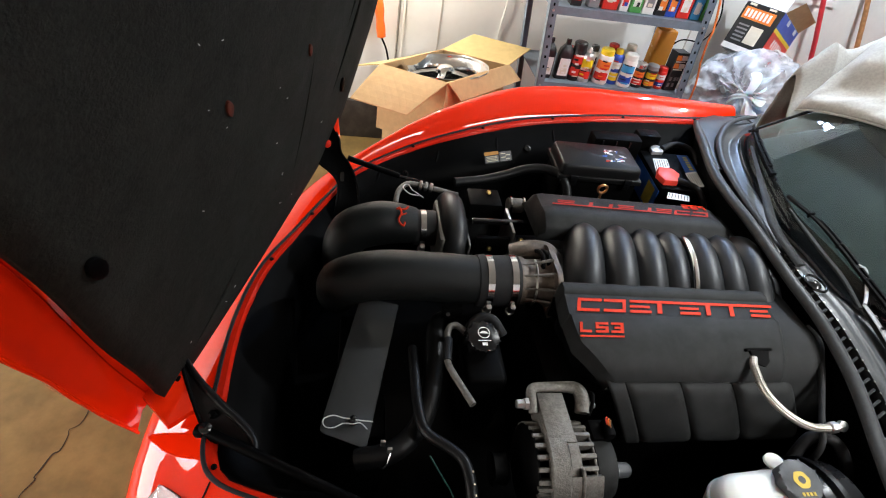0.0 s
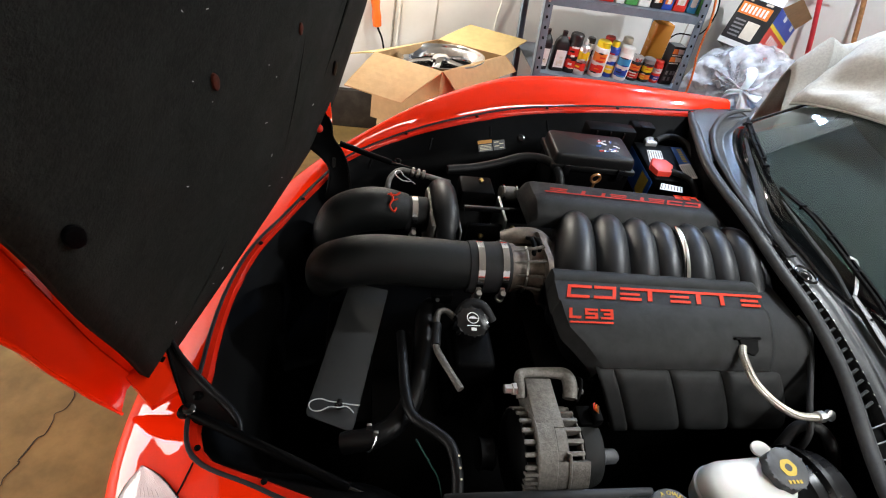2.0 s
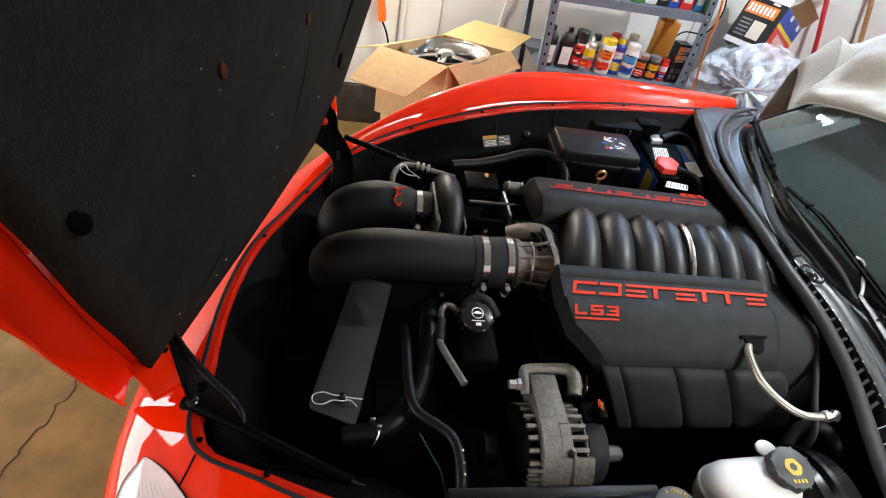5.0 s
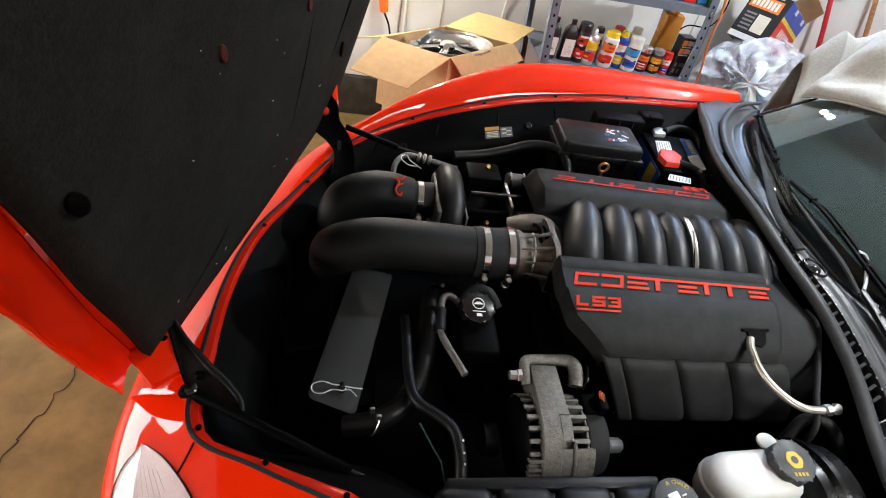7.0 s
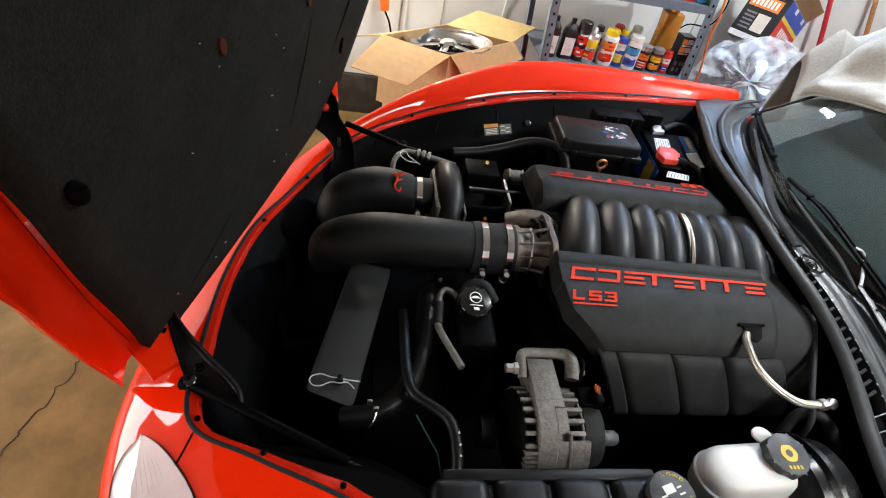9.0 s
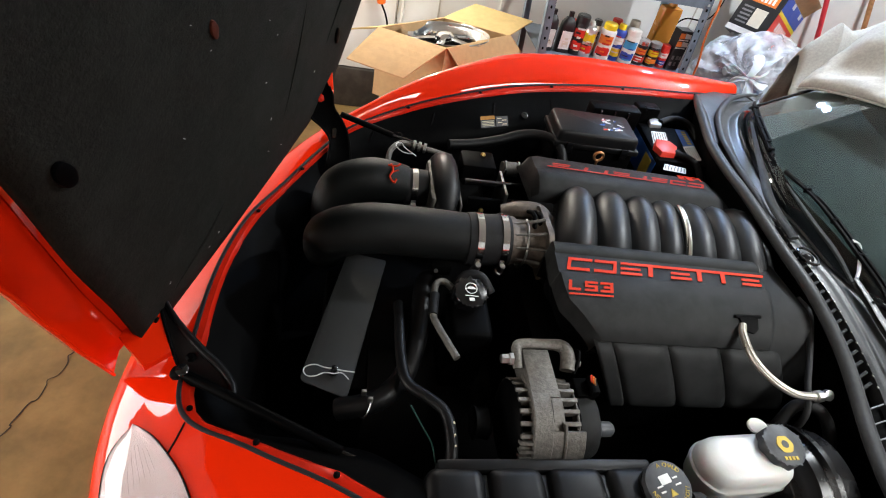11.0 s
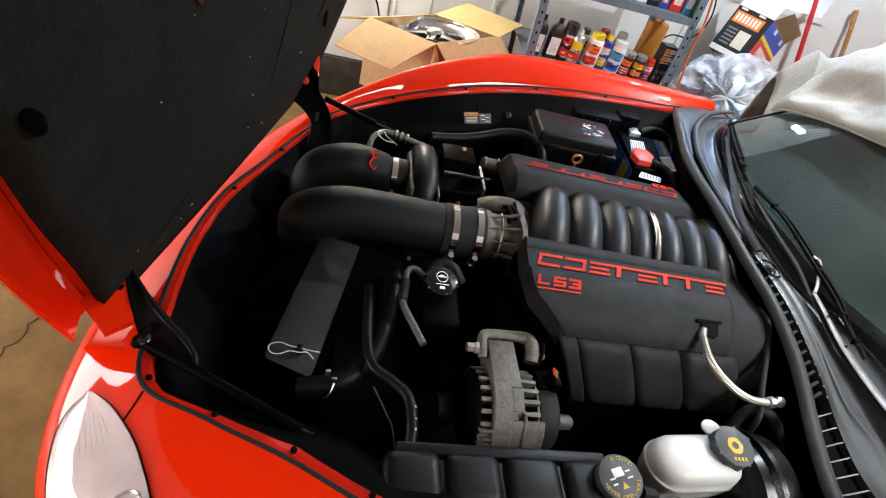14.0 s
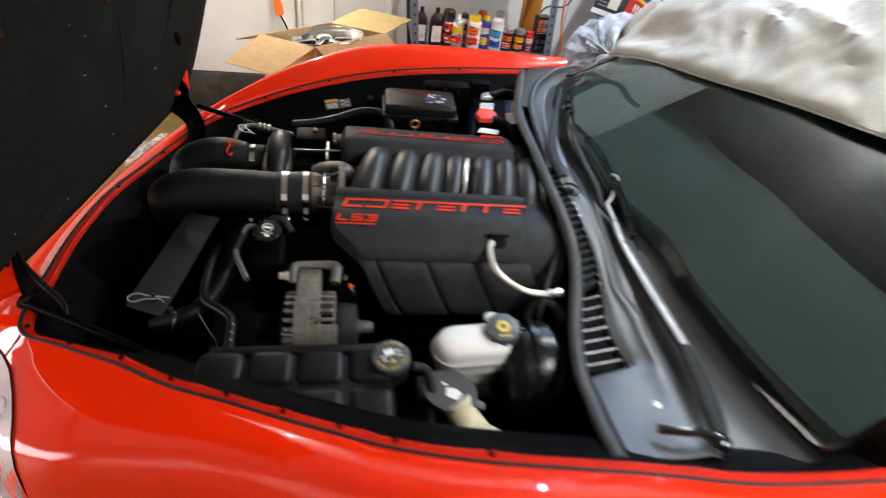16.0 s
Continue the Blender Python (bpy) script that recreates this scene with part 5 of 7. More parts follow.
def battery():
    t = thing("car_battery", (0, 0, 0), "black car battery with a red terminal cap and blue labels", "car battery")
    m = aim((0.575, 0.535, 0), (0, 0, 1), (1, -0.08, 0))
    part("case", moved(box(-0.078, 0.115, -0.12, 0.125, 0.56, 0.752, 0.008), m), BLACK, t)
    part("blue_band", moved(box(-0.0805, -0.078, -0.115, 0.12, 0.64, 0.735), m), BLUELABEL, t, "blue side label")
    part("yellow_band", moved(box(-0.0820, -0.0805, -0.09, -0.03, 0.65, 0.725), m), YELLOW, t)
    part("top_label", prism([(0.643, 0.640), (0.686, 0.644), (0.671, 0.534), (0.624, 0.527)], 0.752, 0.7536), BLUELABEL, t, "blue label on top")
    lab = [np.array(p) for p in [(0.643, 0.640), (0.686, 0.644), (0.671, 0.534), (0.624, 0.527)]]
    for k in range(6):
        f = 0.12 + 0.14 * k
        a, b = lab[0] * (1 - f) + lab[3] * f, lab[1] * (1 - f) + lab[2] * f
        part("top_label_text", prism([tuple(a * 0.6 + b * 0.4), tuple(a * 0.25 + b * 0.75), tuple(a * 0.22 + b * 0.78 - (0, 0.009)), tuple(a * 0.57 + b * 0.43 - (0, 0.009))], 0.7537, 0.7545), YELLOW, t, "yellow print mark")
    part("white_label", prism([(0.620, 0.522), (0.668, 0.538), (0.653, 0.446), (0.611, 0.433)], 0.752, 0.7536), WHITEPRINT, t, "white printed label")
    part("white_label", prism([(0.535, 0.605), (0.589, 0.607), (0.576, 0.554), (0.511, 0.522)], 0.752, 0.7536), WHITEPRINT, t, "white printed label")
    part("front_label", prism([(0.499, 0.397), (0.566, 0.382), (0.552, 0.352), (0.478, 0.363)], 0.752, 0.7536), WHITEPRINT, t, "white printed strip")
    for lab_, n_ in (([(0.620, 0.522), (0.668, 0.538), (0.653, 0.446), (0.611, 0.433)], 5), ([(0.535, 0.605), (0.589, 0.607), (0.576, 0.554), (0.511, 0.522)], 6), ([(0.499, 0.397), (0.566, 0.382), (0.552, 0.352), (0.478, 0.363)], 7)):
        c4 = [np.array(p) for p in lab_]
        for k in range(n_):
            f0, f1 = (k + 0.25) / n_, (k + 0.62) / n_
            row = [c4[0] * (1 - f0) + c4[1] * f0, c4[0] * (1 - f1) + c4[1] * f1, c4[3] * (1 - f1) + c4[2] * f1, c4[3] * (1 - f0) + c4[2] * f0]
            mid_ = sum(row) / 4
            part("text_bar", prism([tuple(mid_ + (p - mid_) * 0.75) for p in row], 0.7537, 0.7543), CAPGREY, t)
    part("terminal_cap", prism([(0.490, 0.480), (0.514, 0.525), (0.562, 0.520), (0.575, 0.485), (0.548, 0.440), (0.500, 0.440)], 0.752, 0.772, 0.008), BATTRED, t, "red positive terminal cap")
    part("negative_clamp", prism([(0.546, 0.668), (0.576, 0.690), (0.602, 0.668), (0.583, 0.636), (0.541, 0.634)], 0.752, 0.766, 0.005), WORNALLOY, t, "bare metal negative clamp")
    part("cable", tube([(0.585, 0.655, 0.766), (0.635, 0.680, 0.772), (0.680, 0.680, 0.770), (0.712, 0.655, 0.760), (0.718, 0.600, 0.735), (0.72, 0.5, 0.68)], 0.011, 30, 12), RUBBER, t, "black battery cable")
    part("cable", tube([(0.553, 0.457, 0.764), (0.589, 0.433, 0.764), (0.614, 0.410, 0.755), (0.630, 0.375, 0.72), (0.632, 0.34, 0.66)], 0.010, 24, 12), RUBBER, t, "black battery cable")
    return t


def hose(name, pts, r, material, label, cat, sides=14, n=40):
    return solid(name, tube(pts, r, n, sides), material, label, cat)


cover_left(), cover_right(), manifold(), intake(), intake_short(), bellows(), throttle(), bracket_box(), radiator_plate(), alternator()
steering_tank(), brake_tank(), booster(), surge_tank(), washer_tank(), fuse_box(), battery()
# block coloured black for the shade under the covers
solid("engine_block", box(-0.06, 0.62, -0.28, 0.28, 0.31, 0.66, 0.03), BLACK, "engine block below the covers, blackened for bay shade", "engine block")

brake_line = thing("braided_line", (0, 0, 0), "braided stainless steel line with a metal end fitting", "braided hose")
BR = [(0.412, -0.258, 0.752), (0.402, -0.285, 0.748), (0.405, -0.338, 0.735), (0.440, -0.378, 0.717), (0.493, -0.400, 0.70), (0.556, -0.400, 0.69)]
bq = even(BR, 150)
bm = tube(bq, 0.0080, 150, 24, smooth=False)
for k, v in enumerate(bm.verts):
    i, a = k // 24, 2 * math.pi * (k % 24) / 24
    v.co += (v.co - Vector(bq[i])) * 0.13 * math.sin(6 * a + 0.9 * i) * math.sin(6 * a - 0.9 * i)
part("braid", bm, mat("steel_braid", (0.52, 0.48, 0.42), 0.3, 0.9, 0.25, 900, dirt=0.3, dscale=60, dirt_colour=(0.16, 0.14, 0.11)), brake_line)
part("end_fitting", lathe([(0.010, 0), (0.0135, 0.004), (0.0135, 0.018), (0.010, 0.02), (0.010, 0.03), (0.006, 0.034)], 8, aim((0.548, -0.400, 0.69), (1, 0.12, 0))), STEEL, brake_line, "hex end fitting")
part("end_eye", lathe([(0.006, 0), (0.012, 0.001), (0.012, 0.010), (0.006, 0.011)], 20, aim((0.582, -0.394, 0.69), (0, -0.7, 0.7))), STEEL, brake_line)

hose("coolant_hose", [(-0.25, -0.02, 0.60), (-0.283, -0.07, 0.63), (-0.297, -0.16, 0.63), (-0.312, -0.25, 0.618), (-0.345, -0.33, 0.60), (-0.40, -0.375, 0.59), (-0.47, -0.375, 0.56)], 0.023, TANKBLACK, "thick black rubber coolant hose", "hose")
hose("heater_pipe", [(-0.346, -0.13, 0.615), (-0.348, -0.2, 0.635), (-0.347, -0.30, 0.64), (-0.335, -0.36, 0.64), (-0.295, -0.393, 0.64), (-0.264, -0.425, 0.64), (-0.256, -0.48, 0.635), (-0.26, -0.535, 0.615)], 0.0115, TANKBLACK, "dark bent pipe running to the tank", "pipe")
hose("alloy_pipe", [(-0.228, -0.125, 0.675), (-0.250, -0.113, 0.682), (-0.268, -0.125, 0.682), (-0.275, -0.17, 0.68), (-0.280, -0.215, 0.68), (-0.270, -0.25, 0.68), (-0.237, -0.322, 0.675)], 0.0078, CASTALU, "thin bare aluminium bent pipe", "pipe")
hose("alloy_pipe_sleeve", [(-0.272, -0.155, 0.681), (-0.277, -0.19, 0.681), (-0.280, -0.215, 0.680)], 0.0105, RUBBER, "black rubber sleeve on the thin pipe", "hose sleeve")
hose("vapour_hose", [(-0.186, 0.46, 0.70), (-0.10, 0.475, 0.705), (-0.02, 0.49, 0.72), (0.052, 0.50, 0.742), (0.115, 0.488, 0.752), (0.152, 0.45, 0.75), (0.166, 0.41, 0.725), (0.168, 0.39, 0.69)], 0.015, TANKBLACK, "black rubber hose curving beside the fuse box", "hose")
hose("ac_pipe", [(-0.374, 0.340, 0.66), (-0.374, 0.358, 0.690), (-0.365, 0.395, 0.702), (-0.338, 0.427, 0.706), (-0.304, 0.426, 0.705), (-0.251, 0.415, 0.70), (-0.181, 0.404, 0.69)], 0.008, CASTALU, "silver air conditioning pipe with a knurled joint", "pipe")
for k in range(3):
    solid("pipe_collar", lathe([(0.012, 0), (0.015, 0.002), (0.015, 0.008), (0.012, 0.01)], 18, aim((-0.302 + 0.016 * k, 0.426 - 0.003 * k, 0.705 - 0.0015 * k), (1, -0.2, -0.09))), STEEL, "knurled steel collar on the pipe", "pipe collar", "pipe collars")
hose("hairpin_clip", [(-0.312, 0.328, 0.735), (-0.338, 0.334, 0.735), (-0.356, 0.362, 0.735), (-0.350, 0.380, 0.735), (-0.338, 0.378, 0.735), (-0.332, 0.358, 0.735), (-0.316, 0.338, 0.735), (-0.300, 0.322, 0.733)], 0.0016, BRIGHTWIRE, "bright steel hairpin clip", "clip", 8)
hose("wire", [(-0.335, -0.425, 0.665), (-0.326, -0.44, 0.66), (-0.307, -0.463, 0.64), (-0.291, -0.481, 0.62), (-0.282, -0.52, 0.60)], 0.0016, GREENWIRE, "thin green wire beside the dark pipe", "wire", 6)
hose("heater_hose", [(0.643, -0.147, 0.735), (0.643, -0.197, 0.735), (0.602, -0.28, 0.715), (0.561, -0.359, 0.69), (0.53, -0.428, 0.66), (0.53, -0.438, 0.55)], 0.007, RUBBER, "slim black printed rubber hose behind the cover", "hose")
for k, (x, y, z) in enumerate(((-0.252, -0.452, 0.652), (-0.252, -0.475, 0.649), (-0.252, -0.495, 0.646))):
    solid("paint_dot", lathe([(0.0022, 0), (0.0024, 0.001), (0.001, 0.0014)], 10, aim((x, y, z - 0.001), (0.1, -0.3, 1))), BEIGE, "small pale paint dot on the pipe", "paint mark", "paint dots")
spring = thing("spring_clip", (0, 0, 0), "small steel spring clip on the coolant hose", "hose clip")
part("ring", tube([(-0.415 + 0.010 * math.sin(a), -0.380 + 0.0245 * math.cos(a), 0.585 + 0.0245 * math.sin(a)) for a in np.linspace(0, 2 * math.pi, 25)], 0.0018, 40, 6), STEEL, spring)
part("tab", box(-0.425, -0.415, -0.372, -0.366, 0.606, 0.622, 0.001), STEEL, spring)
part("tab", box(-0.412, -0.402, -0.388, -0.382, 0.606, 0.622, 0.001), STEEL, spring)
dip = thing("dipstick", (0, 0, 0), "copper coloured oil dipstick ring", "dipstick")
part("ring", tube([(0.246 + 0.014 * math.cos(a), 0.350, 0.781 + 0.014 * math.sin(a)) for a in np.linspace(0, 2 * math.pi, 25)], 0.004, 40, 8), COPPER, dip)
part("stem", tube([(0.246, 0.350, 0.768), (0.246, 0.345, 0.70)], 0.004, 4, 8), COPPER, dip)
warn = thing("warning_label", (0, 0, 0), "yellow and black warning label on the apron", "label")
wm = aim((-0.05, 0.578, 0.727), (0.1, -0.75, 0.65), (1, 0.2, 0.1)) @ Matrix.Scale(0.8, 4)
part("label_yellow", prism(rounded(0.062, 0.014, 0.001, 2), 0.0, 0.0015, 0, wm @ Matrix.Translation((0, 0.018, 0))), WARNORANGE, warn, "orange-yellow heading strip")
part("label_body", prism(rounded(0.062, 0.03, 0.001, 2), 0.0, 0.0012, 0, wm @ Matrix.Translation((0, -0.006, 0))), CAPGREY, warn)
part("label_body", prism(rounded(0.052, 0.04, 0.001, 2), 0.0, 0.0012, 0, wm @ Matrix.Translation((0.062, 0.0, 0))), CAPGREY, warn)
for k in range(4):
    part("print_bar", prism(rounded(0.05, 0.0025, 0.0005, 2), 0.0012, 0.0018, 0, wm @ Matrix.Translation((0, 0.004 - 0.006 * k, 0))), BEIGE, warn)
    part("print_bar", prism(rounded(0.02, 0.003, 0.0005, 2), 0.0012, 0.0018, 0, wm @ Matrix.Translation((0.052 + 0.02 * (k % 2), 0.012 - 0.008 * k, 0))), BEIGE, warn)


for i in (14, 18, 22, 26):
    a, b = edge[i] - out[i] * 0.035 - UP * 0.030, edge[i] - out[i] * 0.125 - UP * 0.14
    part("apron_rib", tube([a, (a + b) / 2 + UP * 0.012, b], [0.004, 0.007, 0.005], 14, 8), BLACK, car, "moulded rib of the apron")
for i in (16, 24):
    p = edge[i] - out[i] * 0.085 - UP * 0.062
    part("apron_plug", lathe([(0.012, 0), (0.012, 0.003), (0.008, 0.004), (0.007, 0.001)], 16, aim(p, -out[i] * 0.6 + UP * 0.8)), GLOSSBLACK, car, "round plug in the apron")
bkt = thing("relay_bracket", (0, 0, 0), "black moulded bracket beside the relay module", "bracket")
part("bracket_body", box(0.50, 0.585, 0.68, 0.735, 0.66, 0.80, 0.008), BLACK, bkt)
part("bracket_tab", box(0.525, 0.56, 0.675, 0.70, 0.790, 0.802, 0.003), BLACK, bkt)
for x in (0.335, 0.385, 0.435):
    part("module_rib", box(x, x + 0.006, 0.618, 0.626, 0.71, 0.80, 0.002), GLOSSBLACK, bkt, "moulded rib")


# hood hinges and gas struts
def strip(pts, w, way, th=0.004):
    q = even(pts, 16)
    way = np.array(way, float)
    way /= np.linalg.norm(way)
    nrm = np.cross(q[-1] - q[0], way)
    nrm /= np.linalg.norm(nrm)
    ws = np.interp(np.linspace(0, 1, 16), np.linspace(0, 1, len(w)), w)
    return loft([[p + way * a / 2 + nrm * th, p + way * a / 2 - nrm * th, p - way * a / 2 - nrm * th, p - way * a / 2 + nrm * th] for p, a in zip(q, ws)], True, True)


hinge_a = thing("hood_hinge", (0, 0, 0), "black stamped steel hood hinge arm, passenger side", "hinge", "hood hinges")
la = spline([(-0.605, 0.545, 0.804), (-0.617, 0.506, 0.754), (-0.61, 0.486, 0.729), (-0.567, 0.465, 0.702), (-0.545, 0.442, 0.674), (-0.55, 0.40, 0.62), (-0.55, 0.37, 0.57)], 30)
ra = spline([(-0.567, 0.551, 0.811), (-0.548, 0.529, 0.783), (-0.541, 0.505, 0.753), (-0.514, 0.482, 0.724), (-0.49, 0.449, 0.682), (-0.48, 0.40, 0.62), (-0.48, 0.37, 0.57)], 30)
thick = np.array([0.0, 0.006, -0.005])
part("arm", loft([[a_ - thick * 0.5, a_ * 0.9 + b_ * 0.1 - thick * 0.2, (a_ + b_) / 2 + thick * 0.2, a_ * 0.1 + b_ * 0.9 - thick * 0.2, b_ - thick * 0.5, b_ + thick, a_ + thick] for a_, b_ in zip(la, ra)], True, True), BLACK, hinge_a)
part("arm_edge", tube(la[2:26] - thick * 0.6, 0.004, 40, 8), BLACK, hinge_a, "rolled edge of the arm")
part("arm_edge", tube(ra[2:26] - thick * 0.6, 0.0035, 40, 8), BLACK, hinge_a, "rolled edge of the arm")
part("arm_slot", prism(rounded(0.012, 0.03, 0.005), 0, 0.002, 0, aim((-0.535, 0.458, 0.696), (0.1, -0.7, 0.7), (1, 0, 0))), GLOSSBLACK, hinge_a, "slot in the arm")
part("hood_pad", box(-0.030, 0.034, -0.04, 0.03, -0.012, 0.0, 0.004), RED, hinge_a, "red painted pad on the hood", m=aim((-0.583, 0.557, 0.812), (0.1, -0.75, 0.65), (1, 0.1, 0.1)))
part("pivot", lathe([(0.012, 0), (0.012, 0.008), (0.006, 0.012)], 14, aim((-0.583, 0.518, 0.772), (0.1, -0.8, 0.6))), RED_IN, hinge_a, "red-painted pivot bolt")
strut_a = thing("gas_strut", (0, 0, 0), "black gas strut propping the hood, passenger side", "gas strut", "gas struts")
part("cylinder", tube([(-0.520, 0.505, 0.735), (-0.36, 0.475, 0.70)], 0.009, 6, 14), BLACK, strut_a)
part("rod", tube([(-0.36, 0.475, 0.70), (-0.262, 0.46, 0.685)], 0.005, 6, 10), GLOSSBLACK, strut_a)
hinge_b = thing("hood_hinge", (0, 0, 0), "black stamped steel hood hinge arm, driver side", "hinge", "hood hinges")
HB = [(-0.848, -0.180, 0.655), (-0.841, -0.175, 0.655), (-0.799, -0.230, 0.640), (-0.746, -0.280, 0.620), (-0.703, -0.313, 0.605), (-0.676, -0.344, 0.598), (-0.669, -0.366, 0.592), (-0.688, -0.374, 0.590), (-0.723, -0.349, 0.590), (-0.756, -0.341, 0.590), (-0.784, -0.305, 0.595), (-0.815, -0.248, 0.630)]
upper, lower = spline(HB[1:7], 24), spline([HB[0], HB[11], HB[10], HB[9], HB[8], HB[7]], 24)
part("arm", loft([[a_, a_ * 0.5 + b_ * 0.5 - UP * 0.004, b_, b_ - UP * 0.006, a_ - UP * 0.006] for a_, b_ in zip(upper, lower)], True, True), TANKBLACK, hinge_b)
part("arm_rim", tube(upper, [0.004, 0.006, 0.008, 0.008, 0.007], 40, 10), TANKBLACK, hinge_b, "rolled edge of the arm")
part("arm_rim", tube(lower[:18], [0.003, 0.004, 0.004], 30, 8), BLACK, hinge_b, "folded edge of the arm")
part("hinge_bolt", lathe([(0.010, 0), (0.010, 0.006), (0.005, 0.010)], 6, aim((-0.761, -0.295, 0.607), (0.1, -0.3, 0.9))), BLACK, hinge_b, "dark hex bolt")
part("ball_stud", lathe([(0.009, 0), (0.009, 0.01), (0.006, 0.014), (0.012, 0.02), (0.012, 0.03), (0.005, 0.034)], 14, aim((-0.770, -0.322, 0.592), (0.1, -0.3, 0.9))), GLOSSBLACK, hinge_b)
strut_b = thing("gas_strut", (0, 0, 0), "black gas strut propping the hood, driver side", "gas strut", "gas struts")
part("socket", lathe([(0.012, 0), (0.015, 0.006), (0.012, 0.02)], 14, aim((-0.790, -0.318, 0.592), (1, -0.4, 0.0))), BLACK, strut_b)
part("cylinder", tube([(-0.775, -0.322, 0.596), (-0.62, -0.402, 0.60), (-0.455, -0.487, 0.602)], 0.0105, 14, 14), BLACK, strut_b)
part("rod", tube([(-0.455, -0.487, 0.602), (-0.345, -0.535, 0.60)], 0.005, 8, 10), GLOSSBLACK, strut_b)


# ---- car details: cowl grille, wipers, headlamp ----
# black sheet under the bars stands for the shaded opening
grille = part("cowl_grille", loft([[seal[i] + (0.012, 0, -0.012), seal[i] + (0.024 + slot_width(seal[i][1]), 0, -0.010)] for i in range(NC) if -0.66 < seal[i][1] < -0.41]), BLACK, car, "cowl grille, its opening a sheet blackened for shade")


def on_seal(y):
    return np.array([np.interp(-y, -seal[:, 1], seal[:, k]) for k in range(3)])


for k in range(7):
    y = -0.445 - 0.033 * k
    p, w = on_seal(y), slot_width(y)
    part("grille_bar", tube([p + (0.012, 0, 0.004), p + (0.026 + w, 0.016, 0.004)], 0.0016, 4, 6), WIPERGREY, grille, "thin bright bar")
for k in range(19):
    y = 0.075 - 0.0265 * k
    p, w = on_seal(y), slot_width(y)
    part("cowl_rib", box(-0.004, 0.012 + w, -0.0035, 0.0035, -0.024, 0.001, 0.001, 1), PLASTIC, grille, m=aim(p + (0.012, 0, 0.004), (0, 0, 1), (1, 0.45, 0)))
    part("rib_clip", box(-0.003, 0.003, -0.003, 0.003, 0, 0.003, 0.001, 1), STEEL, grille, m=Matrix.Translation(p + (0.024 + w, 0.008, 0.005)))
noz = part("washer_nozzle", tube([(0.702 + 0.024 * math.cos(a), -0.045 + 0.032 * math.sin(a), 0.790) for a in np.linspace(0, 2 * math.pi, 21)], 0.0035, 40, 8), GLOSSBLACK, car, "black washer nozzle loop")
part("nozzle_head", lathe([(0.018, 0), (0.017, 0.008), (0.010, 0.014), (0.004, 0.016)], 16, Matrix.Translation((0.698, -0.048, 0.782))), GLOSSBLACK, noz)


def wiper(arm, radii, blade, label):
    w = thing("windshield_wiper", (0, 0, 0), label, "wiper", "windshield wipers")
    part("arm", tube(arm, radii, 36, 8, flat=0.4), PLASTIC, w, "satin black wiper arm")
    q = even(blade, 40)
    part("blade", tube(q + np.array([0.014, 0.004, 0.004]), 0.004, 40, 6, flat=1.8), RUBBER, w)
    part("bridge", tube(q[3:38] + np.array([0, 0, 0.010]), [0.003, 0.006, 0.007, 0.006, 0.003], 34, 8, flat=0.8), BLACK, w)
    part("bridge", tube(q[8:34] + np.array([0.016, 0.006, 0.012]), [0.002, 0.005, 0.005, 0.002], 26, 8, flat=0.8), BLACK, w)
    for k in (6, 14, 22, 31, 36):
        part("claw", box(-0.004, 0.020, -0.004, 0.004, -0.002, 0.014, 0.002, 1), BLACK, w, m=aim(q[k] + UP * 0.002, (0, 0, 1), (1, 0.25, 0)))
    return w


ws = wiper([(0.803, -0.655, 0.752), (0.800, -0.52, 0.748), (0.802, -0.381, 0.742), (0.793, -0.265, 0.755), (0.796, -0.172, 0.770), (0.790, -0.120, 0.782)], [0.016, 0.014, 0.013, 0.012, 0.011, 0.009], [(0.796, 0.283, 0.835), (0.825, 0.158, 0.828), (0.833, 0.046, 0.815), (0.833, -0.055, 0.802), (0.833, -0.148, 0.79), (0.817, -0.233, 0.778), (0.809, -0.312, 0.768)], "black windshield wiper with a bright worn arm, driver side")
part("arm_plate", tube([(0.803, -0.64, 0.764), (0.800, -0.52, 0.762), (0.802, -0.381, 0.755), (0.793, -0.265, 0.766), (0.796, -0.172, 0.780), (0.795, -0.116, 0.789)], [0.012, 0.014, 0.014, 0.013, 0.010, 0.007], 30, 8, flat=0.3), WIPERGREY, ws, "worn bright top of the arm")
for y in (-0.19, -0.275):
    part("arm_rivet", lathe([(0.004, 0), (0.003, 0.002)], 8, Matrix.Translation((0.794, y, 0.7705 + 0.13 * (y + 0.275)))), BLACK, ws)
part("arm_base", tube([(0.804, -0.63, 0.756), (0.785, -0.744, 0.768), (0.757, -0.846, 0.782), (0.738, -0.90, 0.79)], [0.017, 0.022, 0.023, 0.016], 24, 12, flat=0.6), PLASTIC, ws, "thick black foot of the arm")
part("blade_spine", tube([(0.782, 0.231, 0.832), (0.78, 0.077, 0.815), (0.787, -0.035, 0.8), (0.775, -0.129, 0.787)], [0.004, 0.008, 0.009, 0.006], 30, 8, flat=0.6), PLASTIC, ws, "slim black spine beside the blade")
part("link", tube([(0.795, -0.118, 0.790), (0.822, -0.085, 0.797), (0.856, -0.022, 0.818), (0.842, -0.004, 0.822)], 0.0045, 18, 8), WORNALLOY, ws, "bright bent link")
part("pivot_cap", lathe([(0.018, 0), (0.018, 0.012), (0.010, 0.018)], 18, Matrix.Translation((0.738, -0.895, 0.785))), GLOSSBLACK, ws)
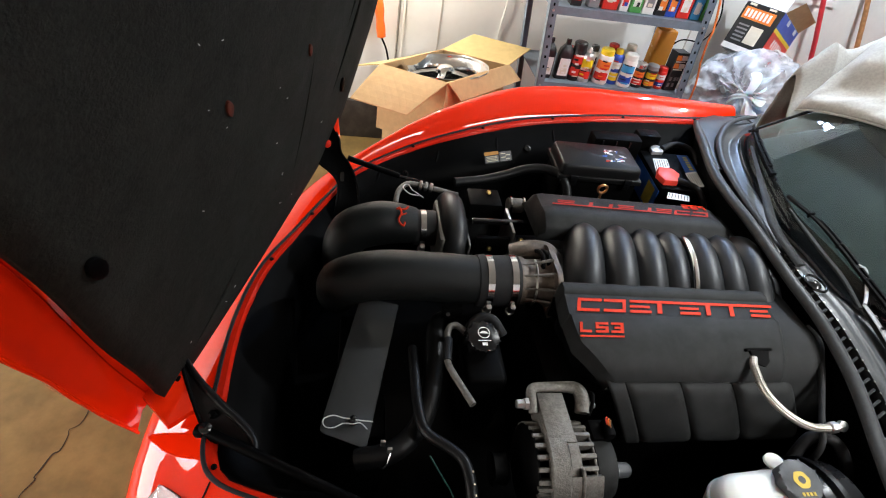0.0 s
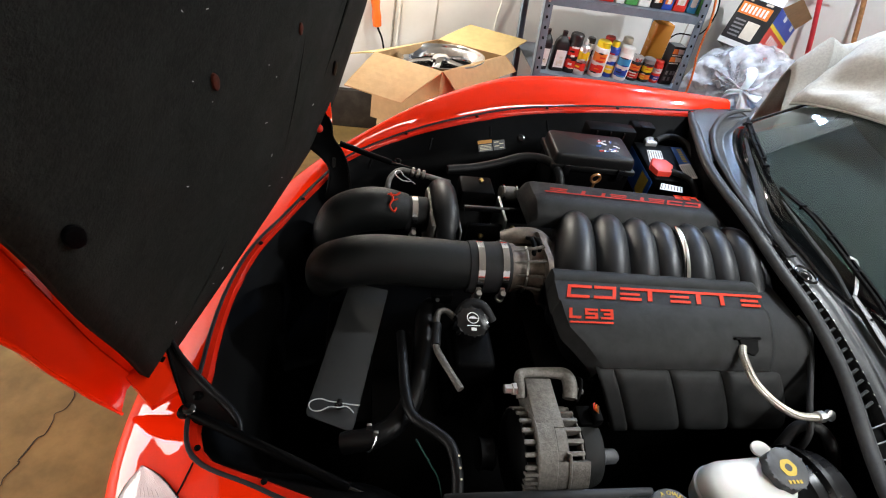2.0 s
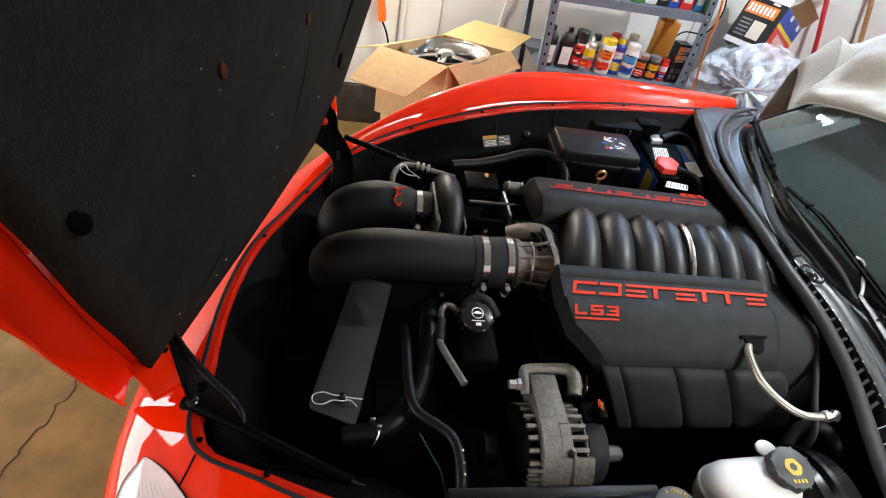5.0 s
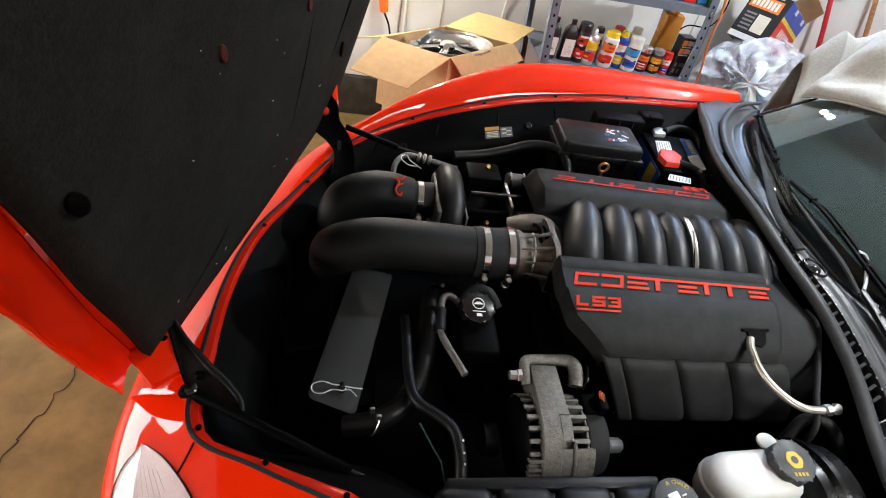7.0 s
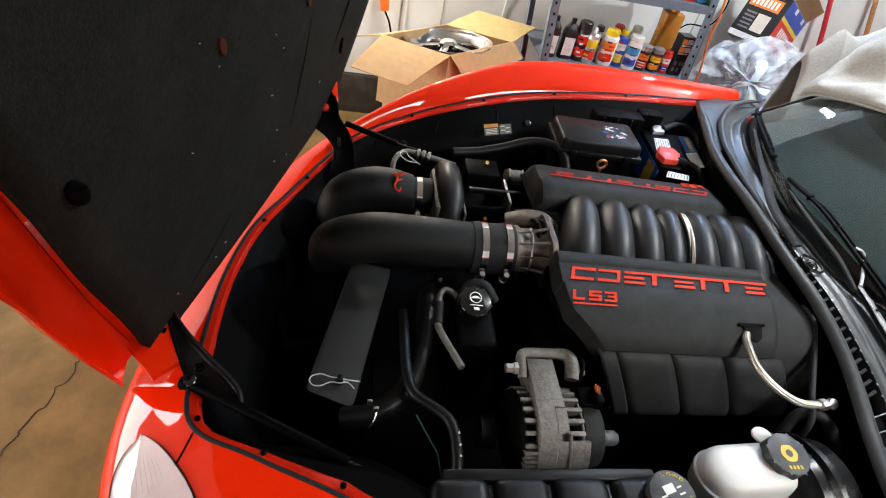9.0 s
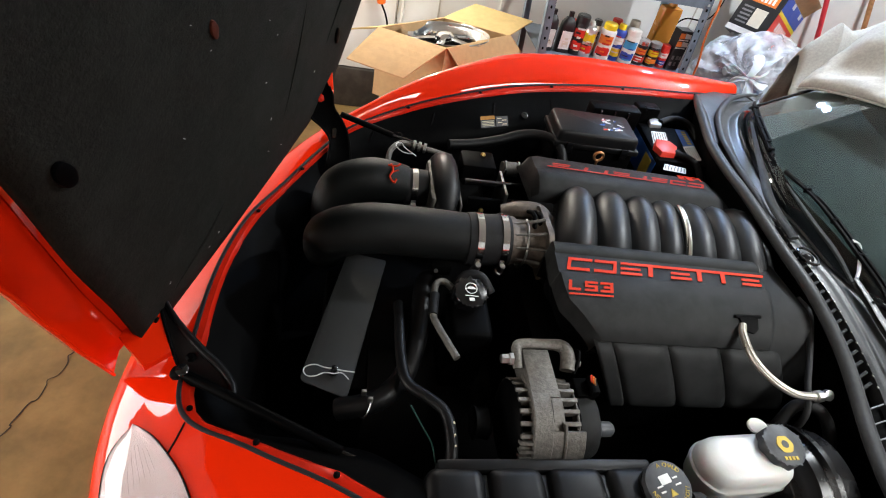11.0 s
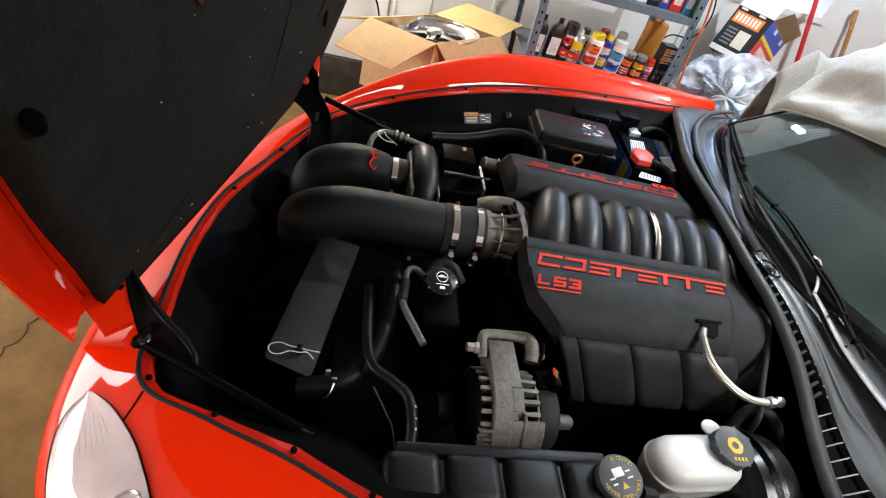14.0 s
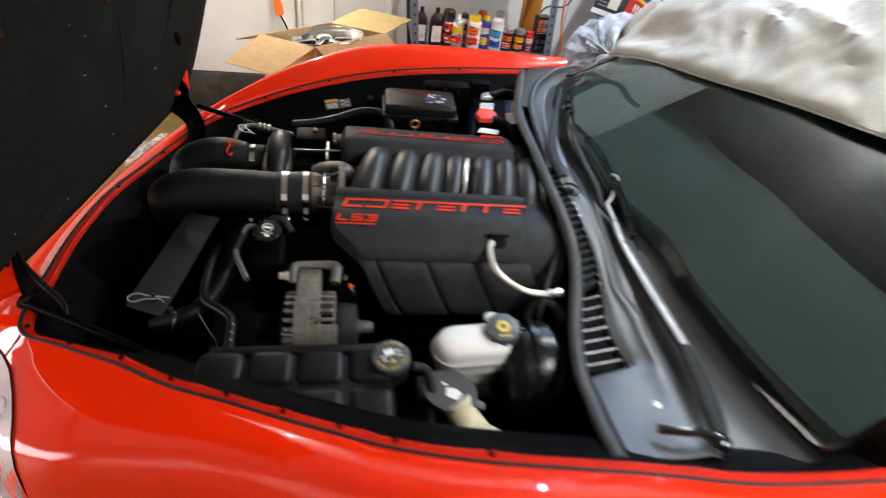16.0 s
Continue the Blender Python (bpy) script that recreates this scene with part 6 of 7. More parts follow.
wiper([(0.69, 0.012, 0.8), (0.681, 0.112, 0.818), (0.691, 0.18, 0.828), (0.721, 0.263, 0.838), (0.756, 0.36, 0.846), (0.796, 0.459, 0.853), (0.83, 0.548, 0.86)], [0.016, 0.018, 0.017, 0.013, 0.010, 0.008, 0.005], [(0.891, 0.67, 0.872), (0.847, 0.548, 0.862), (0.813, 0.429, 0.852), (0.791, 0.352, 0.845)], "black windshield wiper with a broad flat arm, passenger side")
vf = part("fastener", lathe([(0.008, 0), (0.008, 0.004), (0.004, 0.006)], 10, Matrix.Translation((0.652, -0.80, 0.775))), STEEL, car)
part("hook_latch", tube([(0.62, -0.86, 0.79), (0.66, -0.875, 0.80), (0.70, -0.88, 0.80), (0.72, -0.90, 0.79)], [0.012, 0.010, 0.012, 0.008], 14, 8, flat=0.6), GLOSSBLACK, car, "black hood latch")


LAMP_R = spline([(-0.838, -0.412), (-0.797, -0.442), (-0.757, -0.483), (-0.720, -0.529), (-0.690, -0.578), (-0.668, -0.618), (-0.63, -0.70), (-0.60, -0.80)], 30)
LAMP_L = spline([(-0.842, -0.416), (-0.860, -0.440), (-0.868, -0.475), (-0.860, -0.525), (-0.845, -0.575), (-0.83, -0.62), (-0.80, -0.71), (-0.75, -0.81)], 30)


def lamp_shell(lift, dome, shrink=1.0):
    rings = []
    for a, b in zip(LAMP_L, LAMP_R):
        mid = (a + b) / 2
        row = []
        for g in np.linspace(0, 1, 14):
            p = mid + ((a * (1 - g) + b * g) - mid) * shrink
            row.append(on_skin(p[0], p[1], lift + dome * math.sin(math.pi * g)))
        rings.append(row)
    return loft(rings)


lamp = part("headlight", lamp_shell(0.0025, 0.0), REFLECTOR, car, "clear headlight shining with reflected daylight")
part("lamp_lens", lamp_shell(0.007, 0.006, 0.985), LENSGLASS, lamp, "clear lens").visible_shadow = False
rim_pts = [on_skin(p[0], p[1], 0.0045) for p in list(LAMP_L[::-1]) + list(LAMP_R)]
part("lamp_rim", tube(rim_pts, 0.0016, 90, 6), BLACK, lamp, "dark gasket edge")
for k in range(7):
    g = 0.30 + 0.07 * k
    flute = [on_skin(*(LAMP_L[j] * (1 - g) + LAMP_R[j] * g), 0.0026) for j in range(6 + abs(k - 3) // 2, 15 - k // 2)]
    part("lamp_flute", tube(flute, 0.0009, 12, 5), REFLECTOR, lamp, "fine flute of the reflector")
part("lamp_bulb_bezel", tube([on_skin(-0.70 + 0.028 * math.cos(a), -0.655 + 0.045 * math.sin(a), 0.005) for a in np.linspace(0, 2 * math.pi, 25)], 0.003, 40, 6), CHROME, lamp, "chrome ring inside the lamp")

# ---- garage things ----
carton = thing("carton", (0, 0, 0), "opened brown cardboard wheel box with its flaps folded out", "cardboard box", "cartons")
CA, CB, CC, CD = [np.array(p) for p in ((-0.409, 1.311, 0.71), (-0.145, 1.104, 0.742), (0.189, 1.456, 0.705), (-0.095, 1.67, 0.668))]
for p, q, nm in ((CA, CB, "front"), (CB, CC, "front"), (CC, CD, "back"), (CD, CA, "back")):
    n = np.cross(q - p, UP)
    n /= np.linalg.norm(n)
    lo = -0.30
    bm = loft([[p, p + UP * lo, p + UP * lo - n * 0.006, p - n * 0.006], [q, q + UP * lo, q + UP * lo - n * 0.006, q - n * 0.006]], True, True)
    part("side_panel", bm, CARD, carton, smooth=False)
part("bottom_panel", loft([[CA - UP * 0.28, CB - UP * 0.28], [CD - UP * 0.28, CC - UP * 0.28]]), CARD, carton, smooth=False)


def flap(p, q, a, b, material, sag=0.002):
    """A flap hinged on p-q with its free corners at a, b."""
    rings = []
    for f in np.linspace(0, 1, 7):
        row = [(p * (1 - g) + q * g) * (1 - f) + (np.array(a) * (1 - g) + np.array(b) * g) * f + UP * sag * math.sin(math.pi * f) for g in np.linspace(0, 1, 9)]
        rings.append(row)
    o = part("flap", loft(rings), material, carton, smooth=False)
    md = o.modifiers.new("thick", "SOLIDIFY")
    md.thickness = 0.005


flap(CA, CB, (-0.526, 1.034, 0.68), (-0.309, 0.956, 0.665), CARD)
flap(CB, CC, (-0.077, 1.123, 0.66), (0.258, 1.442, 0.64), CARD)
flap(CC, CD, (0.342, 1.655, 0.72), (0.07, 1.779, 0.72), CARDIN)
flap(CD, CA, (-0.26, 1.78, 0.56), (-0.56, 1.47, 0.62), CARDIN)
carton2 = thing("carton", (0, 0, 0), "closed cardboard box under the wheel box", "cardboard box", "cartons")
part("box", moved(box(-0.24, 0.24, -0.16, 0.16, 0.0, 0.395, 0.003), aim((-0.09, 1.39, 0), (0, 0, 1), (0.77, 0.62, 0))), CARD, carton2, smooth=False)

rim = thing("wheel_rim", (-0.114, 1.382, 0.684), "polished chrome five-spoke wheel rim lying in the box", "wheel rim")
rim.matrix_world = aim((-0.114, 1.382, 0.684), (-0.075, 0.115, 0.99), (1, 0.25, 0))
RR = 0.197
part("barrel", lathe([(RR * 0.62, -0.14), (RR * 0.64, -0.12), (RR * 0.80, -0.03), (RR * 0.95, 0.004), (RR * 0.99, 0.010), (RR, 0.014), (RR * 0.99, 0.018), (RR * 0.975, 0.016), (RR * 0.955, 0.004), (RR * 0.92, -0.012), (RR * 0.90, -0.022), (RR * 0.86, -0.030), (RR * 0.66, -0.11)], 96), CHROME, rim, "polished lip and barrel")
# black disc stands for the shade down inside the rim
part("well", lathe([(RR * 0.66, -0.10), (RR * 0.87, -0.034), (RR * 0.855, -0.028), (RR * 0.6, -0.040), (0.02, -0.045)], 48), BLACK, rim, "inside of the rim, a disc blackened for its shade")
for k in range(5):
    a = 2 * math.pi * k / 5 + 0.35
    m = pose(0, 0, 0, 0, 0, math.degrees(a))
    rings = [[(x, y, z) for y, z in ((-w, zt - 0.03), (-w, zt - 0.006), (-w * 0.55, zt), (-w * 0.2, zt - 0.008), (w * 0.2, zt - 0.008), (w * 0.55, zt), (w, zt - 0.006), (w, zt - 0.03))] for x, w, zt in ((0.02, 0.028, 0.004), (0.06, 0.017, 0.002), (0.11, 0.016, -0.004), (RR * 0.78, 0.022, -0.014), (RR * 0.89, 0.032, -0.022))]
    part("spoke", moved(loft(rings, True, True), m), CHROME, rim, "polished split spoke")
    part("lug_seat", lathe([(0.010, 0), (0.011, 0.004), (0.007, 0.006)], 12, m @ pose(0.045 * math.cos(0.63), 0.045 * math.sin(0.63), 0.002)), GLOSSBLACK, rim)
part("hub", lathe([(0.05, -0.06), (0.05, -0.006), (0.040, 0.004), (0.030, 0.016), (0.022, 0.020), (0.004, 0.021)], 32), CHROME, rim, "polished centre cap")

# shelf unit
SX0, SX1, SY0, SY1 = 0.325, 1.075, 1.40, 1.80
RACK = Matrix(((1, 0, -0.09, 0.09 * 0.665), (0, 1, 0, 0), (0, 0, 1, 0), (0, 0, 0, 1)))
shelf = thing("shelf_unit", (0, 0, 0), "blue-grey bolted steel shelf unit against the wall", "shelf unit")
for x, sx in ((SX0, 1), (SX1, -1)):
    for y, sy in ((SY0, 1), (SY1, -1)):
        bm = box(min(x, x + sx * 0.003), max(x, x + sx * 0.003), min(y, y + sy * 0.036), max(y, y + sy * 0.036), 0, 1.85)
        box(min(x, x + sx * 0.036), max(x, x + sx * 0.036), min(y, y + sy * 0.003), max(y, y + sy * 0.003), 0, 1.85, bm=bm)
        post = part("post", moved(bm, RACK), SHELF, shelf, smooth=False)
        for z in np.arange(0.55, 1.3, 0.045):
            if sy > 0:
                part("slot_hole", moved(box(x + sx * 0.014, x + sx * 0.022, y - 0.002, y - 0.0005, z, z + 0.012), RACK), BLACK, post)
for z in (0.25, 0.665, 1.0, 1.45):
    bm = box(SX0 + 0.004, SX1 - 0.004, SY0 + 0.004, SY1 - 0.004, z - 0.004, z)
    box(SX0 + 0.004, SX1 - 0.004, SY0 + 0.001, SY0 + 0.005, z - 0.034, z, bm=bm)
    box(SX0 + 0.004, SX1 - 0.004, SY1 - 0.005, SY1 - 0.001, z - 0.034, z, bm=bm)
    bm = moved(bm, Matrix.Translation((-0.09 * (z - 0.665), 0, 0)))
    sh = part("shelf_board", bm, SHELF, shelf, smooth=False)
    for x in (SX0 + 0.018, SX1 - 0.018):
        part("shelf_bolt", lathe([(0.006, 0), (0.005, 0.004)], 8, aim((x - 0.09 * (z - 0.665), SY0 - 0.003, z - 0.017), (0, -1, 0))), STEEL, sh)


def paint(name, c, rough=0.35):
    return mat(name, c, rough, grain=0.05, gscale=40)


PAL = dict(black=paint("can_black", (0.015, 0.015, 0.017)), white=paint("can_white", (0.72, 0.72, 0.70)), red=paint("can_red", (0.6, 0.03, 0.02)),
           blue=paint("can_blue", (0.02, 0.06, 0.36)), yellow=paint("can_yellow", (0.75, 0.55, 0.02)), orange=paint("can_orange", (0.75, 0.2, 0.03)),
           green=paint("can_green", (0.08, 0.3, 0.08)), silver=mat("can_silver", (0.6, 0.6, 0.6), 0.3, 0.8, 0.05), grey=paint("can_grey", (0.2, 0.2, 0.21)),
           sky=paint("can_sky", (0.05, 0.3, 0.6)), cream=paint("can_cream", (0.65, 0.6, 0.5)), amber=mat("amber_fluid", (0.48, 0.20, 0.03), 0.25, grain=0.1, gscale=8))


def bars(parent, r, z0, z1, cols, n, seed, flat=None):
    """Plain label blocks and print bars, standing a little proud, facing the room."""
    rs = random.Random(seed)
    todo = []
    for k in range(2):
        za = z0 + (z1 - z0) * (0.04 + 0.5 * k)
        todo.append((za + (z1 - z0) * 0.2, (z1 - z0) * rs.uniform(0.26, 0.42), 0.95, rs.uniform(-0.1, 0.1), cols[k % len(cols)], 0.0005))
    for k in range(n):
        z = z0 + (z1 - z0) * (k + 0.5) / n
        todo.append((z, (z1 - z0) / n * rs.uniform(0.25, 0.5), rs.uniform(0.25, 0.6), rs.uniform(-0.35, 0.35), rs.choice(tuple(cols) + ("white", "black", "cream")), 0.0011))
    for z, h, w, off, c, up in todo:
        if flat:
            part("print_bar", box(flat * (off - w) * 0.8, flat * (off + w) * 0.8, -r - up, -r + 0.0003, z - h / 2, z + h / 2), PAL[c], parent, smooth=False)
        else:
            rings = [[((r + up) * math.sin(a_), -(r + up) * math.cos(a_), zz) for zz in (z - h / 2, z + h / 2)] for a_ in np.linspace(off - w - 0.35, off + w - 0.35, 8)]
            part("print_bar", loft(rings), PAL[c], parent)


def spray_can(x, y, z, h, r, body, cap, cols, seed, label, capr=0.8, nozzle=False):
    h *= 0.88
    c = thing("spray_can", (x, y, z), label, "spray can", "cans and bottles on the shelf")
    part("body", lathe([(r * 0.95, 0), (r, 0.004), (r, h * 0.78), (r * 0.92, h * 0.82), (r * 0.7, h * 0.86)], 24), PAL[body], c)
    if nozzle:
        part("cap", lathe([(r * 0.35, h * 0.85), (r * 0.35, h * 0.95), (r * 0.2, h)], 16), PAL[cap], c, "spray nozzle")
    else:
        part("cap", lathe([(r * capr, h * 0.80), (r * capr, h * 0.97), (r * capr * 0.85, h)], 24), PAL[cap], c, "plastic cap")
    bars(c, r, h * 0.08, h * 0.74, cols, 6, seed)
    return c


def jug(x, y, z, h, w, d, body, label_col, cols, seed, label):
    h *= 0.88
    c = thing("oil_bottle", (x, y, z), label, "bottle", "cans and bottles on the shelf")
    rings = [[(px * s, py * s, zz) for px, py in rounded(w, d, min(w, d) * 0.3)] for s, zz in ((0.95, 0), (1, 0.006), (1, h * 0.62), (0.9, h * 0.74), (0.5, h * 0.86), (0.33, h * 0.88), (0.33, h))]
    part("body", loft(rings, True, True), PAL[body], c)
    part("label", box(-w * 0.36, w * 0.36, -d / 2 - 0.001, -d / 2 + 0.002, h * 0.1, h * 0.55), PAL[label_col], c, smooth=False)
    bars(c, d / 2 + 0.001, h * 0.14, h * 0.5, cols, 4, seed, flat=w * 0.28)
    return c


def packet(x, y, z, w, d, h, body, cols, seed, label, rz=0, n=5):
    c = thing("product_box", (x, y, z), label, "box", "cans and bottles on the shelf", rot=(0, 0, rz))
    part("body", box(-w / 2, w / 2, -d / 2, d / 2, 0, h, 0.002, 1), PAL[body], c)
    bars(c, d / 2, h * 0.08, h * 0.92, cols, n, seed, flat=w * 0.4)
    return c


SZ = 0.666
fy = 1.47
jug(0.372, fy, SZ, 0.205, 0.062, 0.05, "black", "white", ("cream", "white"), 1, "black motor oil bottle with a white label")
jug(0.452, fy, SZ, 0.205, 0.068, 0.05, "black", "white", ("cream", "white"), 2, "black motor oil bottle with a pale label")
packet(0.495, fy + 0.06, SZ, 0.03, 0.04, 0.13, "red", ("red", "black"), 3, "small red container behind the bottles")
spray_can(0.515, fy, SZ, 0.20, 0.033, "black", "black", ("red", "red", "white", "black"), 4, "black spray can with red bands", 0.95)
spray_can(0.562, fy - 0.01, SZ, 0.18, 0.033, "silver", "white", ("red", "yellow", "orange"), 5, "silver spray can with red and yellow label", 0.6, True)
spray_can(0.605, fy + 0.04, SZ, 0.175, 0.024, "white", "black", ("orange", "black", "red"), 6, "slim white spray can with a dark cap")
spray_can(0.650, fy - 0.01, SZ, 0.185, 0.037, "white", "yellow", ("red", "orange", "red"), 7, "white spray can with red label and yellow cap", 0.85)
spray_can(0.700, fy + 0.05, SZ, 0.19, 0.030, "white", "red", ("blue", "white"), 8, "white spray can with a red cap")
spray_can(0.712, fy, SZ, 0.185, 0.030, "blue", "yellow", ("yellow", "white", "red"), 9, "blue and yellow spray can", 0.6)
spray_can(0.770, fy - 0.02, SZ, 0.175, 0.035, "white", "white", ("blue", "sky", "blue", "black"), 10, "white and blue spray can with a white cap", 0.9)
spray_can(0.80, fy + 0.07, SZ, 0.19, 0.030, "white", "cream", ("sky", "white"), 11, "white spray can standing behind")
spray_can(0.838, fy - 0.01, SZ, 0.13, 0.031, "black", "silver", ("red", "orange", "white"), 12, "short black can with a clear cap", 0.95)
spray_can(0.902, fy - 0.01, SZ, 0.125, 0.031, "black", "grey", ("orange", "yellow", "red"), 13, "short black can with a grey lid", 0.95)
spray_can(0.957, fy - 0.01, SZ, 0.12, 0.025, "red", "red", ("blue", "white", "red"), 14, "short red can with printed bands", 0.9)
fl = thing("oil_bottle", (0.985, fy + 0.14, SZ), "large square clear bottle of amber fluid", "bottle", "cans and bottles on the shelf")
part("body", loft([[(px * s, py * s, zz) for px, py in rounded(0.100, 0.06, 0.012)] for s, zz in ((0.96, 0), (1, 0.006), (1, 0.222), (0.96, 0.232), (0.55, 0.238), (0.34, 0.240))], True, True), PAL["amber"], fl)
part("neck", lathe([(0.020, 0.238), (0.020, 0.262), (0.017, 0.266)], 16), PAL["amber"], fl)
part("cap", lathe([(0.023, 0.262), (0.023, 0.30), (0.019, 0.303)], 18), SHELF, fl, "blue-grey screw cap")
fb = thing("product_box", (1.012, fy - 0.005, SZ), "black filter box with red and white print blocks", "box", "cans and bottles on the shelf", rot=(0, 0, 6))
part("body", box(-0.033, 0.033, -0.03, 0.03, 0, 0.185, 0.002, 1), PAL["black"], fb)
for z in (0.150, 0.112):
    part("logo_block", prism([(-0.031, 0), (0.0, 0), (-0.006, 0.024), (-0.031, 0.024)], 0, 0.0008, 0, aim((0, -0.0302, z), (0, -1, 0), (1, 0, 0))), PAL["orange"], fb, "orange print block")
    part("logo_block", prism([(0.0, 0), (0.030, 0.002), (0.026, 0.022), (-0.004, 0.024)], 0, 0.0008, 0, aim((0, -0.0302, z), (0, -1, 0), (1, 0, 0))), PAL["white"], fb, "white print block")
    part("print_bar", box(-0.028, 0.022, -0.0310, -0.0302, z - 0.009, z - 0.004), PAL["white"], fb, smooth=False)
for x, z in ((-0.018, 0.05), (0.006, 0.05), (0.022, 0.05), (-0.018, 0.02), (0.006, 0.02)):
    part("print_bar", box(x - 0.006, x + 0.006, -0.0310, -0.0302, z, z + 0.018), PAL["grey"], fb, smooth=False)
UZ = 1.001
for k, (x, w, col, cols) in enumerate(((0.42, 0.05, "black", ("red", "white")), (0.50, 0.05, "grey", ("black", "white")), (0.575, 0.07, "red", ("white", "black")), (0.64, 0.04, "white", ("red", "blue")), (0.695, 0.055, "green", ("white", "cream")), (0.755, 0.055, "white", ("grey", "cream")),
                                     (0.815, 0.05, "black", ("orange", "white")), (0.865, 0.05, "blue", ("orange", "white")), (0.925, 0.06, "red", ("white", "cream")), (0.985, 0.045, "sky", ("white", "blue")), (1.035, 0.04, "green", ("blue", "red")))):
    packet(x, fy - 0.01, UZ, w, 0.05, 0.17 + 0.02 * (k % 3), col, cols, 30 + k, "%s product container with printed bands" % col, 0, 4)

# bag and box stacked beside the shelf
bag = thing("plastic_bag", (1.545, 1.60, 0.612), "knotted clear plastic bag stuffed full", "plastic bag")
KNOT = Vector((-0.46, -0.76, 0.32)).normalized()
KX = Vector((1, 0, 0))
KX = (KX - KNOT * KX.dot(KNOT)).normalized()
KY = KNOT.cross(KX)
bm = bmesh.new()
bmesh.ops.create_icosphere(bm, subdivisions=6, radius=1)
for v in bm.verts:
    d = v.co.normalized()
    near = max(0.0, d.dot(KNOT))
    a = math.atan2(d.dot(KY), d.dot(KX))
    away = math.sqrt(max(0.0, 1 - near * near)) if d.dot(KNOT) > 0 else 1.0
    fold = abs(noise.noise(Vector((2.1 * math.cos(a), 2.1 * math.sin(a), 0.5 + 1.2 * away)))) + 0.4 * abs(noise.noise(Vector((5 * math.cos(a), 5 * math.sin(a), 2 + 1.8 * away))))
    r = 1 + 0.10 * noise.noise(d * 2.0) + 0.10 * abs(noise.noise(d * 4.5 + Vector((3, 1, 2)))) + 0.012 * abs(noise.noise(d * 14))
    r -= 0.34 * fold * near ** 2 * min(1.0, away * 4) + 0.22 * near ** 40
    v.co = Vector((d.x * 0.30 * r, d.y * 0.20 * r, d.z * 0.245 * r))
part("bag_body", bm, BAG, bag)
for k in range(9):
    a = 2 * math.pi * k / 9 + 0.3 + 0.4 * math.sin(k * 2.3)
    o = KNOT * 0.185
    w = KX * math.cos(a) + KY * math.sin(a)
    w2 = KX * math.cos(a + 0.35) + KY * math.sin(a + 0.35)
    s = 0.7 + 0.5 * ((k * 5) % 4) / 3
    part("knot_fold", tube([o, o + w * 0.03 * s + KNOT * 0.03, o + w * 0.085 * s + KNOT * 0.016, o + w2 * 0.14 * s - KNOT * 0.016], [0.016, 0.020, 0.030, 0.004], 16, 10, flat=0.16), WHITEPLASTIC, bag, "gathered fold of the knot")
random.seed(31)
for k in range(14):
    w, h = random.uniform(0.03, 0.08), random.uniform(0.02, 0.06)
    mm = pose(random.uniform(-0.2, 0.2), random.uniform(-0.09, 0.02), random.uniform(-0.13, 0.12), random.uniform(0, 90), random.uniform(0, 60), random.uniform(0, 90))
    part("bag_content", box(-w, w, -h, h, -0.012, 0.012, 0.004, 1), random.choice((PAL["grey"], PAL["sky"], PAL["white"], PAL["white"], SHELF)), bag, "packing piece inside", m=mm)
stand = solid("bin", lathe([(0.17, 0), (0.20, 0.02), (0.22, 0.38), (0.225, 0.40), (0.21, 0.40)], 36, Matrix.Translation((1.50, 1.60, 0)) @ Matrix.Diagonal((1.1, 1.0, 1.08, 1))), PAL["grey"], "grey round bin under the plastic bag", "bin")
rbox = thing("seat_belt_carton", (0, 0, 0), "black, red and blue printed product carton tipped on the bag", "carton")
rbox.matrix_world = Matrix(((0.548, 0.78, 0.302, 1.475), (-0.836, 0.504, 0.214, 1.55), (0.015, -0.37, 0.929, 0.825), (0, 0, 0, 1)))
RW, RD, RH = 0.195, 0.37, 0.235
part("carton_body", box(-RW, 0, 0.0, RD, 0, RH, 0.0015, 1), PAL["black"], rbox)


def front(x0, x1, z0, z1, col, name, label="", up=0.0012):
    part(name, box(-RW * (1 - x0), -RW * (1 - x1), -up, 0.0004, RH * z0, RH * z1), PAL[col], rbox, label, smooth=False)


front(0.005, 0.995, 0.005, 0.12, "white", "white_band", "white lower band")
front(0.06, 0.86, 0.66, 0.90, "orange", "logo_block", "orange logo block")
for k in range(7):
    front(0.12 + 0.10 * k, 0.18 + 0.10 * k, 0.70, 0.86, "white", "logo_bar", up=0.002)
front(0.10, 0.28, 0.94, 0.985, "cream", "tab")
front(0.62, 0.80, 0.94, 0.985, "cream", "tab")
front(0.45, 0.78, 0.20, 0.56, "cream", "white_panel")
for k in range(5):
    front(0.12, 0.40, 0.20 + 0.08 * k, 0.235 + 0.08 * k, "grey", "text_bar")


def side(y0, y1, y2, y3, z0, z1, col, name, label="", up=0.0012):
    part(name, prism([(RD * y0, RH * z0), (RD * y1, RH * z0), (RD * y2, RH * z1), (RD * y3, RH * z1)], -0.0004, up, 0, Matrix(((0, 0, 1, 0), (1, 0, 0, 0), (0, 1, 0, 0), (0, 0, 0, 1)))), PAL[col], rbox, label, smooth=False)


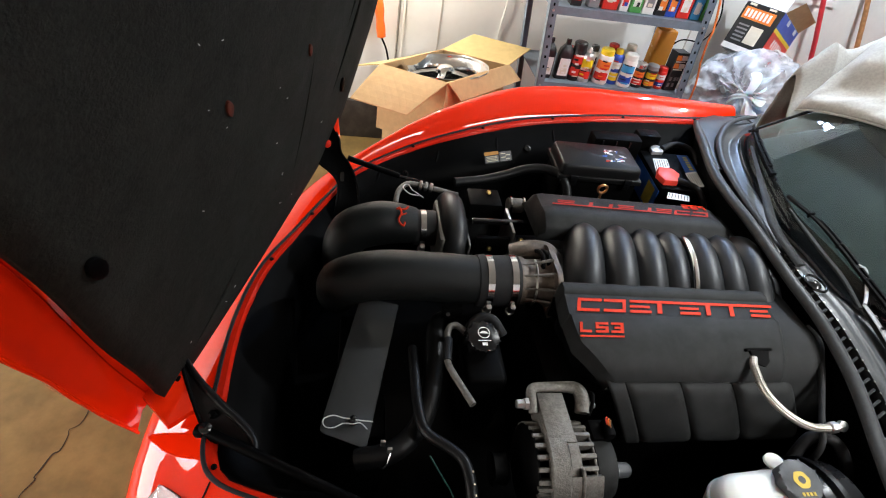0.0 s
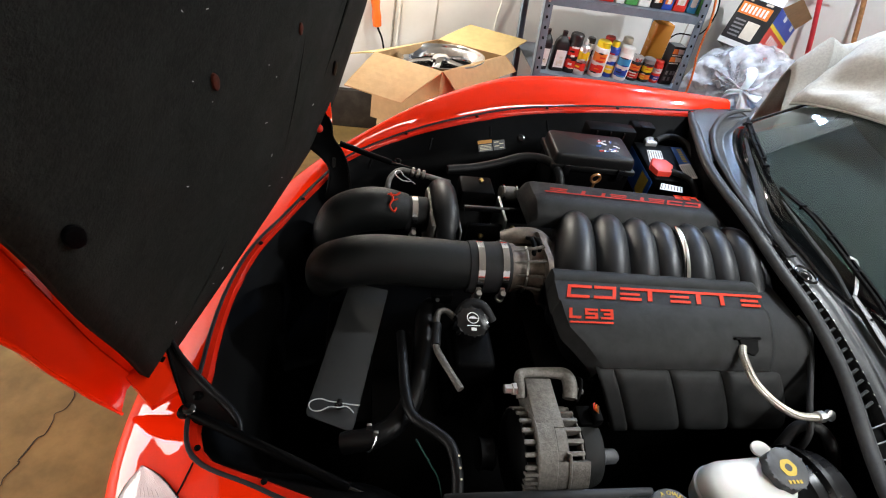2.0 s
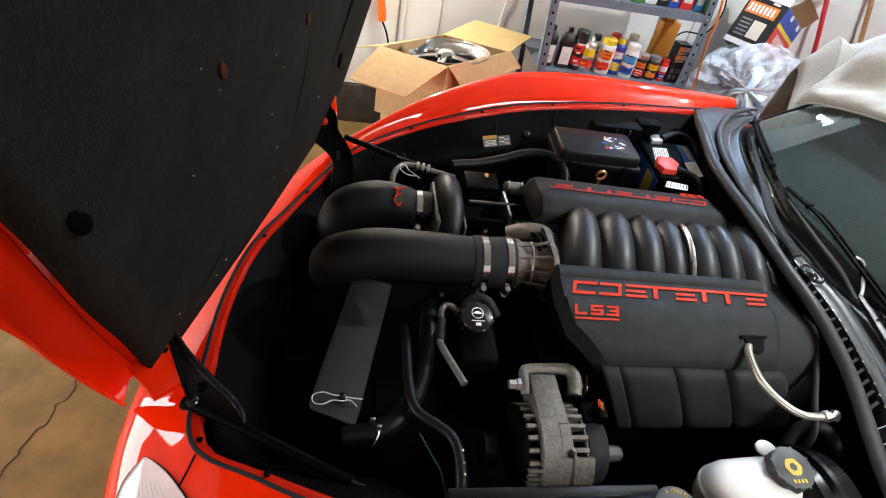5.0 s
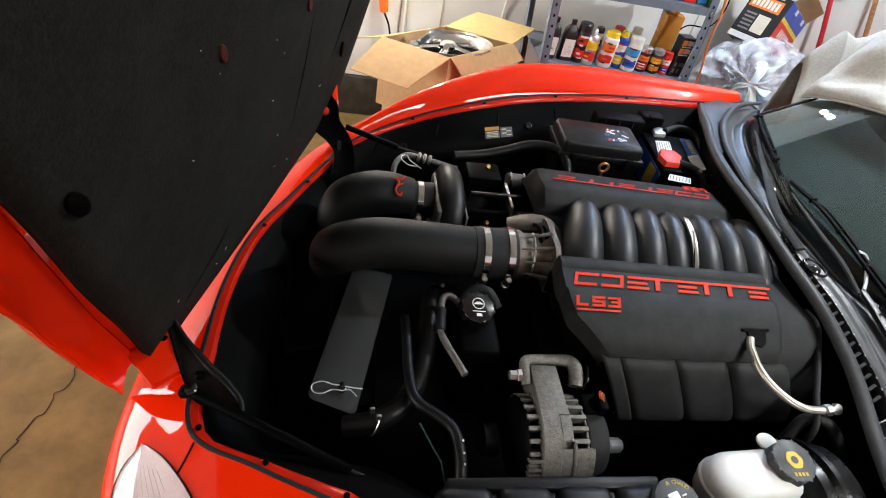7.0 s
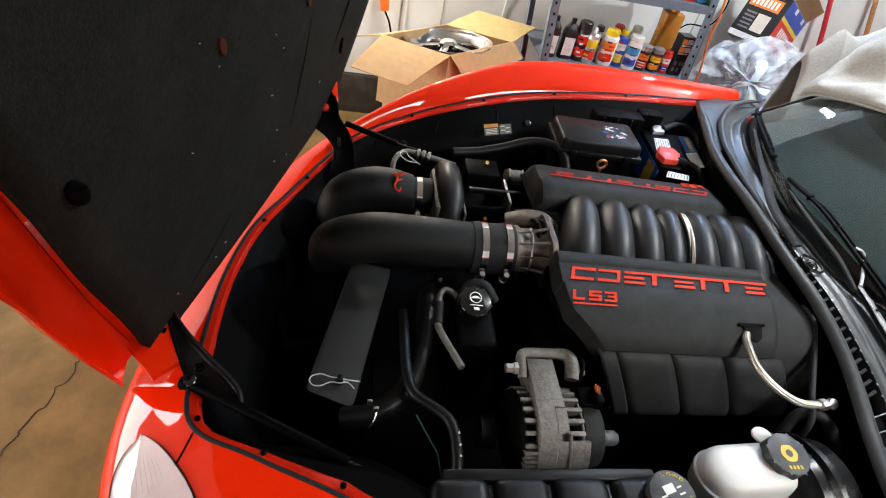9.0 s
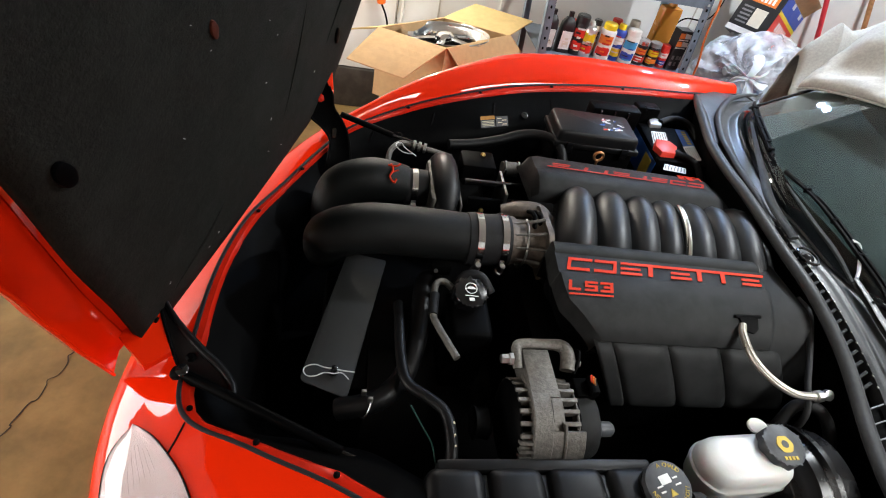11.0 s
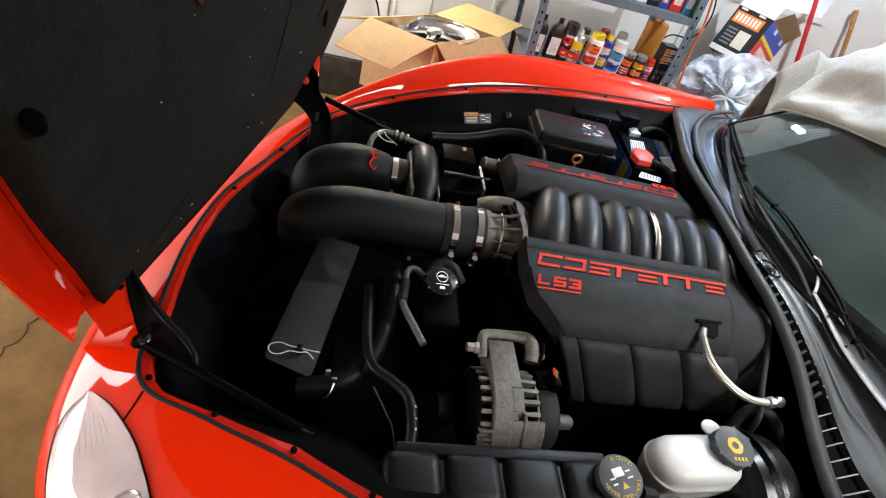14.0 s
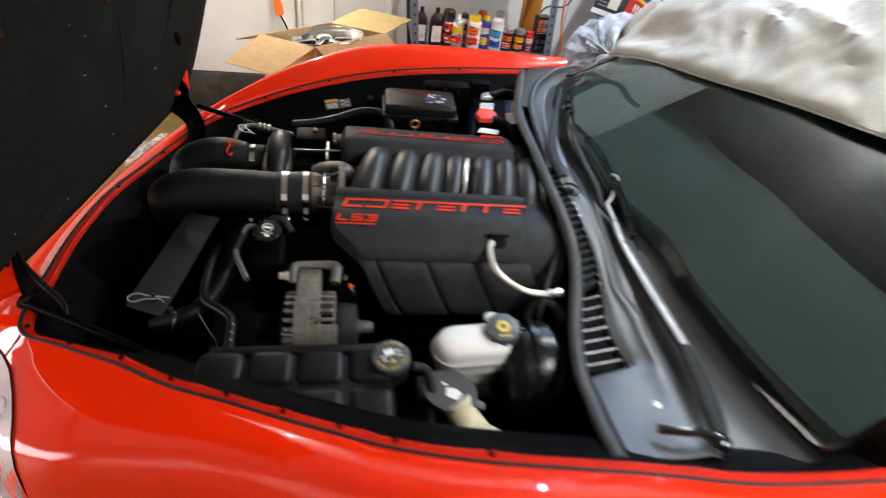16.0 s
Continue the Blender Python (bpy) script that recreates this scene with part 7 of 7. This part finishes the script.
side(0.01, 0.99, 0.99, 0.01, 0.01, 0.10, "white", "side_band", "white lower band")
side(0.01, 0.99, 0.99, 0.01, 0.10, 0.60, "red", "side_face", "red side with print bars")
side(0.01, 0.99, 0.99, 0.01, 0.60, 0.68, "yellow", "stripe", "yellow stripe")
side(0.01, 0.99, 0.99, 0.01, 0.68, 0.99, "blue", "blue_face", "blue upper half of the side")
for k in range(6):
    side(0.22 + 0.09 * k, 0.27 + 0.09 * k, 0.27 + 0.09 * k, 0.22 + 0.09 * k, 0.34, 0.52, "white", "side_bar", up=0.002)
for y in (0.3, 0.75):
    side(y, y + 0.12, y + 0.12, y, 0.88, 0.98, "white", "handle_slot", "pale slot in the side", up=0.002)
part("open_flap", loft([[(-RW, 0.0, RH), (0, 0.0, RH)], [(-RW + 0.005, 0.05, RH + 0.10), (-0.01, 0.05, RH + 0.10)]]), PAL["cream"], rbox, "open pale top flap", smooth=False)
part("open_flap", loft([[(0, 0.01, RH), (0, RD, RH)], [(0.05, 0.03, RH + 0.07), (0.05, RD - 0.02, RH + 0.07)]]), CARD, rbox, "open brown side flap", smooth=False)

# cloth cover over the roof
CE = [(1.065, 0.705, 0.930), (1.085, 0.65, 0.957), (1.13, 0.56, 0.983), (1.165, 0.46, 1.005), (1.20, 0.34, 1.025), (1.24, 0.21, 1.047), (1.285, 0.10, 1.068), (1.32, 0, 1.084), (1.35, -0.10, 1.100), (1.385, -0.22, 1.117), (1.45, -0.40, 1.14), (1.52, -0.60, 1.15), (1.55, -0.85, 1.09)]
ce = spline(CE, 140)


def crumple(p):
    """Soft folds with sharp crests."""
    v = Vector(p)
    w = Vector((v.x + 0.4 * noise.noise(v * 3), v.y, v.z + 0.3 * noise.noise(v * 3 + Vector((5, 0, 0)))))
    s = Vector((w.x * 2.4 + w.y * 2.0, w.y * 5.0 - w.x * 4.0, w.z * 3.0))
    return 0.052 * (0.5 - math.hypot(noise.noise(s), 0.07)) + 0.016 * (0.5 - math.hypot(noise.noise(s * 2.3 + Vector((7, 2, 1))), 0.09)) + 0.004 * noise.noise(w * 26)


rings = []
for i, p in enumerate(ce):
    f = i / 139
    dirn = np.array([0.75 + 0.2 * f, 0.30 * (1 - f) - 0.05, 0])
    dirn /= np.linalg.norm(dirn)
    lo = min(1, 0.88 + 2.0 * f)
    row = [p + UP * 0.002, p - dirn * 0.012 + UP * 0.02 * lo, p + UP * 0.05 * lo]
    for j, (d, h) in enumerate(((0.06, 0.11), (0.13, 0.20), (0.22, 0.28), (0.34, 0.34), (0.5, 0.38), (0.7, 0.40), (0.95, 0.38), (1.25, 0.31), (1.6, 0.20), (1.9, 0.08))):
        w = noise.noise(Vector((f * 7, d * 3, 1))) * 0.045
        row.append(p + dirn * d + UP * ((h * (0.97 + 0.03 * f) + w) * lo))
    row = spline(row, 70)
    rings.append([q + (UP * 0.9 - dirn * 0.45) * (crumple(q) - 0.02) * min(1, max(0, (k - 3) / 12)) for k, q in enumerate(row)])
cloth = solid("car_cover", loft(rings), COVERCLOTH, "crumpled grey cloth car cover pulled back over the roof", "car cover")
part("hem", tube(ce + np.array([-0.008, 0, 0.006]), 0.0035, 120, 8), COVERCLOTH, cloth, "stitched hem of the cover")
md = cloth.modifiers.new("thick", "SOLIDIFY")
md.thickness = 0.004
# the part that hangs over the passenger door
rings = []
for f in np.linspace(0, 1, 60):
    x = 1.222 + 0.75 * f
    zt = float(np.interp(f, (0, 0.015, 0.075, 0.135, 0.21, 0.365, 1), (0.955, 0.985, 1.035, 1.09, 1.074, 1.15, 1.24)))
    row = spline([(x + 0.02, 1.03, 0.62), (x, 1.01, 0.74), (x, 1.0, 0.5 * (0.74 + zt)), (x, 0.985, zt - 0.02), (x + 0.005, 0.955, zt), (x - 0.01, 0.90, zt - 0.07), (x - 0.04, 0.845, 0.5 * zt + 0.36), (x - 0.06, 0.81, 0.76)], 40)
    rings.append([q + np.array((0, 0.7, 0.3)) * crumple(q) for q in row])
fold = part("side_drop", loft(rings), COVERCLOTH, cloth, "pale fold hanging over the door")
md = fold.modifiers.new("thick", "SOLIDIFY")
md.thickness = 0.004

# things on the wall
solid("red_pipe", tube([(2.28, WY - 0.16, 0.0), (2.04, WY - 0.10, 0.80), (1.935, WY - 0.05, 1.14), (1.80, WY - 0.02, 1.58)], 0.013, 12, 10), REDPIPE, "thin red pole leaning on the wall", "pole")
solid("broom_handle", tube([(2.60, WY - 0.16, 0.0), (2.31, WY - 0.07, 0.88), (2.224, WY - 0.03, 1.137)], 0.013, 12, 10), WOOD, "brown wooden broom handle leaning on the wall", "broom handle")
CORD = [(1.125, 1.42, 0.0), (1.135, 1.42, 0.645), (1.105, 1.42, 0.809), (1.09, 1.42, 0.938), (1.085, 1.42, 1.012), (1.078, 1.60, 1.5), (1.36, 1.9, 1.9)]
solid("extension_cord", tube(CORD, 0.005, 40, 8), ORANGECORD, "orange extension cord hanging down the wall", "cord")
solid("wire", tube([(0.235, WY - 0.02, 0.45), (0.235, WY - 0.012, 0.7), (0.245, WY - 0.02, 0.85), (0.24, WY - 0.012, 1.2)], 0.004, 30, 8), WHITECORD, "white wire down the wall", "wire")
solid("black_wire", tube([(1.03, 1.62, 0.80), (1.07, 1.6, 0.86), (1.15, 1.55, 0.885), (1.22, 1.6, 0.98), (1.235, 1.7, 1.1), (1.2, 1.8, 1.3)], 0.0035, 40, 6), BLACK, "thin black wire looping past the shelf", "wire")
lm = thing("trouble_light", (-0.40, WY - 0.05, 0.70), "orange work light handle hanging on the wall", "work light", rot=(0, -8, 0))
part("handle", lathe([(0.012, -0.09), (0.022, -0.085), (0.024, -0.04), (0.02, 0.0), (0.025, 0.05), (0.022, 0.10), (0.015, 0.11)], 20), ORANGE, lm)
part("hook", tube([(0.0, 0, 0.10), (0.0, 0.0, 0.16), (0.02, 0.02, 0.19), (0.04, 0.02, 0.17)], 0.004, 16, 8), STEEL, lm)
part("cord", tube([(0.0, 0, -0.09), (0.02, 0.0, -0.15), (0.03, 0.01, -0.24), (0.05, 0.02, -0.36), (0.06, 0.02, -0.60)], 0.005, 24, 8), BLACK, lm, "black cord")
solid("wall_rod", tube([(-0.305, WY - 0.012, 0.24), (-0.303, WY - 0.012, 1.4)], 0.006, 6, 8), STEEL, "thin grey rod fixed up the wall", "rod")
solid("wall_rod", tube([(-0.278, WY - 0.012, 0.24), (-0.276, WY - 0.012, 1.4)], 0.008, 6, 8), WHITECORD, "pale conduit fixed up the wall", "conduit")

sheet = bmesh.new()
bmesh.ops.create_grid(sheet, x_segments=28, y_segments=20, size=0.5, matrix=Matrix.Diagonal((0.34, 0.24, 1, 1)))
for v in sheet.verts:
    v.co.z = 0.03 + 0.05 * abs(noise.noise(v.co * 9)) + 0.03 * noise.noise(v.co * 22)
solid("plastic_sheet", sheet, BAG, "crumpled clear plastic wrapping on the floor", "plastic wrapping", m=pose(-1.02, 1.34, 0.0, 0, 0, 25))
